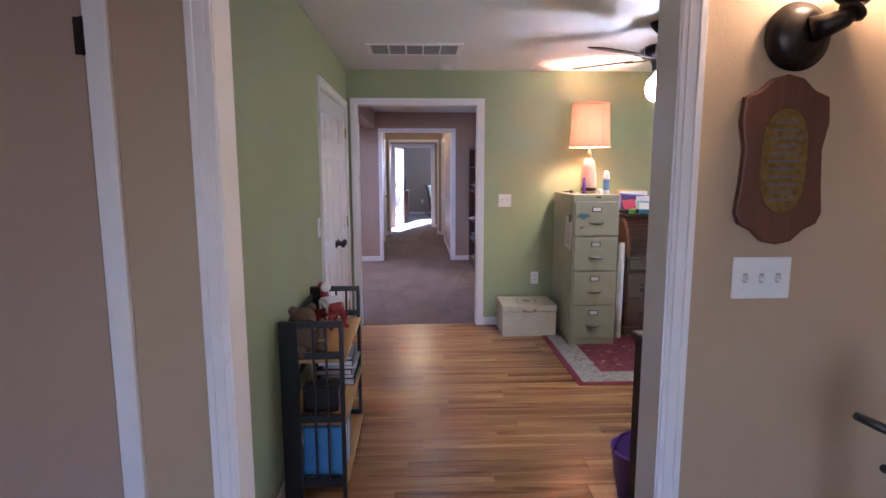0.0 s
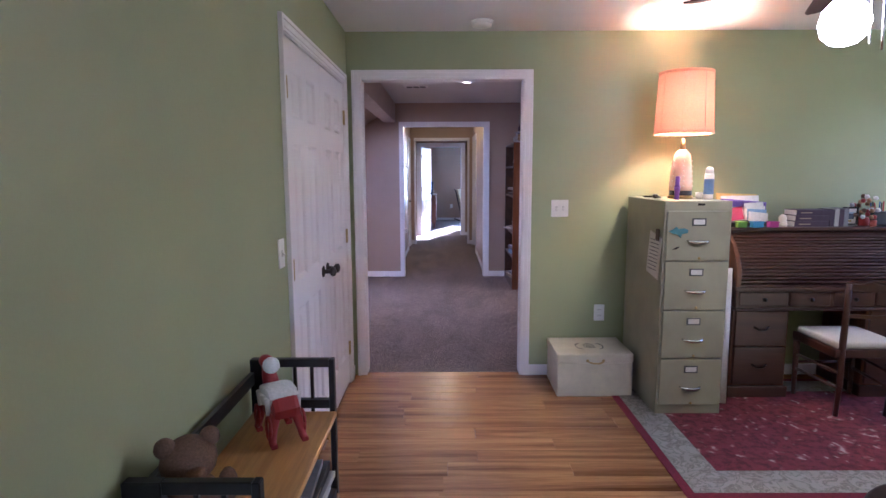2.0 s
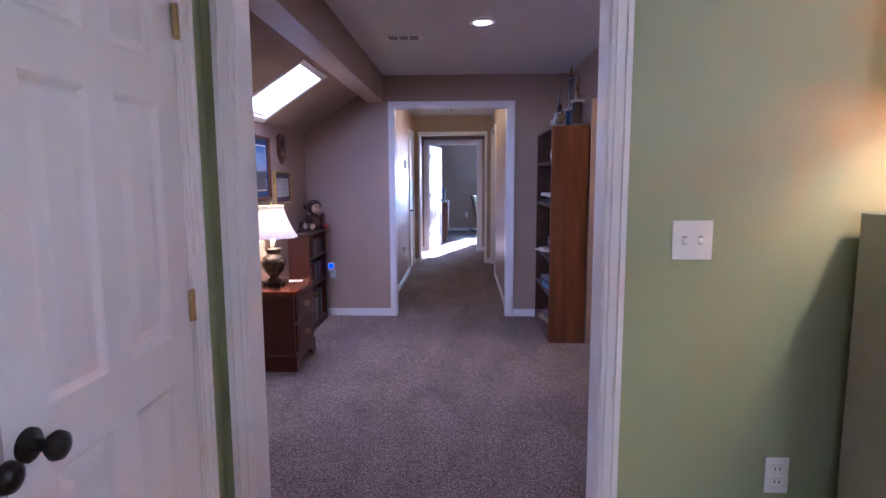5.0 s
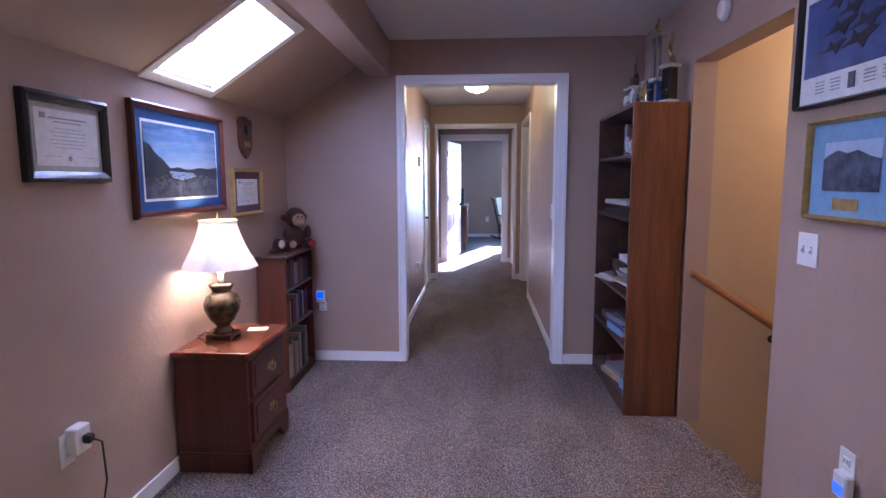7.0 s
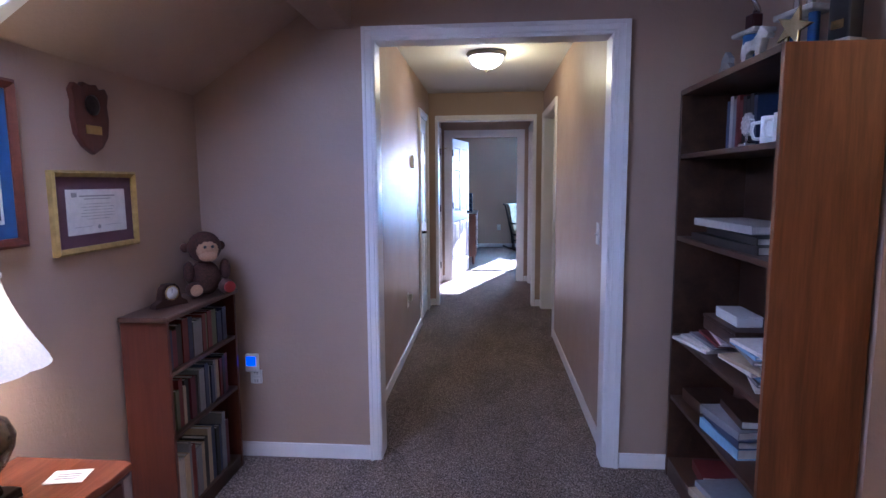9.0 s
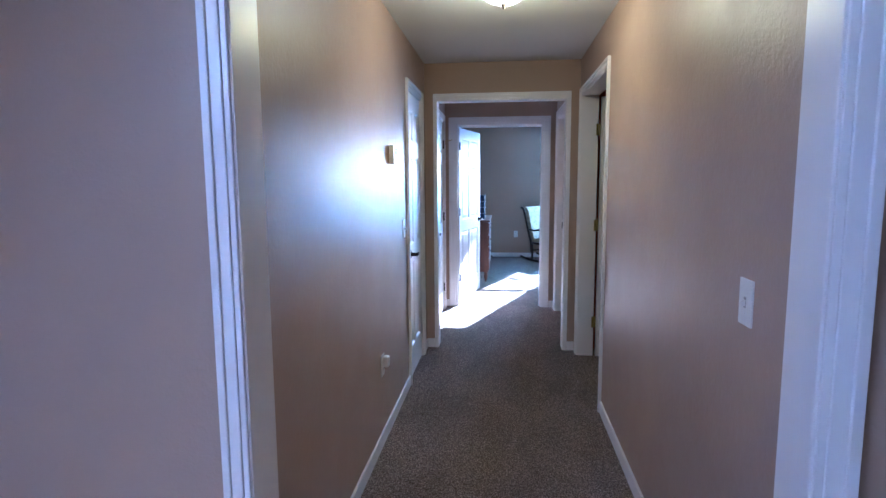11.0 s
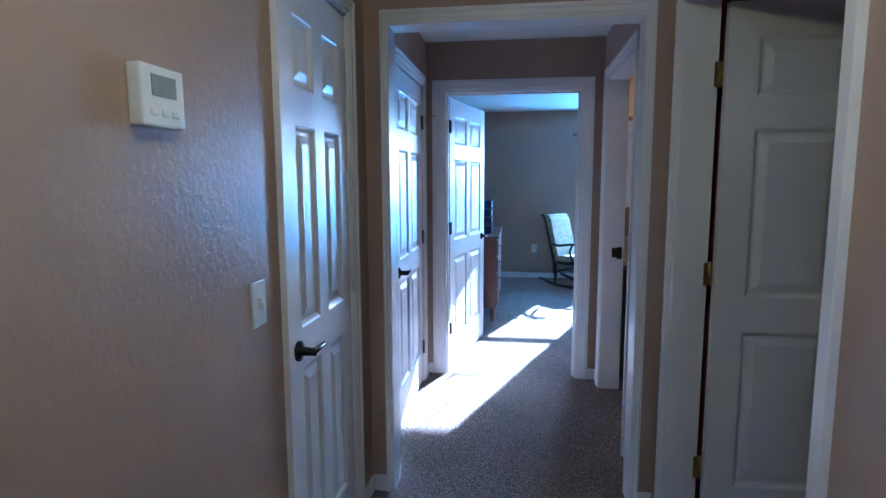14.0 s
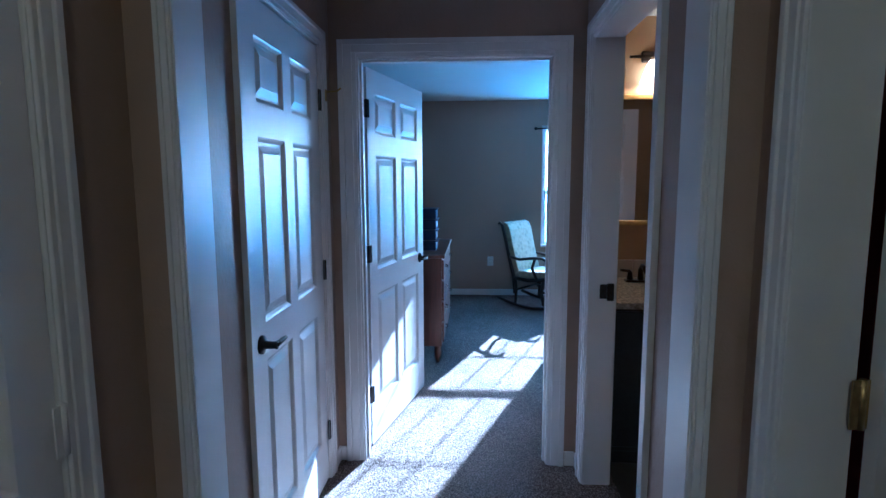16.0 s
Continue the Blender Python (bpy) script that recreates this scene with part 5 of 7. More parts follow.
for i in range(26):
    a, r = rr.random() * 6.28, 0.02 + 0.055 * rr.random()
    petal = lathe([(0, -0.014), (0.013, -0.006), (0.016, 0.004), (0.006, 0.014), (0, 0.014)], 8)
    part("petal_clump", petal, (RED, FACE, SNOW, BEAR)[i % 4], fl).matrix_basis = pose(r * math.cos(a), r * math.sin(a), 0.055 + 0.135 * rr.random(), 40 * rr.random(), 40, 0)
pc = thing("pencil_cup", 3.11, 5.33, DT, "dark mesh pencil cup holding pens", "pencil cup")
part("cup", boxm(-0.06, 0.06, -0.035, 0.035, 0.0, 0.09, bevel=0.004), BLACK, pc)
for i in range(7):
    part("pen", tube([(-0.045 + 0.014 * i, 0, 0.05), (-0.06 + 0.02 * i, 0.01 * (i % 3), 0.145 + 0.008 * (i % 2))], 0.004, 8), (BLUE_MAT, BLACK, RED)[i % 3], pc)
pk = thing("candle_jar", 3.01, 5.24, DT, "small pink candle jar", "candle")
part("jar", lathe([(0, 0), (0.018, 0), (0.019, 0.04), (0, 0.041)], 18), col("pink_wax", (0.6, 0.16, 0.12)), pk)
crt = thing("cardboard_box", 3.52, 5.25, 0.0, "open brown cardboard box on a grey drawer unit", "box")
CARD = plain("cardboard", (0.36, 0.21, 0.11), 0.9, 0, 0.1, 20)
part("drawer_unit", boxm(-0.17, 0.17, -0.15, 0.22, 0.0, 0.86, bevel=0.006), PLASTIC, crt)
for i in range(4):
    dd = part("drawer", boxm(-0.155, 0.155, -0.160, -0.148, 0.05 + 0.20 * i, 0.235 + 0.20 * i, bevel=0.004), PLASTIC, crt)
    part("drawer_pull", boxm(-0.05, 0.05, -0.168, -0.158, 0.13 + 0.20 * i, 0.16 + 0.20 * i, bevel=0.004), BLACK, dd)
part("carton", boxm(-0.18, 0.18, -0.16, 0.20, 0.862, 1.04, bevel=0.004), CARD, crt)
part("carton_flap", prism([(-0.18, 1.04), (0.18, 1.04), (0.20, 1.10), (-0.16, 1.10)], -0.20, -0.195), CARD, crt)

tb_ = thing("paper_roll", 1.985, 4.98, 0.010, "tall white rolled poster leaning between cabinet and desk", "paper roll")
part("roll", tube([(0.0, 0.0, 0.0), (0.05, 0.12, 0.82)], 0.028, 20), PAPER, tb_)

# round table and purple tote
rt = thing("round_table", 1.745, 2.98, 0, "small low round dark wooden pedestal table", "table", 60)
part("tabletop", lathe([(0, 0.445), (0.302, 0.445), (0.322, 0.455), (0.325, 0.467), (0.312, 0.475), (0, 0.477)], 56), DARKWOOD, rt)
part("pedestal", lathe([(0.05, 0.06), (0.035, 0.10), (0.03, 0.20), (0.055, 0.30), (0.03, 0.37), (0.06, 0.435), (0.10, 0.446)], 24), DARKWOOD, rt)
for i in range(3):
    part("foot", tube([(0, 0, 0.12), (0.12 * math.cos(2.1 * i), 0.12 * math.sin(2.1 * i), 0.10), (0.28 * math.cos(2.1 * i), 0.28 * math.sin(2.1 * i), 0.022)], [0.03, 0.026, 0.02]), DARKWOOD, rt)
mg = book(1.62, 2.72, 0.477, 0.012, 0.20, 0.27, TEAL, 0, "teal covered magazine lying on the table")
mg.matrix_basis = pose(1.64, 2.76, 0.490, 0, 90, 6)
tt = thing("tote_basket", 1.245, 2.64, 0, "purple open plastic basket on the floor", "basket")
part("basket", lathe([(0, 0.0), (0.10, 0.0), (0.135, 0.22), (0.142, 0.235), (0.130, 0.235), (0.095, 0.012), (0, 0.012)], 28), PURPLE, tt)
part("handle", tube([(-0.135, 0, 0.22), (-0.10, 0, 0.30), (0, 0, 0.34), (0.10, 0, 0.30), (0.135, 0, 0.22)], 0.008), PURPLE, tt)

bk = thing("storage_basket", 1.168, 2.085, 0.907, "dark green open plastic basket on a low cabinet", "basket", 4)
GREENBLACK = plain("green_black_plastic", (0.012, 0.020, 0.017), 0.35, 0, 0.2, 60)
bm = bmesh.new()
for a0, a1, b0, b1 in ((-0.15, 0.15, -0.10, -0.094), (-0.15, 0.15, 0.094, 0.10), (-0.15, -0.144, -0.094, 0.094), (0.144, 0.15, -0.094, 0.094)):
    box(bm, a0, a1, b0, b1, 0.0, 0.150)
box(bm, -0.144, 0.144, -0.094, 0.094, 0.0, 0.006)
for v in bm.verts:
    k = 0.86 + 0.14 * v.co.z / 0.150
    v.co.x, v.co.y = v.co.x * k, v.co.y * k
part("basket_body", bm, GREENBLACK, bk)
for a in ((-0.158, 0.158, -0.108, -0.098), (-0.158, 0.158, 0.098, 0.108), (-0.158, -0.148, -0.098, 0.098), (0.148, 0.158, -0.098, 0.098)):
    part("rim", boxm(*a, 0.146, 0.160, bevel=0.004), GREENBLACK, bk)
for i in range(3):
    z = 0.035 + 0.034 * i
    k = 0.15 * (0.86 + 0.14 * z / 0.150) + 0.002
    part("side_rib", boxm(-k, -k + 0.004, -0.075, 0.075, z, z + 0.012, bevel=0.001), GREENBLACK, bk)
lb = thing("low_cabinet", 0, 0, 0, "low dark wooden cabinet standing behind the wall", "cabinet")
part("body", boxm(1.008, 1.50, 1.952, 2.210, 0.05, 0.884, bevel=0.004, seg=2), DARKWOOD, lb)
part("plinth", boxm(1.020, 1.49, 1.955, 2.198, 0.0, 0.05), DARKWOOD, lb)
part("top", boxm(1.000, 1.508, 1.951, 2.220, 0.884, 0.906, bevel=0.006, seg=2), DARKWOOD, lb)

# folding bookshelf by the green wall
fs = thing("folding_bookshelf", 0, 0, 0, "black folding bookshelf with honey-coloured shelves", "bookshelf")
BX0, BX1, BY0, BY1 = -0.348, -0.075, 2.70, 3.43
for y in (BY0, BY1):
    for x in (BX0, BX1):
        part("post", boxm(x - 0.018 if x > -0.2 else x, x if x > -0.2 else x + 0.078, y - 0.014, y + 0.014, 0.0, 0.822, bevel=0.003), BLACK, fs)
    for z0, z1 in ((0.795, 0.822), (0.655, 0.685), (0.365, 0.40), (0.06, 0.10)):
        part("end_rail", boxm(BX0 + 0.078, BX1 - 0.018, y - 0.011, y + 0.011, z0, z1, bevel=0.002), BLACK, fs)
    for x in (-0.205, -0.150):
        part("spindle", boxm(x - 0.005, x + 0.005, y - 0.005, y + 0.005, 0.08, 0.80), BLACK, fs)
for z in (0.63, 0.345, 0.06):
    part("shelf", boxm(BX0 + 0.005, BX1 + 0.006, BY0 + 0.015, BY1 - 0.015, z, z + 0.018, bevel=0.003), HONEY, fs, "honey-coloured shelf")
for z in (0.74, 0.46, 0.16):
    part("back_rail", boxm(BX0, BX0 + 0.014, BY0 + 0.014, BY1 - 0.014, z, z + 0.04), BLACK, fs)


def ball(bm, c, r, sx=1.0, sy=1.0, sz=1.0, u=12, v=8):
    m = Matrix.Translation(c) @ Matrix.Diagonal((r * sx, r * sy, r * sz, 1))
    bmesh.ops.create_uvsphere(bm, u_segments=u, v_segments=v, radius=1.0, matrix=m)
    for f in bm.faces:
        f.smooth = True


bm = bmesh.new()
for c, r, q in (((0, 0, 0.05), 0.05, (1, 1, 1)), ((0, 0, 0.125), 0.042, (1, 1.1, 0.95)), ((0, -0.035, 0.155), 0.017, (1, 1, 1)), ((0, 0.035, 0.155), 0.017, (1, 1, 1)), ((0.035, 0, 0.115), 0.018, (1, 1, 0.8)), ((0.045, -0.04, 0.02), 0.022, (1.5, 1, 1)), ((0.045, 0.04, 0.02), 0.022, (1.5, 1, 1)), ((0.02, -0.055, 0.07), 0.017, (1, 1, 1.8)), ((0.02, 0.055, 0.07), 0.017, (1, 1, 1.8))):
    ball(bm, c, r, *q)
tb = new("teddy_bear", mesh_of("teddy_bear", bm, BEAR))
tb.matrix_basis = pose(-0.265, 2.80, 0.649, 0, 0, -50) @ Matrix.Diagonal((1.3, 1.3, 1.3, 1))
tagged(tb, "small brown teddy bear sitting on the shelf", "teddy bear")
sl = thing("holiday_ornament", -0.205, 3.25, 0.648, "red holiday animal ornament with a white drip blanket", "ornament", -55)
bm = prism([(-0.075, 0.085), (-0.04, 0.065), (0.03, 0.062), (0.07, 0.078), (0.078, 0.105), (0.055, 0.135), (0.0, 0.145), (-0.06, 0.135), (-0.08, 0.11)], -0.04, 0.04, bevel=0.016)
part("body", bm, RED, sl, "red rounded body")
bm = prism([(-0.058, 0.128), (-0.03, 0.128), (0.03, 0.124), (0.052, 0.112), (0.054, 0.135), (0.03, 0.152), (-0.01, 0.158), (-0.05, 0.148)], -0.044, 0.044, bevel=0.012)
blanket = part("blanket", bm, SNOW, sl, "white drip blanket")
for a, d in ((-0.04, 0.09), (0.0, 0.105), (0.036, 0.085)):
    for s in (-1, 1):
        part("drip", tube([(a, s * 0.043, 0.134), (a, s * 0.045, d)], [0.012, 0.006], 8), SNOW, blanket)
for a in (-0.055, 0.05):
    for s in (-1, 1):
        part("leg", tube([(a, s * 0.028, 0.09), (a * 1.15, s * 0.040, 0.045), (a * 1.3, s * 0.045, 0.012), (a * 1.3 + 0.02, s * 0.045, 0.006)], [0.017, 0.013, 0.011, 0.010], 10), RED, sl)
        part("rope_loop", tube([(a + 0.022 * math.cos(k * 0.7), s * 0.05, 0.052 + 0.034 * math.sin(k * 0.7)) for k in range(10)], 0.0045, 8), RED, sl)
part("neck", tube([(-0.06, 0, 0.12), (-0.085, 0, 0.165), (-0.095, 0, 0.195)], [0.026, 0.022, 0.018]), RED, sl)
bm = bmesh.new()
ball(bm, (-0.108, 0, 0.196), 0.022, 1.5, 1, 0.9)
part("head", bm, RED, sl)
bm = bmesh.new()
ball(bm, (-0.062, 0.0, 0.196), 0.026, 1.1, 1, 0.95)
part("white_hat", bm, SNOW, sl, "white fluffy hat")
shelf_z = 0.363
for i, (th, sx, sy, m) in enumerate(((0.034, 0.19, 0.25, BOOKS[5]), (0.022, 0.17, 0.24, BOOKS[4]), (0.028, 0.18, 0.26, BOOKS[2]), (0.018, 0.16, 0.23, BOOKS[4]), (0.030, 0.18, 0.25, BOOKS[5]), (0.020, 0.15, 0.21, BOOKS[0]))):
    stacked(-0.083 - 0.006 * (i % 3), 3.13 + 0.01 * (i % 2), shelf_z, sy, sx, th, m, 90 + 3 * (i % 3) - 3, "book lying in a stack on the folding bookshelf", "bookshelf books")
    shelf_z += th
BLUEBK = col("bright_blue", (0.05, 0.22, 0.45))
for i in range(5):
    book(0, 0, 0, 0.025, 0.19, 0.22, PAPER if i % 2 else BLUEBK, 0, "blue and white binder on the lowest shelf", group="bookshelf binders").matrix_basis = pose(-0.09, 2.76 + 0.045 * i, 0.079, 0, 0, 90) @ Matrix.Rotation(radians(8), 4, "Y")
dbx = thing("black_box", -0.20, 2.86, 0.363, "black storage box on the shelf", "box")
part("body", boxm(-0.08, 0.08, -0.05, 0.05, 0, 0.10, bevel=0.006), BLACK, dbx)
part("lid", boxm(-0.083, 0.083, -0.053, 0.053, 0.10, 0.115, bevel=0.004), BLACK, dbx)

# ---- landing ----
picture("framed_certificate", -1.15, 7.085, 1.50, 90, 0.40, 0.29, 0.035, 0.03, BLACK, BOOKS[4], 0.018, "black framed printed certificate", document)
picture("landscape_picture", -1.15, 7.835, 1.443, 90, 0.81, 0.49, 0.028, 0.03, CHERRY, BLUE_MAT, 0.055, "framed harbour landscape photo with a blue mat", harbour)
picture("gold_certificate", -1.15, 8.565, 1.288, 90, 0.43, 0.283, 0.022, 0.025, GOLD, col("plum_mat", (0.11, 0.05, 0.07)), 0.042, "gold framed certificate with a plum mat", document)
sh = thing("shield_plaque", -1.15, 8.56, 1.612, "dark wooden shield plaque with a small brass plate", "plaque", 90)
halfs = [(0.0, 0.115), (0.03, 0.120), (0.045, 0.105), (0.075, 0.112), (0.092, 0.09), (0.082, 0.05), (0.088, 0.0), (0.078, -0.06), (0.045, -0.10), (0.0, -0.125)]
part("board", prism(halfs + [(-a, b) for a, b in halfs[-2:0:-1]], -0.022, 0.0, bevel=0.005), CHERRY, sh)
part("medallion", lathe([(0.034, 0), (0.036, 0.004), (0.026, 0.009), (0, 0.011)], 24), BRONZE, sh).matrix_basis = pose(0, -0.022, 0.045, 90)
part("brass_plate", boxm(-0.038, 0.038, -0.026, -0.021, -0.055, -0.025, bevel=0.001), GOLD, sh)
picture("jets_picture", 1.40, 7.05, 1.797, -90, 0.58, 0.405, 0.014, 0.035, BLACK, PAPER, 0.002, "black framed picture of jet aircraft", jets)
picture("blue_mat_photo", 1.40, 7.032, 1.385, -90, 0.425, 0.325, 0.016, 0.03, GOLD, PALE_BLUE, 0.002, "gold framed photo with a pale blue mat", ship_photo)
plate(1.40, 7.228, 1.113, -90, "switch2", "white double switch plate beside the stairs", 0.116, 0.115)
plate(-1.15, 6.965, 0.445, 90, "outlet", "white wall outlet with a plugged cord")
ad = thing("plug_adapter", -1.141, 6.985, 0.468, "white plug adapter with a dark cord", "adapter", 90)
part("adapter_body", boxm(-0.035, 0.035, -0.045, 0, -0.04, 0.055, bevel=0.005), PLASTIC, ad)
part("plug", boxm(-0.016, 0.016, -0.075, -0.045, -0.005, 0.025, bevel=0.005), BLACK, ad)
part("cord", tube([(0, -0.075, 0.01), (0.01, -0.10, -0.005), (0.02, -0.10, -0.15), (0.0, -0.08, -0.30), (0.05, -0.05, -0.42), (0.20, -0.035, -0.462), (0.45, -0.03, -0.462), (0.62, -0.03, -0.463)], 0.0035, 8), BLACK, ad)
plate(1.40, 6.935, 0.47, -90, "outlet", "white wall outlet holding a plug-in night light")
nl = thing("night_light", 1.391, 6.915, 0.435, "white plug-in unit with a small blue screen", "night light", -90)
part("body", boxm(-0.032, 0.032, -0.03, 0, -0.05, 0.03, bevel=0.006), PLASTIC, nl)
part("screen", boxm(-0.024, 0.024, -0.032, -0.029, -0.04, -0.005), glow("blue_screen", (0.10, 0.22, 1.0), 0.03), nl)
plate(-0.905, 9.30, 0.418, 0, "outlet", "white wall outlet holding a plug-in unit", 0.060, 0.07)
nl = thing("plug_in_thermometer", -0.917, 9.295, 0.495, "white plug-in unit with a lit blue screen", "thermometer")
part("body", boxm(-0.033, 0.033, -0.028, 0, -0.045, 0.045, bevel=0.006), PLASTIC, nl)
part("screen", boxm(-0.023, 0.023, -0.030, -0.027, -0.012, 0.034), glow("blue_display", (0.02, 0.07, 1.0), 0.09), nl, "lit blue screen")
dcm = thing("door_chime", 1.40, 8.008, 2.135, "round white door chime high on the wall", "chime", -90)
part("base", lathe([(0, 0), (0.052, 0), (0.054, 0.012), (0.046, 0.02)], 28), PLASTIC, dcm).matrix_basis = pose(0, 0, 0, 90)
part("cover", lathe([(0.046, 0.018), (0.042, 0.030), (0.02, 0.036), (0, 0.036)], 28), PLASTIC, dcm).matrix_basis = pose(0, 0, 0, 90)
cv = thing("air_register", -0.02, 7.86, Z1, "white ceiling air register", "vent")
part("frame", boxm(-0.13, 0.13, -0.075, 0.075, -0.007, 0, bevel=0.002), WHITE, cv)
for i in range(3):
    for k in range(6):
        part("louvre", boxm(-0.105 + 0.072 * i, -0.045 + 0.072 * i, -0.05 + 0.018 * k, -0.042 + 0.018 * k, -0.0085, -0.0065), VENT_DARK, cv)
LED = glow("led_lens", (1.0, 0.90, 0.78), 4)
for spot_y in (6.35, 7.50):
    rc = thing("recessed_light", 0.512, spot_y, Z1, "lit recessed ceiling light with a white ring", "ceiling light", group="recessed lights of the landing")
    part("trim_ring", lathe([(0.052, -0.002), (0.075, -0.002), (0.078, -0.006), (0.058, -0.012), (0.052, -0.010)], 36, caps=False), WHITE, rc)
    part("lens", lathe([(0.0, -0.004), (0.052, -0.004), (0.052, -0.007), (0, -0.007)], 32), LED, rc)

# nightstand
ns = thing("nightstand", 0, 0, 0, "cherry wooden nightstand with two drawers and brass pulls", "nightstand")
NX0, NX1, NY0, NY1 = -1.135, -0.785, 7.635, 8.115
part("body", boxm(NX0, NX1 - 0.012, NY0, NY1, 0.10, 0.555, bevel=0.003), CHERRY, ns)
topo = [(NX0 - 0.005, NY0 - 0.02), (NX1 - 0.01, NY0 - 0.02), (NX1 + 0.012, NY0 - 0.005), (NX1 + 0.015, NY0 + 0.10), (NX1 + 0.006, NY0 + 0.15), (NX1 + 0.006, NY1 - 0.15), (NX1 + 0.015, NY1 - 0.10), (NX1 + 0.012, NY1 + 0.005), (NX1 - 0.01, NY1 + 0.02), (NX0 - 0.005, NY1 + 0.02)]
part("top", prism(topo, 0.555, 0.582, "xy", 0.006), CHERRY_TOP, ns, "polished cherry top")
part("base_moulding", boxm(NX0, NX1 + 0.004, NY0 - 0.010, NY1 + 0.010, 0.095, 0.120, bevel=0.006), CHERRY, ns)
part("side_skirt", boxm(NX0, NX1, NY0 - 0.008, NY0 + 0.012, 0.0, 0.097, bevel=0.003), CHERRY, ns)
part("side_skirt", boxm(NX0, NX1, NY1 - 0.012, NY1 + 0.008, 0.0, 0.097, bevel=0.003), CHERRY, ns)
foot = [(NY0 - 0.008, 0.0), (NY0 + 0.07, 0.0), (NY0 + 0.085, 0.03), (NY0 + 0.105, 0.035), (NY0 + 0.12, 0.06), (NY0 + 0.16, 0.068), (NY1 - 0.16, 0.068), (NY1 - 0.12, 0.06), (NY1 - 0.105, 0.035), (NY1 - 0.085, 0.03), (NY1 - 0.07, 0.0), (NY1 + 0.008, 0.0), (NY1 + 0.008, 0.097), (NY0 - 0.008, 0.097)]
part("bracket_foot_apron", prism(foot, NX1 - 0.018, NX1 + 0.002, "yz"), CHERRY, ns)
part("top_moulding", boxm(NX0, NX1 + 0.004, NY0 - 0.010, NY1 + 0.010, 0.541, 0.556, bevel=0.005, seg=2), CHERRY, ns)
for z0, z1 in ((0.355, 0.535), (0.135, 0.335)):
    dr = part("drawer", boxm(NX1 - 0.014, NX1 + 0.004, NY0 + 0.025, NY1 - 0.025, z0, z1, bevel=0.006, seg=2), CHERRY, ns)
    part("raised_panel", boxm(NX1 + 0.002, NX1 + 0.0085, NY0 + 0.055, NY1 - 0.055, z0 + 0.028, z1 - 0.028, bevel=0.005, seg=2), CHERRY, dr)
    zc, yc = (z0 + z1) / 2, (NY0 + NY1) / 2
    part("pull_plate", prism([(yc - 0.045, zc), (yc - 0.03, zc + 0.022), (yc, zc + 0.014), (yc + 0.03, zc + 0.022), (yc + 0.045, zc), (yc + 0.025, zc - 0.022), (yc, zc - 0.016), (yc - 0.025, zc - 0.022)], NX1 + 0.008, NX1 + 0.011, "yz"), BRASS, dr)
    part("bail_pull", tube([(NX1 + 0.011, yc - 0.034, zc + 0.004), (NX1 + 0.022, yc - 0.034, zc), (NX1 + 0.027, yc - 0.022, zc - 0.020), (NX1 + 0.027, yc + 0.022, zc - 0.020), (NX1 + 0.022, yc + 0.034, zc), (NX1 + 0.011, yc + 0.034, zc + 0.004)], 0.004, 8), BRASS, dr, "brass bail pull")
cd = thing("note_card", -0.895, 8.03, 0.583, "small white printed card lying on the nightstand", "card", 12)
part("card", boxm(-0.05, 0.05, -0.035, 0.035, 0, 0.002), PAPER, cd)
for k in range(3):
    part("text_line", boxm(-0.03, 0.03, -0.015 + 0.012 * k, -0.011 + 0.012 * k, 0.002, 0.0026), BOOKS[0], cd)

# lamp on the nightstand
tl = thing("table_lamp", -1.005, 7.87, 0.582, "lit table lamp with an ivory bell shade and dark urn base", "table lamp")
URN = plain("urn_glaze", (0.07, 0.045, 0.028), 0.25, 0.2, 0.9, 22)
part("foot", boxm(-0.062, 0.062, -0.062, 0.062, 0.008, 0.028, bevel=0.006, seg=2), BRONZE, tl)
for sx in (-1, 1):
    for sy in (-1, 1):
        part("foot_pad", boxm(sx * 0.05 - 0.014, sx * 0.05 + 0.014, sy * 0.05 - 0.014, sy * 0.05 + 0.014, 0, 0.012, bevel=0.004), BRONZE, tl)
part("urn", lathe([(0, 0.026), (0.050, 0.028), (0.045, 0.045), (0.030, 0.058), (0.034, 0.068), (0.062, 0.100), (0.084, 0.145), (0.088, 0.175), (0.074, 0.212), (0.046, 0.228), (0.044, 0.238), (0.058, 0.262), (0.060, 0.270), (0.03, 0.278), (0, 0.278)], 40), URN, tl, "dark mottled urn base")
part("socket_sleeve", lathe([(0.015, 0.276), (0.015, 0.325), (0, 0.325)], 18), CREAM, tl)
bm = bmesh.new()
seg = 96
rings = []
for k in range(13):
    f = k / 12
    z = 0.357 + 0.223 * f
    r = 0.086 + 0.092 * (1 - f) ** 1.45
    ring = []
    for i in range(seg):
        a = 2 * math.pi * i / seg
        lobe = abs(math.sin(4 * a))
        rr_ = r * (1 - 0.045 * (1 - lobe) ** 2 * (1 - 0.4 * f))
        zz = z - (0.003 * lobe if k == 0 else 0)
        ring.append(bm.verts.new((rr_ * math.cos(a), rr_ * math.sin(a), zz)))
    rings.append(ring)
for a, b in zip(rings, rings[1:]):
    for i in range(seg):
        bm.faces.new((a[i], a[(i + 1) % seg], b[(i + 1) % seg], b[i])).smooth = True
shade_ob = part("shade", bm, IVORY, tl, "ivory pleated bell shade")
part("shade_rim", lathe([(0.085, 0.576), (0.090, 0.576), (0.090, 0.586), (0.085, 0.586)], 40, caps=False), IVORY, tl)
part("finial", lathe([(0.004, 0.585), (0.009, 0.595), (0.005, 0.607), (0.007, 0.614), (0, 0.622)], 14), BRASS, tl)
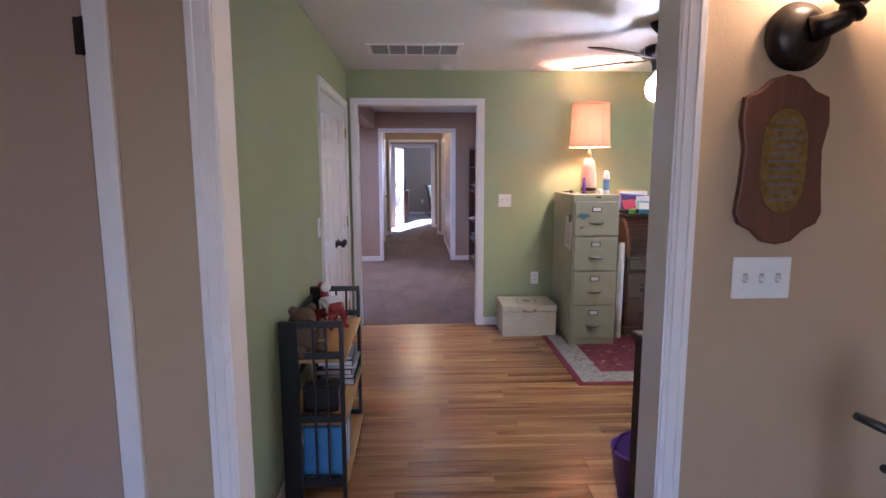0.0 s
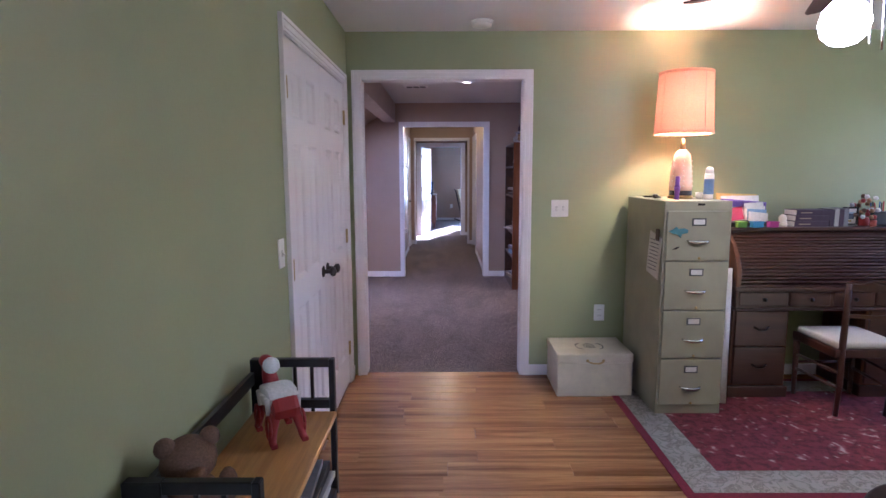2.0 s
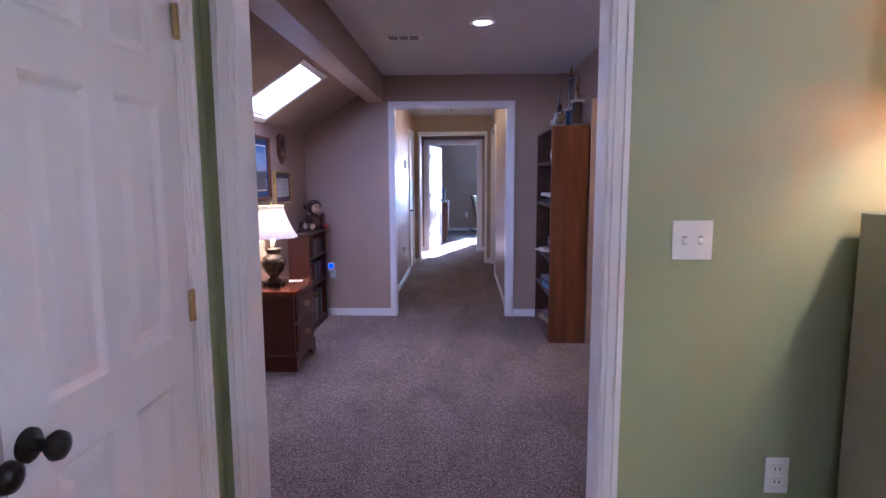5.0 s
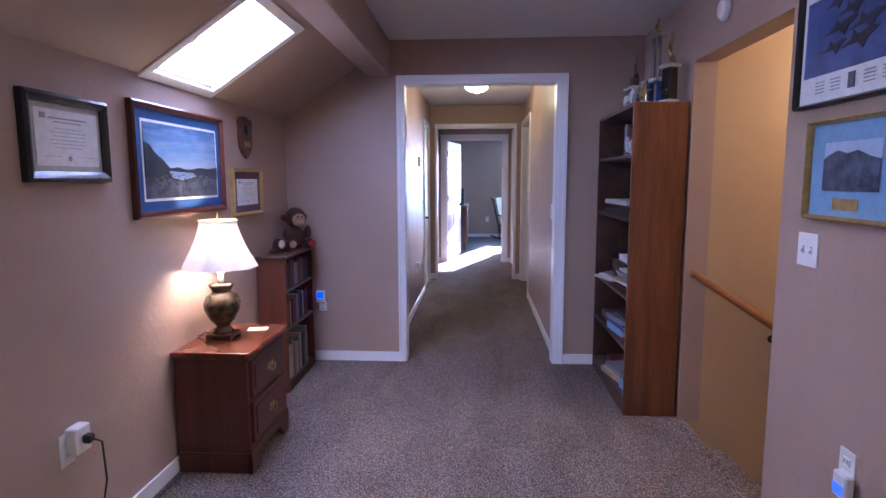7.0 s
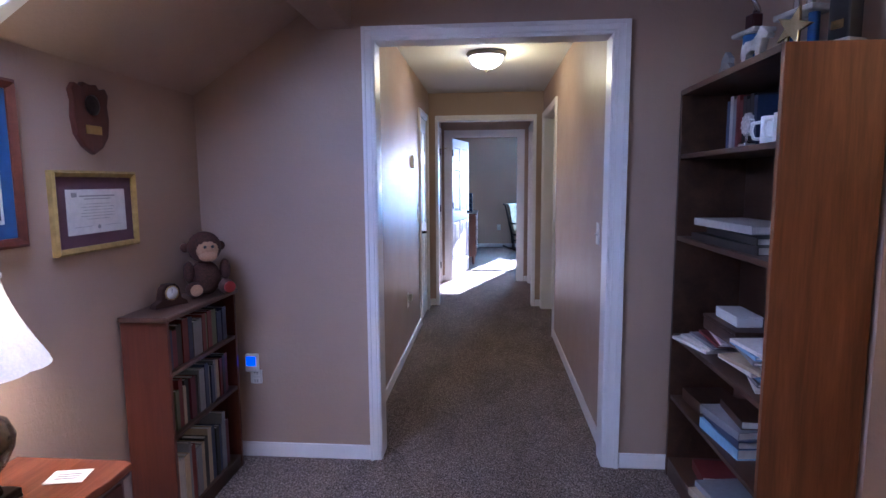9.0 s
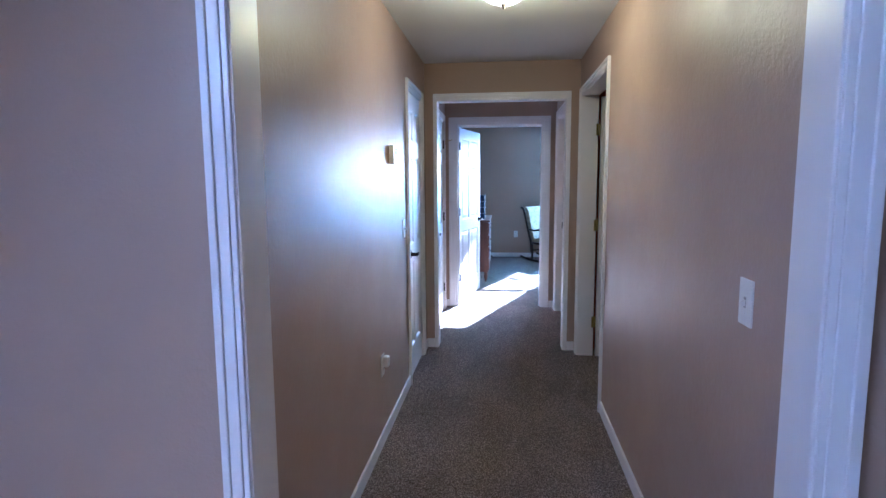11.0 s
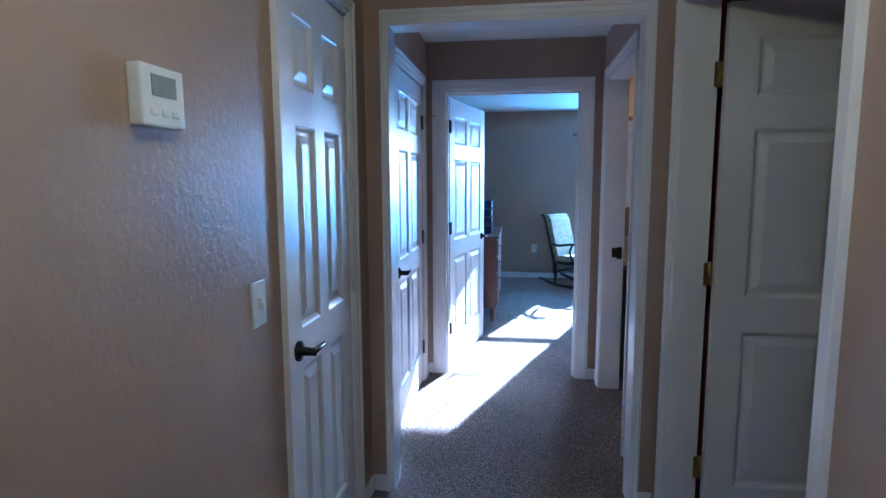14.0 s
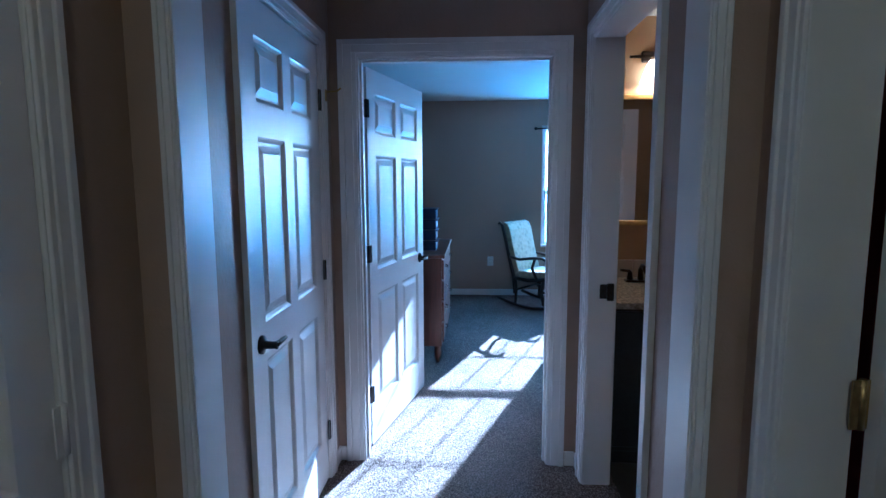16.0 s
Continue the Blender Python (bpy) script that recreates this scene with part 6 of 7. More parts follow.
part("harp", tube([(0, 0, 0.32), (0.05, 0, 0.40), (0.055, 0, 0.50), (0, 0, 0.59)], 0.002, 6), BRASS, tl)
part("bulb", lathe([(0.012, 0.325), (0.028, 0.37), (0.030, 0.40), (0.018, 0.43), (0, 0.437)], 20), glow("lamp_bulb", (1.0, 0.8, 0.55), 4), tl)
part("cord", tube([(-0.06, 0, 0.015), (-0.09, -0.01, 0.03), (-0.115, 0, 0.01), (-0.135, 0, 0.004)], 0.003, 8), BLACK, tl)

# small bookcase in the corner
sb = thing("small_bookcase", 0, 0, 0, "small cherry bookcase with three filled shelves", "bookcase")
SX0, SX1, SY0, SY1 = -1.135, -0.948, 8.625, 9.200
for y in (SY0, SY1 - 0.018):
    part("side", boxm(SX0, SX1, y, y + 0.018, 0, 0.865, bevel=0.002), CHERRY, sb)
part("top", boxm(SX0, SX1 + 0.012, SY0 - 0.015, SY1 + 0.010, 0.865, 0.885, bevel=0.004), DARKSHELF, sb)
for z in (0.045, 0.395, 0.645):
    part("shelf", boxm(SX0 + 0.006, SX1 - 0.002, SY0 + 0.018, SY1 - 0.018, z, z + 0.018, bevel=0.002), DARKSHELF, sb)
part("back", boxm(SX0, SX0 + 0.006, SY0 + 0.018, SY1 - 0.018, 0.03, 0.865), DARKSHELF, sb)
part("kick", boxm(SX1 - 0.02, SX1 - 0.004, SY0 + 0.018, SY1 - 0.018, 0, 0.045), DARKSHELF, sb)
rr = random.Random(11)
for z, hmax in ((0.064, 0.27), (0.414, 0.20), (0.664, 0.18)):
    y = SY0 + 0.022
    while y < SY1 - 0.10:
        th = 0.018 + 0.026 * rr.random()
        hh = hmax * (0.78 + 0.22 * rr.random())
        tone = rr.choice((BOOKS[0], BOOKS[1], BOOKS[2], BOOKS[5], BOOKS[5], BOOKS[6], BOOKS[7], BOOKS[3], BOOKS[4]))
        b_ = book(0, 0, 0, th, 0.11, hh, tone, 0, "book standing on the small bookcase", group="small bookcase books", spine="x")
        b_.matrix_basis = pose(SX1 - 0.015 - 0.01 * rr.random(), y, z, 0, 0, 90)
        y += th + 0.002
bm = bmesh.new()
for c, r, q in (((0, 0, 0.075), 0.068, (1, 1, 1.15)), ((0.01, 0, 0.215), 0.070, (1, 1.05, 1)), ((-0.01, -0.075, 0.215), 0.022, (0.6, 1, 1)), ((-0.01, 0.075, 0.215), 0.022, (0.6, 1, 1)),
                ((0.06, -0.065, 0.035), 0.034, (1.6, 1, 1)), ((0.06, 0.075, 0.035), 0.034, (1.6, 1, 1)), ((0.03, -0.075, 0.11), 0.024, (1, 1, 2.0)), ((0.03, 0.08, 0.11), 0.024, (1, 1, 2.0))):
    ball(bm, c, r, *q, 16, 10)
nb = len(bm.faces)
for c, r, q in (((0.060, 0, 0.205), 0.048, (0.5, 1, 0.95)), ((0.066, 0, 0.180), 0.034, (0.8, 1.2, 0.75)), ((0.108, -0.065, 0.038), 0.026, (0.35, 1, 1)), ((0.108, 0.075, 0.038), 0.026, (0.35, 1, 1))):
    ball(bm, c, r, *q, 16, 10)
bm.faces.ensure_lookup_table()
for f in list(bm.faces)[nb:]:
    f.material_index = 1
ne = len(bm.faces)
for f in bm.faces:
    if f.material_index == 1 and f.calc_center_median().z < 0.08 and f.calc_center_median().y > 0:
        f.material_index = 3
for c, r in (((0.088, -0.016, 0.222), 0.007), ((0.088, 0.016, 0.222), 0.007)):
    ball(bm, c, r)
bm.faces.ensure_lookup_table()
for f in list(bm.faces)[ne:]:
    f.material_index = 2
mk = new("plush_monkey", mesh_of("plush_monkey", bm, [FUR, FACE, BLACK, RED]))
mk.matrix_basis = pose(-1.025, 9.075, 0.885, 0, 0, -48)
tagged(mk, "dark brown plush monkey sitting on the bookcase", "plush toy")
ck = thing("mantel_clock", -1.05, 8.82, 0.885, "small dark wooden mantel clock with a white dial", "clock", 65)
part("case", prism([(-0.075, 0.0), (0.075, 0.0), (0.07, 0.015), (0.045, 0.03), (0.036, 0.075), (0.018, 0.092), (-0.018, 0.092), (-0.036, 0.075), (-0.045, 0.03), (-0.07, 0.015)], -0.02, 0.02, bevel=0.003), DARKWOOD, ck)
part("dial", lathe([(0.026, 0), (0.026, 0.003), (0, 0.003)], 24), PAPER, ck).matrix_basis = pose(0, -0.020, 0.056, 90)
part("bezel", lathe([(0.024, 0.0), (0.030, 0.0), (0.030, 0.005), (0.026, 0.006)], 24, caps=False), BRASS, ck).matrix_basis = pose(0, -0.020, 0.056, 90)
part("hand_marks", boxm(-0.0012, 0.0012, -0.0245, -0.0235, 0.056, 0.074), INK, ck)

# tall bookcase
bc = thing("tall_bookcase", 0, 0, 0, "tall oak-veneer bookcase with open shelves", "bookcase")
TX0, TX1, TY0, TY1, TZ = 1.095, 1.388, 8.385, 9.262, 1.772
# inside is the same oak, coloured darker to stand for its shade
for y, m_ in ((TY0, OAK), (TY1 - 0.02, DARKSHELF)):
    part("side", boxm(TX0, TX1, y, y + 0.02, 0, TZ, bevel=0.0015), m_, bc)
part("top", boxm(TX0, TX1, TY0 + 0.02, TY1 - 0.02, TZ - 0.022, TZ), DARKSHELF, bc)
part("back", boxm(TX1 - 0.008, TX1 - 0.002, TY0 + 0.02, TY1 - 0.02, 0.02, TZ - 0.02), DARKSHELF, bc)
part("kick", boxm(TX0 + 0.004, TX0 + 0.02, TY0 + 0.02, TY1 - 0.02, 0, 0.07), DARKSHELF, bc)
SHELVES = (0.07, 0.375, 0.668, 1.115, 1.475)
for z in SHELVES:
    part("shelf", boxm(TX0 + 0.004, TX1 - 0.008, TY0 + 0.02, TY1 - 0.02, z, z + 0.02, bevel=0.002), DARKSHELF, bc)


def lying(x, y, z, sx, sy, sz, mat, rz, label, group):
    """A book or binder lying flat: sx wide, sy long, sz thick."""
    root = thing("book", x, y, z, label, "book", rz, group)
    bm = bmesh.new()
    box(bm, 0, sx, 0, sy, 0, 0.003)
    box(bm, 0, sx, 0, sy, sz - 0.003, sz)
    box(bm, 0, 0.003, 0, sy, 0.003, sz - 0.003)
    part("cover", bm, mat, root)
    part("page_block", boxm(0.003, sx - 0.006, 0.004, sy - 0.004, 0.003, sz - 0.003), PAPER, root)
    return root


g = "loose books on the tall bookcase"
lying(1.14, 8.66, SHELVES[0] + 0.02, 0.20, 0.27, 0.03, BOOKS[3], 12, "large flat book on the lowest shelf", g)
lying(1.15, 8.68, SHELVES[0] + 0.05, 0.19, 0.26, 0.025, BOOKS[0], 8, "grey flat book on the lowest shelf", g)
lying(1.16, 8.98, SHELVES[0] + 0.02, 0.19, 0.16, 0.045, BOOKS[2], -5, "red flat book on the lowest shelf", g)
lying(1.14, 8.49, SHELVES[0] + 0.02, 0.17, 0.13, 0.05, PALE_BLUE, 6, "pale blue folder on the lowest shelf", g)
lying(1.135, 8.62, SHELVES[1] + 0.02, 0.22, 0.28, 0.040, PALE_BLUE, 6, "pale blue binder lying on a shelf", g)
lying(1.135, 8.62, SHELVES[1] + 0.060, 0.22, 0.28, 0.028, BOOKS[1], 3, "navy binder lying on a pale blue binder", g)
lying(1.140, 8.63, SHELVES[1] + 0.088, 0.20, 0.26, 0.030, BOOKS[0], 9, "grey book on a stack of binders", g)
lying(1.16, 8.66, SHELVES[1] + 0.118, 0.17, 0.22, 0.03, DARKSHELF, -4, "brown book on a stack of binders", g)
lying(1.15, 9.02, SHELVES[1] + 0.02, 0.18, 0.18, 0.05, DARKSHELF, 4, "brown box-shaped book on a shelf", g)
for i in range(9):
    lying(1.125 + 0.012 * (i % 3), 8.50 + 0.012 * (i % 4), SHELVES[2] + 0.02 + 0.014 * i, 0.21, 0.22, 0.013, (PAPER, BOOKS[0], PALE_BLUE, PAPER, BOOKS[3])[i % 5], -16 + 7 * (i % 5), "loose papers and folders in an untidy pile", "paper pile")
for i in range(5):
    lying(1.125 + 0.01 * i, 8.92 - 0.01 * i, SHELVES[2] + 0.02 + 0.012 * i, 0.20, 0.24, 0.011, (PAPER, PAPER, BOOKS[0], BOOKS[2], PAPER)[i], 14 - 6 * i, "loose papers spread on a shelf", "paper pile")
bxx = thing("document_box", 1.27, 8.95, SHELVES[2] + 0.082, "dark flat document box", "box")
part("body", boxm(-0.09, 0.09, -0.16, 0.16, 0, 0.05, bevel=0.004), DARKSHELF, bxx)
part("lid", boxm(-0.092, 0.092, -0.162, 0.162, 0.05, 0.065, bevel=0.003), DARKSHELF, bxx)
ws = thing("router_box", 1.26, 8.96, SHELVES[2] + 0.147, "small white box on a document box", "box")
part("body", boxm(-0.05, 0.05, -0.10, 0.10, 0, 0.035, bevel=0.004), PLASTIC, ws)
part("lid", boxm(-0.051, 0.051, -0.101, 0.101, 0.035, 0.042, bevel=0.002), PLASTIC, ws)
lying(1.13, 8.55, SHELVES[3] + 0.02, 0.23, 0.55, 0.03, BOOKS[5], 2, "black flat binder on a shelf", g)
lying(1.14, 8.58, SHELVES[3] + 0.05, 0.21, 0.48, 0.025, BOOKS[5], -2, "black flat folder on a shelf", g)
lying(1.13, 8.60, SHELVES[3] + 0.085, 0.20, 0.46, 0.028, BOOKS[4], 3, "white laptop-like box on a shelf", g)
for i, (k, hh) in enumerate(((1, 0.20), (4, 0.215), (0, 0.20), (2, 0.21), (2, 0.19), (5, 0.20), (5, 0.185), (5, 0.20), (1, 0.19))):
    book(0, 0, 0, 0.027, 0.14, hh, BOOKS[k], 0, "book standing on the top shelf", group=g).matrix_basis = pose(1.215, 9.06 - 0.029 * i, SHELVES[4] + 0.02, 0, 0, -90)
for i in range(2):
    mg = thing("mug", 1.17 + 0.01 * i, 8.49 + 0.105 * i, SHELVES[4] + 0.02, "white mug with a coloured print", "mug", 150)
    part("cup", lathe([(0, 0), (0.036, 0.0), (0.040, 0.008), (0.040, 0.092), (0.036, 0.092), (0.035, 0.012), (0, 0.010)], 24), PLASTIC, mg)
    part("handle", tube([(0.038, 0, 0.075), (0.062, 0, 0.072), (0.066, 0, 0.045), (0.058, 0, 0.022), (0.038, 0, 0.020)], 0.006, 8), PLASTIC, mg)
    part("print", boxm(-0.046, -0.038, -0.018, 0.018, 0.03, 0.07, bevel=0.002), (col("orange_print", (0.5, 0.22, 0.04)), INK)[i], mg)
aw = thing("crystal_award", 1.15, 8.72, SHELVES[4] + 0.02, "small round silver award on a stem", "award", 90)
part("base", boxm(-0.025, 0.025, -0.02, 0.02, 0, 0.015, bevel=0.003), CHROME, aw)
part("stem", tube([(0, 0, 0.015), (0, 0, 0.04)], 0.006), CHROME, aw)
star = [((0.040 if i % 2 else 0.032) * math.cos(math.pi * i / 12), 0.078 + (0.040 if i % 2 else 0.032) * math.sin(math.pi * i / 12)) for i in range(24)]
part("medal", prism(star, -0.008, 0.008, bevel=0.002), plain("pale_silver", (0.60, 0.60, 0.58), 0.3, 0.3, 0.3, 90), aw)
# trophies on the tall bookcase
MARBLE = plain("trophy_marble", (0.55, 0.53, 0.50), 0.25, 0, 0.3, 18)
SILVER = plain("silver_plastic", (0.55, 0.56, 0.58), 0.22, 1.0, 0.1, 30)
GOLDM = plain("gold_plastic", (0.62, 0.50, 0.26), 0.25, 1.0, 0.1, 30)
WINE = col("wine_block", (0.050, 0.010, 0.014), 0.3)
CRYSTAL = plain("crystal", (0.35, 0.37, 0.40), 0.1, 0.3)


def ribbon(z0, h, r=0.020):
    """A slender twisted ribbon figure rising from z0."""
    bm = tube([(r * math.sin(0.55 * k) * (1 - 0.05 * k), r * math.cos(0.55 * k) * (1 - 0.05 * k), z0 + h * k / 14) for k in range(15)], [0.010 - 0.0005 * k for k in range(15)], 8)
    return tube([(0, 0, z0), (-0.004, 0.004, z0 + h * 0.5), (0.010, 0, z0 + h * 0.82)], [0.008, 0.005, 0.009], 8, bm)


def trophy(x, y, rz, label):
    return thing("trophy", x, y, TZ, label, "trophy", rz, "trophies on the bookcase")


tr = trophy(1.305, 8.475, -70, "trophy with a thick black column and a gold figure")
part("base", boxm(-0.044, 0.044, -0.036, 0.036, 0, 0.020, bevel=0.004), MARBLE, tr)
part("column", boxm(-0.034, 0.034, -0.028, 0.028, 0.020, 0.190, bevel=0.004), BLACK, tr)
part("upper_plate", boxm(-0.050, 0.050, -0.038, 0.038, 0.190, 0.210, bevel=0.004), MARBLE, tr, "white marble plate")
part("figure_top", ribbon(0.210, 0.19), GOLDM, tr, "shiny gold ribbon figure")
part("name_plate", boxm(-0.020, 0.020, -0.0305, -0.0275, 0.05, 0.075), GOLDM, tr)
tr = trophy(1.29, 8.68, -75, "tall trophy with twin silver columns on a marble plate")
part("base", boxm(-0.075, 0.075, -0.045, 0.045, 0, 0.030, bevel=0.004), BLACK, tr)
for a in (-0.045, 0.045):
    part("short_column", lathe([(0.017, 0.03), (0.017, 0.145)], 18), BLUE_MAT, tr).matrix_basis = pose(a, 0, 0)
    part("tall_column", lathe([(0.013, 0.165), (0.014, 0.18), (0.012, 0.20), (0.012, 0.40)], 18), SILVER, tr).matrix_basis = pose(a * 0.62, 0, 0)
part("middle_plate", boxm(-0.082, 0.082, -0.048, 0.048, 0.145, 0.165, bevel=0.004), MARBLE, tr, "white marble plate")
part("upper_plate", boxm(-0.055, 0.055, -0.035, 0.035, 0.40, 0.415, bevel=0.003), MARBLE, tr)
part("figure_top", ribbon(0.415, 0.10, 0.014), GOLDM, tr, "shiny gold ribbon figure")
tr = trophy(1.23, 8.90, -80, "trophy with a blue column, wine-red block and silver figure")
part("base", boxm(-0.055, 0.055, -0.042, 0.042, 0, 0.025, bevel=0.004), BLACK, tr)
part("column", lathe([(0.036, 0.025), (0.034, 0.04), (0.034, 0.13), (0.036, 0.14)], 24), BLUE_MAT, tr)
part("middle_plate", boxm(-0.068, 0.068, -0.045, 0.045, 0.14, 0.157, bevel=0.004), MARBLE, tr, "white marble plate")
part("upper_block", boxm(-0.023, 0.023, -0.020, 0.020, 0.157, 0.215, bevel=0.003), WINE, tr)
part("figure_top", ribbon(0.215, 0.14, 0.014), SILVER, tr, "shiny silver ribbon figure")
tr = trophy(1.175, 8.55, -62, "gold star trophy leaning on a white base")
part("base", boxm(-0.050, 0.050, -0.030, 0.030, 0, 0.018, bevel=0.003), MARBLE, tr)
star = [((0.062 if i % 2 == 0 else 0.026) * math.sin(math.pi * i / 5), 0.078 + (0.062 if i % 2 == 0 else 0.026) * math.cos(math.pi * i / 5)) for i in range(10)]
part("star", prism(star, -0.007, 0.007, bevel=0.003), GOLDM, tr, "shiny gold star").matrix_basis = pose(0, 0, 0, 0, 18, 0)
part("stem", tube([(0, 0, 0.015), (0.004, 0.004, 0.06)], 0.008), GOLDM, tr)
hs = thing("horse_figurine", 1.165, 8.72, TZ, "small white rearing horse figurine", "figurine", -70)
horse = [(-0.050, 0.0), (-0.034, 0.0), (-0.030, 0.040), (-0.012, 0.050), (0.006, 0.046), (0.012, 0.0), (0.026, 0.0), (0.028, 0.050), (0.036, 0.080), (0.056, 0.078), (0.060, 0.092), (0.040, 0.112), (0.028, 0.122), (0.012, 0.100), (-0.004, 0.084), (-0.036, 0.084), (-0.052, 0.070), (-0.062, 0.030), (-0.052, 0.050)]
part("horse_body", prism(horse, -0.016, 0.016, bevel=0.006), MARBLE, hs)
tr = trophy(1.20, 9.045, -85, "clear arched crystal award on a bookcase")
part("base", boxm(-0.060, 0.060, -0.022, 0.022, 0, 0.012, bevel=0.003), CRYSTAL, tr)
arch = [(0.055 * math.cos(a), 0.012 + 0.060 * math.sin(a)) for a in [math.pi * k / 12 for k in range(13)]] + [(0.036 * math.cos(a), 0.012 + 0.036 * math.sin(a)) for a in [math.pi * (12 - k) / 12 for k in range(13)]]
part("arch", prism(arch, -0.012, 0.012), CRYSTAL, tr, "clear crystal arch")
tr = trophy(1.25, 9.17, -85, "small clear crystal award on a bookcase")
part("base", boxm(-0.03, 0.03, -0.02, 0.02, 0, 0.02, bevel=0.003), BLACK, tr)
part("crystal", prism([(-0.028, 0.02), (0.028, 0.02), (0.034, 0.11), (0.0, 0.14), (-0.034, 0.11)], -0.012, 0.012, bevel=0.003), CRYSTAL, tr)

# handrail on the stair wall
hr = thing("handrail", 1.52, 8.375, 0, "round honey-coloured wooden handrail on the stair wall", "handrail")
part("rail", tube([(-0.10, -0.055, 0.845), (-0.08, -0.055, 0.84), (0.40, -0.055, 0.52), (1.90, -0.055, -0.56)], 0.021, 16), wood("rail_wood", (0.30, 0.12, 0.04), (0.48, 0.22, 0.08), "x", 0.3, 9), hr)
for x in (0.37, 1.5):
    zz = 0.84 - (x + 0.08) * 0.6667 - 0.02
    part("bracket", tube([(x, 0, zz - 0.05), (x, -0.03, zz - 0.05), (x, -0.055, zz)], 0.007), BRONZE, hr)
    part("rosette", lathe([(0.022, 0), (0.02, 0.006), (0, 0.007)], 16), BRONZE, hr).matrix_basis = pose(x, 0, zz - 0.05, 90)

# ---- hall ----
hl = thing("flush_ceiling_light", 0.235, 11.0, Z1 + 0.002, "brushed metal flush ceiling light with a frosted glass bowl", "ceiling light")
part("pan", lathe([(0, 0), (0.145, 0), (0.150, -0.012), (0.135, -0.030), (0.112, -0.036)], 44), plain("brushed_nickel", (0.34, 0.32, 0.29), 0.35, 0.9, 0.05, 60), hl)


def bowl_build(t, b):
    b.inputs["Base Color"].default_value = (0.9, 0.88, 0.84, 1)
    b.inputs["Roughness"].default_value = 0.3
    b.inputs["Emission Color"].default_value = (1.0, 0.9, 0.75, 1)
    b.inputs["Emission Strength"].default_value = 0.7


bowl = part("bowl", lathe([(0.128, -0.033), (0.122, -0.055), (0.100, -0.085), (0.062, -0.108), (0.02, -0.118), (0, -0.119)], 44), material("frosted_bowl", bowl_build), hl, "glowing frosted glass bowl")
part("finial", lathe([(0.014, -0.117), (0.012, -0.125), (0.006, -0.130), (0.007, -0.138), (0, -0.143)], 16), BRONZE, hl)
ts = thing("thermostat", -0.40, 11.44, 1.552, "white wall thermostat with a small display", "thermostat", 90)
part("body", boxm(-0.060, 0.060, -0.028, 0, -0.052, 0.052, bevel=0.005, seg=2), PLASTIC, ts)
part("display", boxm(-0.034, 0.034, -0.0295, -0.027, 0.0, 0.036), col("lcd_grey", (0.30, 0.33, 0.32), 0.2), ts)
for k in (-0.03, 0.0, 0.03):
    part("button", boxm(k - 0.010, k + 0.010, -0.0305, -0.027, -0.034, -0.022, bevel=0.002), PLASTIC, ts)
plate(-0.40, 11.81, 1.100, 90, "switch1", "white switch plate beside the hall closet")
plate(-0.40, 11.10, 0.430, 90, "outlet", "white wall outlet low in the hall")
nl = thing("night_light", -0.391, 11.10, 0.452, "small white plug-in night light", "night light", 90)
part("body", boxm(-0.018, 0.018, -0.03, 0, -0.03, 0.03, bevel=0.006), PLASTIC, nl)
part("lens", boxm(-0.014, 0.014, -0.033, -0.028, 0.0, 0.026, bevel=0.002), PAPER, nl)
plate(0.835, 9.675, 1.105, -90, "switch1", "white switch plate on the hall wall")
hatch = thing("attic_hatch", 0.25, 13.74, Z1 + 0.002, "white attic hatch panel in the ceiling", "hatch")
part("panel", boxm(-0.27, 0.27, -0.35, 0.35, -0.006, 0, bevel=0.002), DOORW, hatch)
for a in ((-0.31, -0.27, -0.39, 0.39), (0.27, 0.31, -0.39, 0.39), (-0.27, 0.27, -0.39, -0.35), (-0.27, 0.27, 0.35, 0.39)):
    part("trim", boxm(*a, -0.012, -0.001, bevel=0.003), WHITE, hatch)
ks = thing("door_latch_hook", -0.38, 14.29, 1.83, "small metal hook latch at the closet door head", "latch", 90)
part("plate", boxm(-0.012, 0.012, -0.004, 0, -0.05, 0.0), BRASS, ks)
part("hook", tube([(0, -0.004, -0.01), (0.01, -0.05, -0.005), (0.0, -0.07, 0.005)], 0.004, 8), BRASS, ks)

# ---- bathroom ----
va = thing("vanity", 1.40, 14.76, 0, "dark wooden bathroom vanity", "vanity")
part("body", boxm(-0.46, 0.60, -0.34, 0.335, 0.09, 0.815, bevel=0.003), BLACK, va)
part("kick", boxm(-0.45, 0.59, -0.28, 0.335, 0, 0.09), BLACK, va)
for a, b in ((-0.45, 0.06), (0.075, 0.585)):
    dd = part("door", boxm(a, b, -0.358, -0.341, 0.12, 0.80, bevel=0.004), BLACK, va)
    part("handle", tube([(b - 0.05, -0.358, 0.55), (b - 0.05, -0.385, 0.56), (b - 0.05, -0.385, 0.66), (b - 0.05, -0.358, 0.67)], 0.005), BRONZE, dd)
GRANITE = plain("granite", (0.44, 0.37, 0.29), 0.2, 0, 0.5, 60)
ct = thing("countertop", 1.40, 14.76, 0.816, "speckled tan stone vanity countertop", "countertop")
part("slab", boxm(-0.475, 0.62, -0.375, 0.338, 0, 0.032, bevel=0.005, seg=2), GRANITE, ct)
tile_me = mesh_of("backsplash_tile", boxm(0, 0.098, 0.322, 0.338, 0.033, 0.135, bevel=0.002), plain("tan_tile", (0.46, 0.36, 0.27), 0.3, 0, 0.15, 8))
for i in range(11):
    piece("backsplash_tile", tile_me, ct, pose(-0.475 + 0.1 * i, 0, 0))
fa = thing("faucet", 1.225, 14.93, 0.848, "dark bronze two-handle bathroom faucet", "faucet")
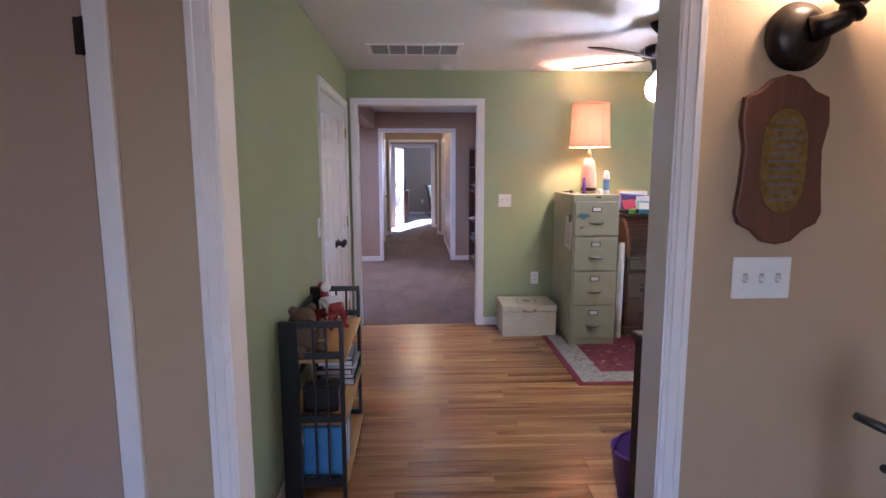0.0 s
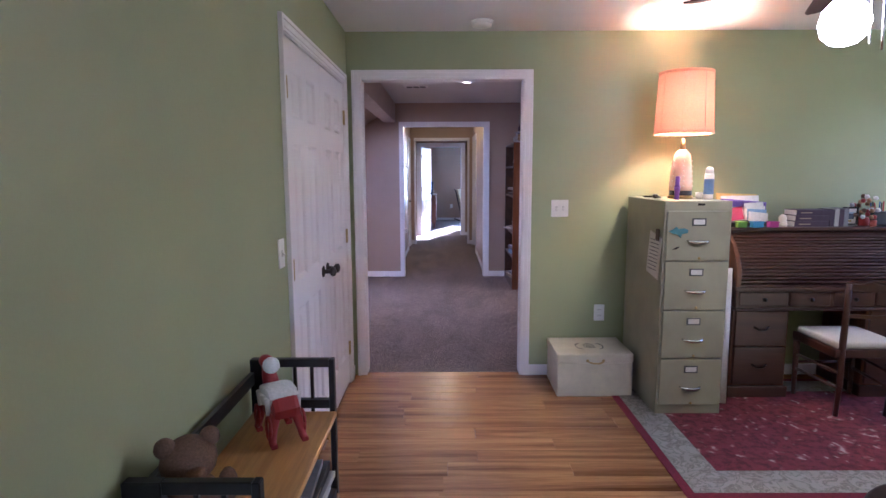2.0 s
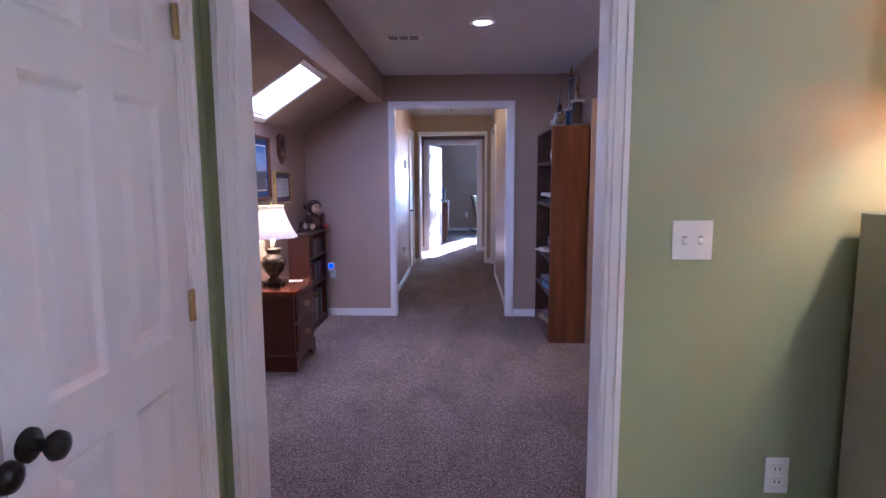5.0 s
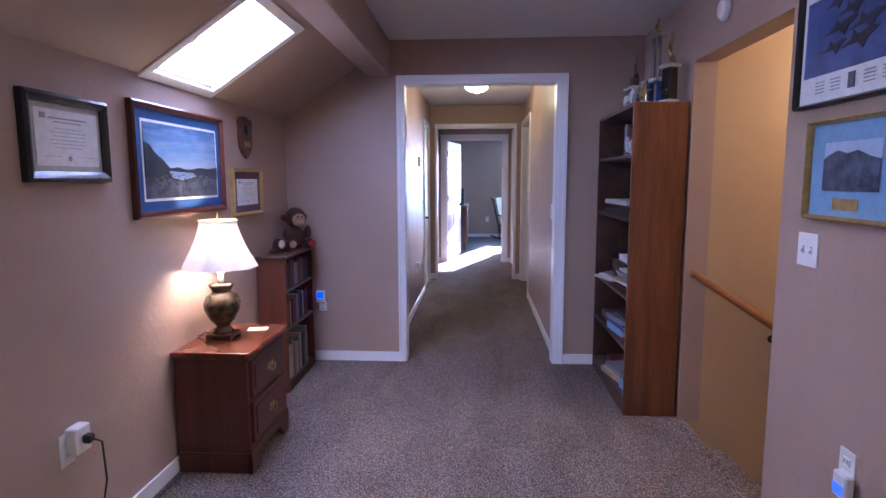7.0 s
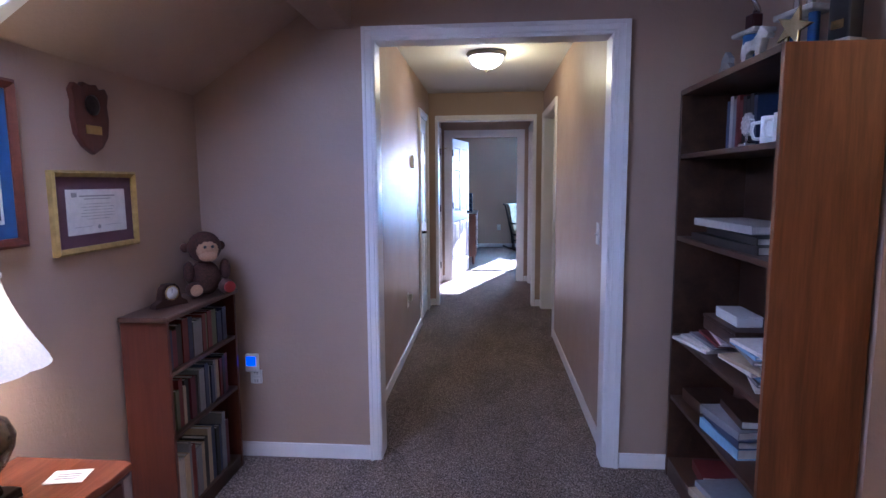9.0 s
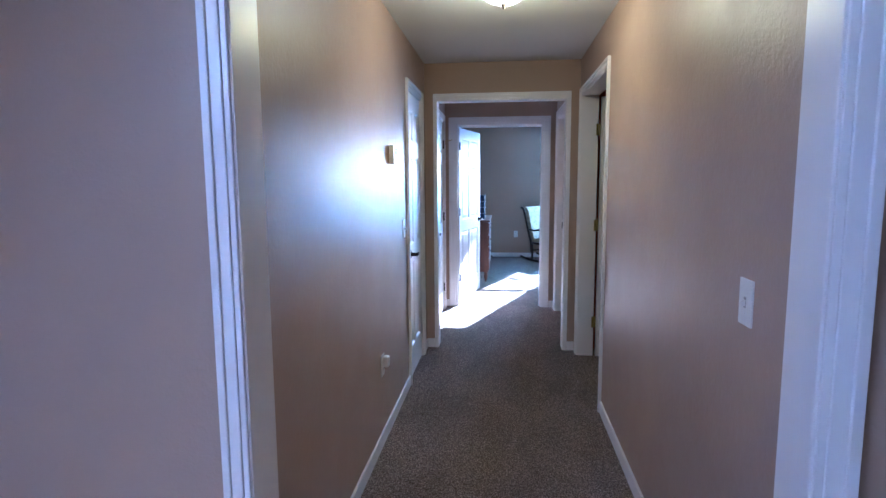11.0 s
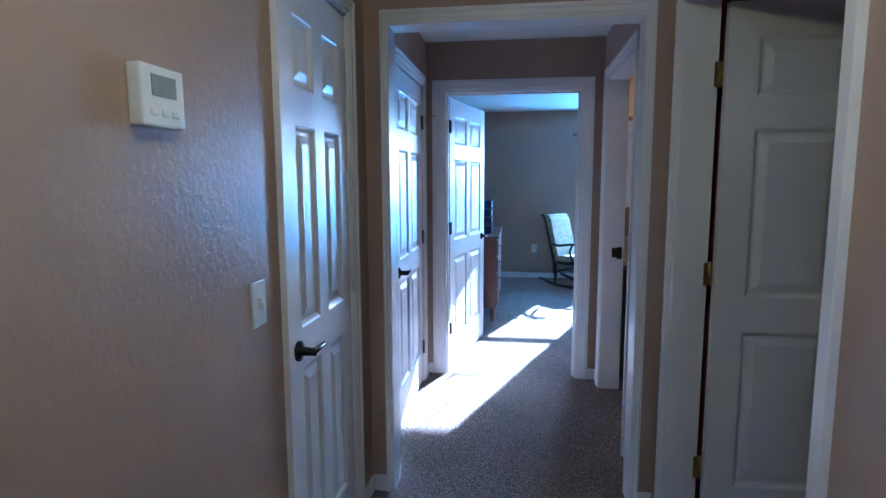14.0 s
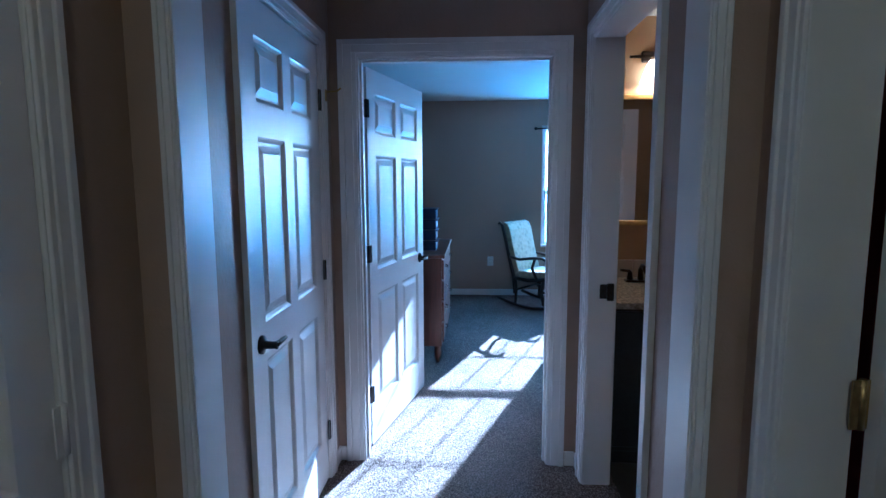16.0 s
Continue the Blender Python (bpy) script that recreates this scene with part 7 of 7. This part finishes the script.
part("deck_plate", boxm(-0.085, 0.085, -0.026, 0.026, 0, 0.014, bevel=0.006, seg=2), BRONZE, fa)
part("spout", tube([(0, 0, 0.01), (0, 0, 0.07), (0, -0.03, 0.095), (0, -0.08, 0.09), (0, -0.105, 0.07)], [0.018, 0.016, 0.014, 0.013, 0.012]), BRONZE, fa)
for s in (-1, 1):
    part("handle", tube([(s * 0.06, 0, 0.012), (s * 0.06, 0, 0.055), (s * 0.065, 0, 0.062), (s * 0.115, -0.01, 0.070)], [0.018, 0.013, 0.010, 0.007]), BRONZE, fa)


def mirror_build(t, b):
    b.inputs["Base Color"].default_value = (0.9, 0.9, 0.9, 1)
    b.inputs["Metallic"].default_value = 1.0
    b.inputs["Roughness"].default_value = 0.02


mr = thing("wall_mirror", 1.42, 15.10, 1.53, "bathroom mirror with a thin gold frame", "mirror")
part("glass", boxm(-0.46, 0.46, -0.012, -0.004, -0.345, 0.345), material("mirror", mirror_build), mr)
for a in ((-0.49, 0.49, 0.345, 0.375), (-0.49, 0.49, -0.375, -0.345), (-0.49, -0.46, -0.345, 0.345), (0.46, 0.49, -0.345, 0.345)):
    part("frame_rail", boxm(a[0], a[1], -0.022, 0, a[2], a[3], bevel=0.004), GOLD, mr)
vl = thing("vanity_light", 1.285, 15.10, 2.11, "bronze vanity light with frosted glass shades", "wall lamp")
part("back_plate", boxm(-0.06, 0.30, -0.02, 0, -0.03, 0.03, bevel=0.006), BRONZE, vl)
part("bar", tube([(-0.14, -0.07, -0.01), (0.40, -0.07, -0.01)], 0.008), BRONZE, vl)
part("stem", tube([(0.0, -0.07, 0.07), (0.0, -0.07, -0.04)], 0.006), BRONZE, vl)
GLOWSH = glow("frosted_shade", (1.0, 0.70, 0.40), 0.9)
for x in (0.0, 0.26):
    part("shade", lathe([(0.030, -0.03), (0.045, -0.06), (0.070, -0.13), (0.078, -0.150)], 28, caps=False), GLOWSH, vl, "glowing frosted shade").matrix_basis = pose(x, -0.07, 0)
tw = thing("hand_towel", 0.99, 15.06, 1.42, "dark towel hanging on a hook", "towel")
part("cloth", prism([(-0.03, 0.0), (0.03, 0.0), (0.045, -0.25), (0.04, -0.40), (-0.04, -0.40), (-0.045, -0.25)], -0.05, -0.01, bevel=0.01), BLACK, tw)
part("hook", tube([(0, 0.04, 0.01), (0, -0.02, 0.0), (0, -0.03, 0.02)], 0.005), BRONZE, tw)

# ---- bedroom ----
plate(0.468, 18.55, 0.42, 0, "outlet", "white wall outlet in the bedroom")
DRW = wood("dresser_wood", (0.10, 0.030, 0.016), (0.20, 0.07, 0.035), "z", 0.28, 8)
dr = thing("dresser", 0, 0, 0, "reddish wooden dresser on turned feet", "dresser")
EX0, EX1, EY0, EY1 = -0.52, 0.035, 15.95, 17.05
part("body", boxm(EX0, EX1, EY0, EY1, 0.14, 0.83, bevel=0.004), DRW, dr)
part("top", boxm(EX0 - 0.02, EX1 + 0.025, EY0 - 0.025, EY1 + 0.025, 0.83, 0.855, bevel=0.006, seg=2), DRW, dr)
for y in (EY0 + 0.04, EY1 - 0.04):
    for x in (EX0 + 0.04, EX1 - 0.035):
        part("foot", lathe([(0.014, 0), (0.020, 0.03), (0.030, 0.08), (0.022, 0.11), (0.030, 0.14)], 16), DRW, dr).matrix_basis = pose(x, y, 0)
for i in range(4):
    z0 = 0.165 + 0.165 * i
    dd = part("drawer", boxm(EX1 - 0.004, EX1 + 0.014, EY0 + 0.03, EY1 - 0.03, z0, z0 + 0.15, bevel=0.004), DRW, dr)
    for y in (EY0 + 0.22, EY1 - 0.22):
        part("drawer_pull", tube([(EX1 + 0.012, y - 0.05, z0 + 0.085), (EX1 + 0.032, y - 0.04, z0 + 0.075), (EX1 + 0.032, y + 0.04, z0 + 0.075), (EX1 + 0.012, y + 0.05, z0 + 0.085)], 0.005, 8), CHROME, dd)
st = thing("blue_organizer", -0.115, 16.30, 0.855, "dark blue stacked desktop organizer on the dresser", "organizer")
NAVY = col("organizer_blue", (0.014, 0.035, 0.10), 0.4)
for i in range(4):
    part("tray", boxm(-0.09, 0.09, -0.11, 0.11, 0.085 * i, 0.085 * i + 0.072, bevel=0.006), NAVY, st)
    part("tray_lip", boxm(-0.02, 0.105, -0.115, 0.115, 0.085 * i + 0.072, 0.085 * i + 0.080, bevel=0.003), NAVY, st)

# platform rocking chair in the corner
rk = thing("rocking_chair", 1.01, 18.00, 0, "dark wooden rocking chair with cream floral upholstery", "rocking chair", -38)
RKW = wood("rocker_wood", (0.018, 0.009, 0.007), (0.045, 0.02, 0.014), "z", 0.3, 8)


def floral_build(t, b):
    v = coords(t)
    vo = t.nodes.new("ShaderNodeTexVoronoi")
    vo.inputs["Scale"].default_value = 16
    t.links.new(v, vo.inputs["Vector"])
    n = noise_tex(t, v, 30, 4)
    c = ramp(t, vo.outputs["Distance"], [(0.18, (0.34, 0.32, 0.24)), (0.30, (0.46, 0.39, 0.26)), (0.5, (0.52, 0.45, 0.31))])
    t.links.new(mix(t, 0.5, c, ramp(t, n, [(0.35, (0.7, 0.7, 0.66)), (0.6, (1, 1, 1))]), "MULTIPLY"), b.inputs["Base Color"])
    b.inputs["Roughness"].default_value = 0.95


FLORAL = material("floral_cloth", floral_build)
back = [(-0.125, 0.36), (-0.17, 0.50), (-0.225, 0.70), (-0.262, 0.86), (-0.300, 0.925), (-0.345, 0.940), (-0.335, 0.90), (-0.315, 0.84), (-0.285, 0.70), (-0.230, 0.50), (-0.185, 0.36)]
bm = prism([(a, b) for a, b in back], -0.22, 0.22, "xz", 0.012)
part("back_cushion", bm, FLORAL, rk, "cream floral back cushion")
part("seat_cushion", prism([(-0.16, 0.33), (0.26, 0.365), (0.30, 0.40), (0.25, 0.435), (-0.13, 0.41)], -0.23, 0.23, "xz", 0.015), FLORAL, rk, "cream floral seat cushion")
for s in (-1, 1):
    y = s * 0.245
    part("back_post", tube([(-0.17, y, 0.16), (-0.19, y, 0.36), (-0.25, y, 0.55), (-0.31, y, 0.78), (-0.345, y, 0.90), (-0.385, y, 0.935), (-0.40, y, 0.915)], [0.018, 0.020, 0.018, 0.017, 0.017, 0.016, 0.012]), RKW, rk)
    part("arm", tube([(-0.24, y, 0.56), (-0.10, y * 1.08, 0.545), (0.08, y * 1.12, 0.575), (0.20, y * 1.12, 0.58), (0.25, y * 1.12, 0.555), (0.235, y * 1.12, 0.53)], 0.016), RKW, rk)
    part("arm_post", tube([(0.10, y * 1.10, 0.565), (0.05, y, 0.46), (0.10, y, 0.36), (0.16, y, 0.30)], 0.016), RKW, rk)
    part("seat_rail", tube([(-0.19, y, 0.33), (0.0, y, 0.32), (0.24, y, 0.35)], 0.022), RKW, rk)
    part("front_leg", tube([(0.20, y, 0.34), (0.17, y, 0.20), (0.20, y, 0.07)], [0.022, 0.018, 0.016]), RKW, rk)
    part("rear_leg", tube([(-0.17, y, 0.33), (-0.15, y, 0.20), (-0.16, y, 0.045)], [0.02, 0.018, 0.016]), RKW, rk)
    part("rocker", tube([(-0.40, y, 0.085), (-0.25, y, 0.045), (-0.08, y, 0.022), (0.08, y, 0.020), (0.22, y, 0.040), (0.32, y, 0.075)], 0.018), RKW, rk)
part("cross_bar", tube([(0.18, -0.245, 0.20), (0.18, 0.245, 0.20)], 0.012), RKW, rk)
part("rear_cross_bar", tube([(-0.155, -0.245, 0.20), (-0.155, 0.245, 0.20)], 0.012), RKW, rk)

# ---- floor planks of the green room ----
floor_green = bpy.data.objects["floor_green"]
rr = random.Random(21)
plank_meshes = {}
PW = 0.127
y = 1.862
while y < 5.53:
    x = -0.364 - rr.random() * 0.9
    w = min(PW, 5.545 - y)
    while x < 4.5:
        L = rr.choice((0.9, 1.2, 1.2, 0.6))
        a, b = max(x, -0.364), min(x + L, 4.498)
        if b - a > 0.03:
            key = (round(b - a, 2), round(w, 3))
            if key not in plank_meshes:
                bm = bmesh.new()
                box(bm, 0.0006, key[0] - 0.0006, 0.0005, key[1] - 0.0005, -0.008, 0.0, bevel=0.0006)
                plank_meshes[key] = mesh_of("plank", bm, PLANK)
            piece("plank", plank_meshes[key], floor_green, pose(a, y, 0))
        x += L
    y += PW
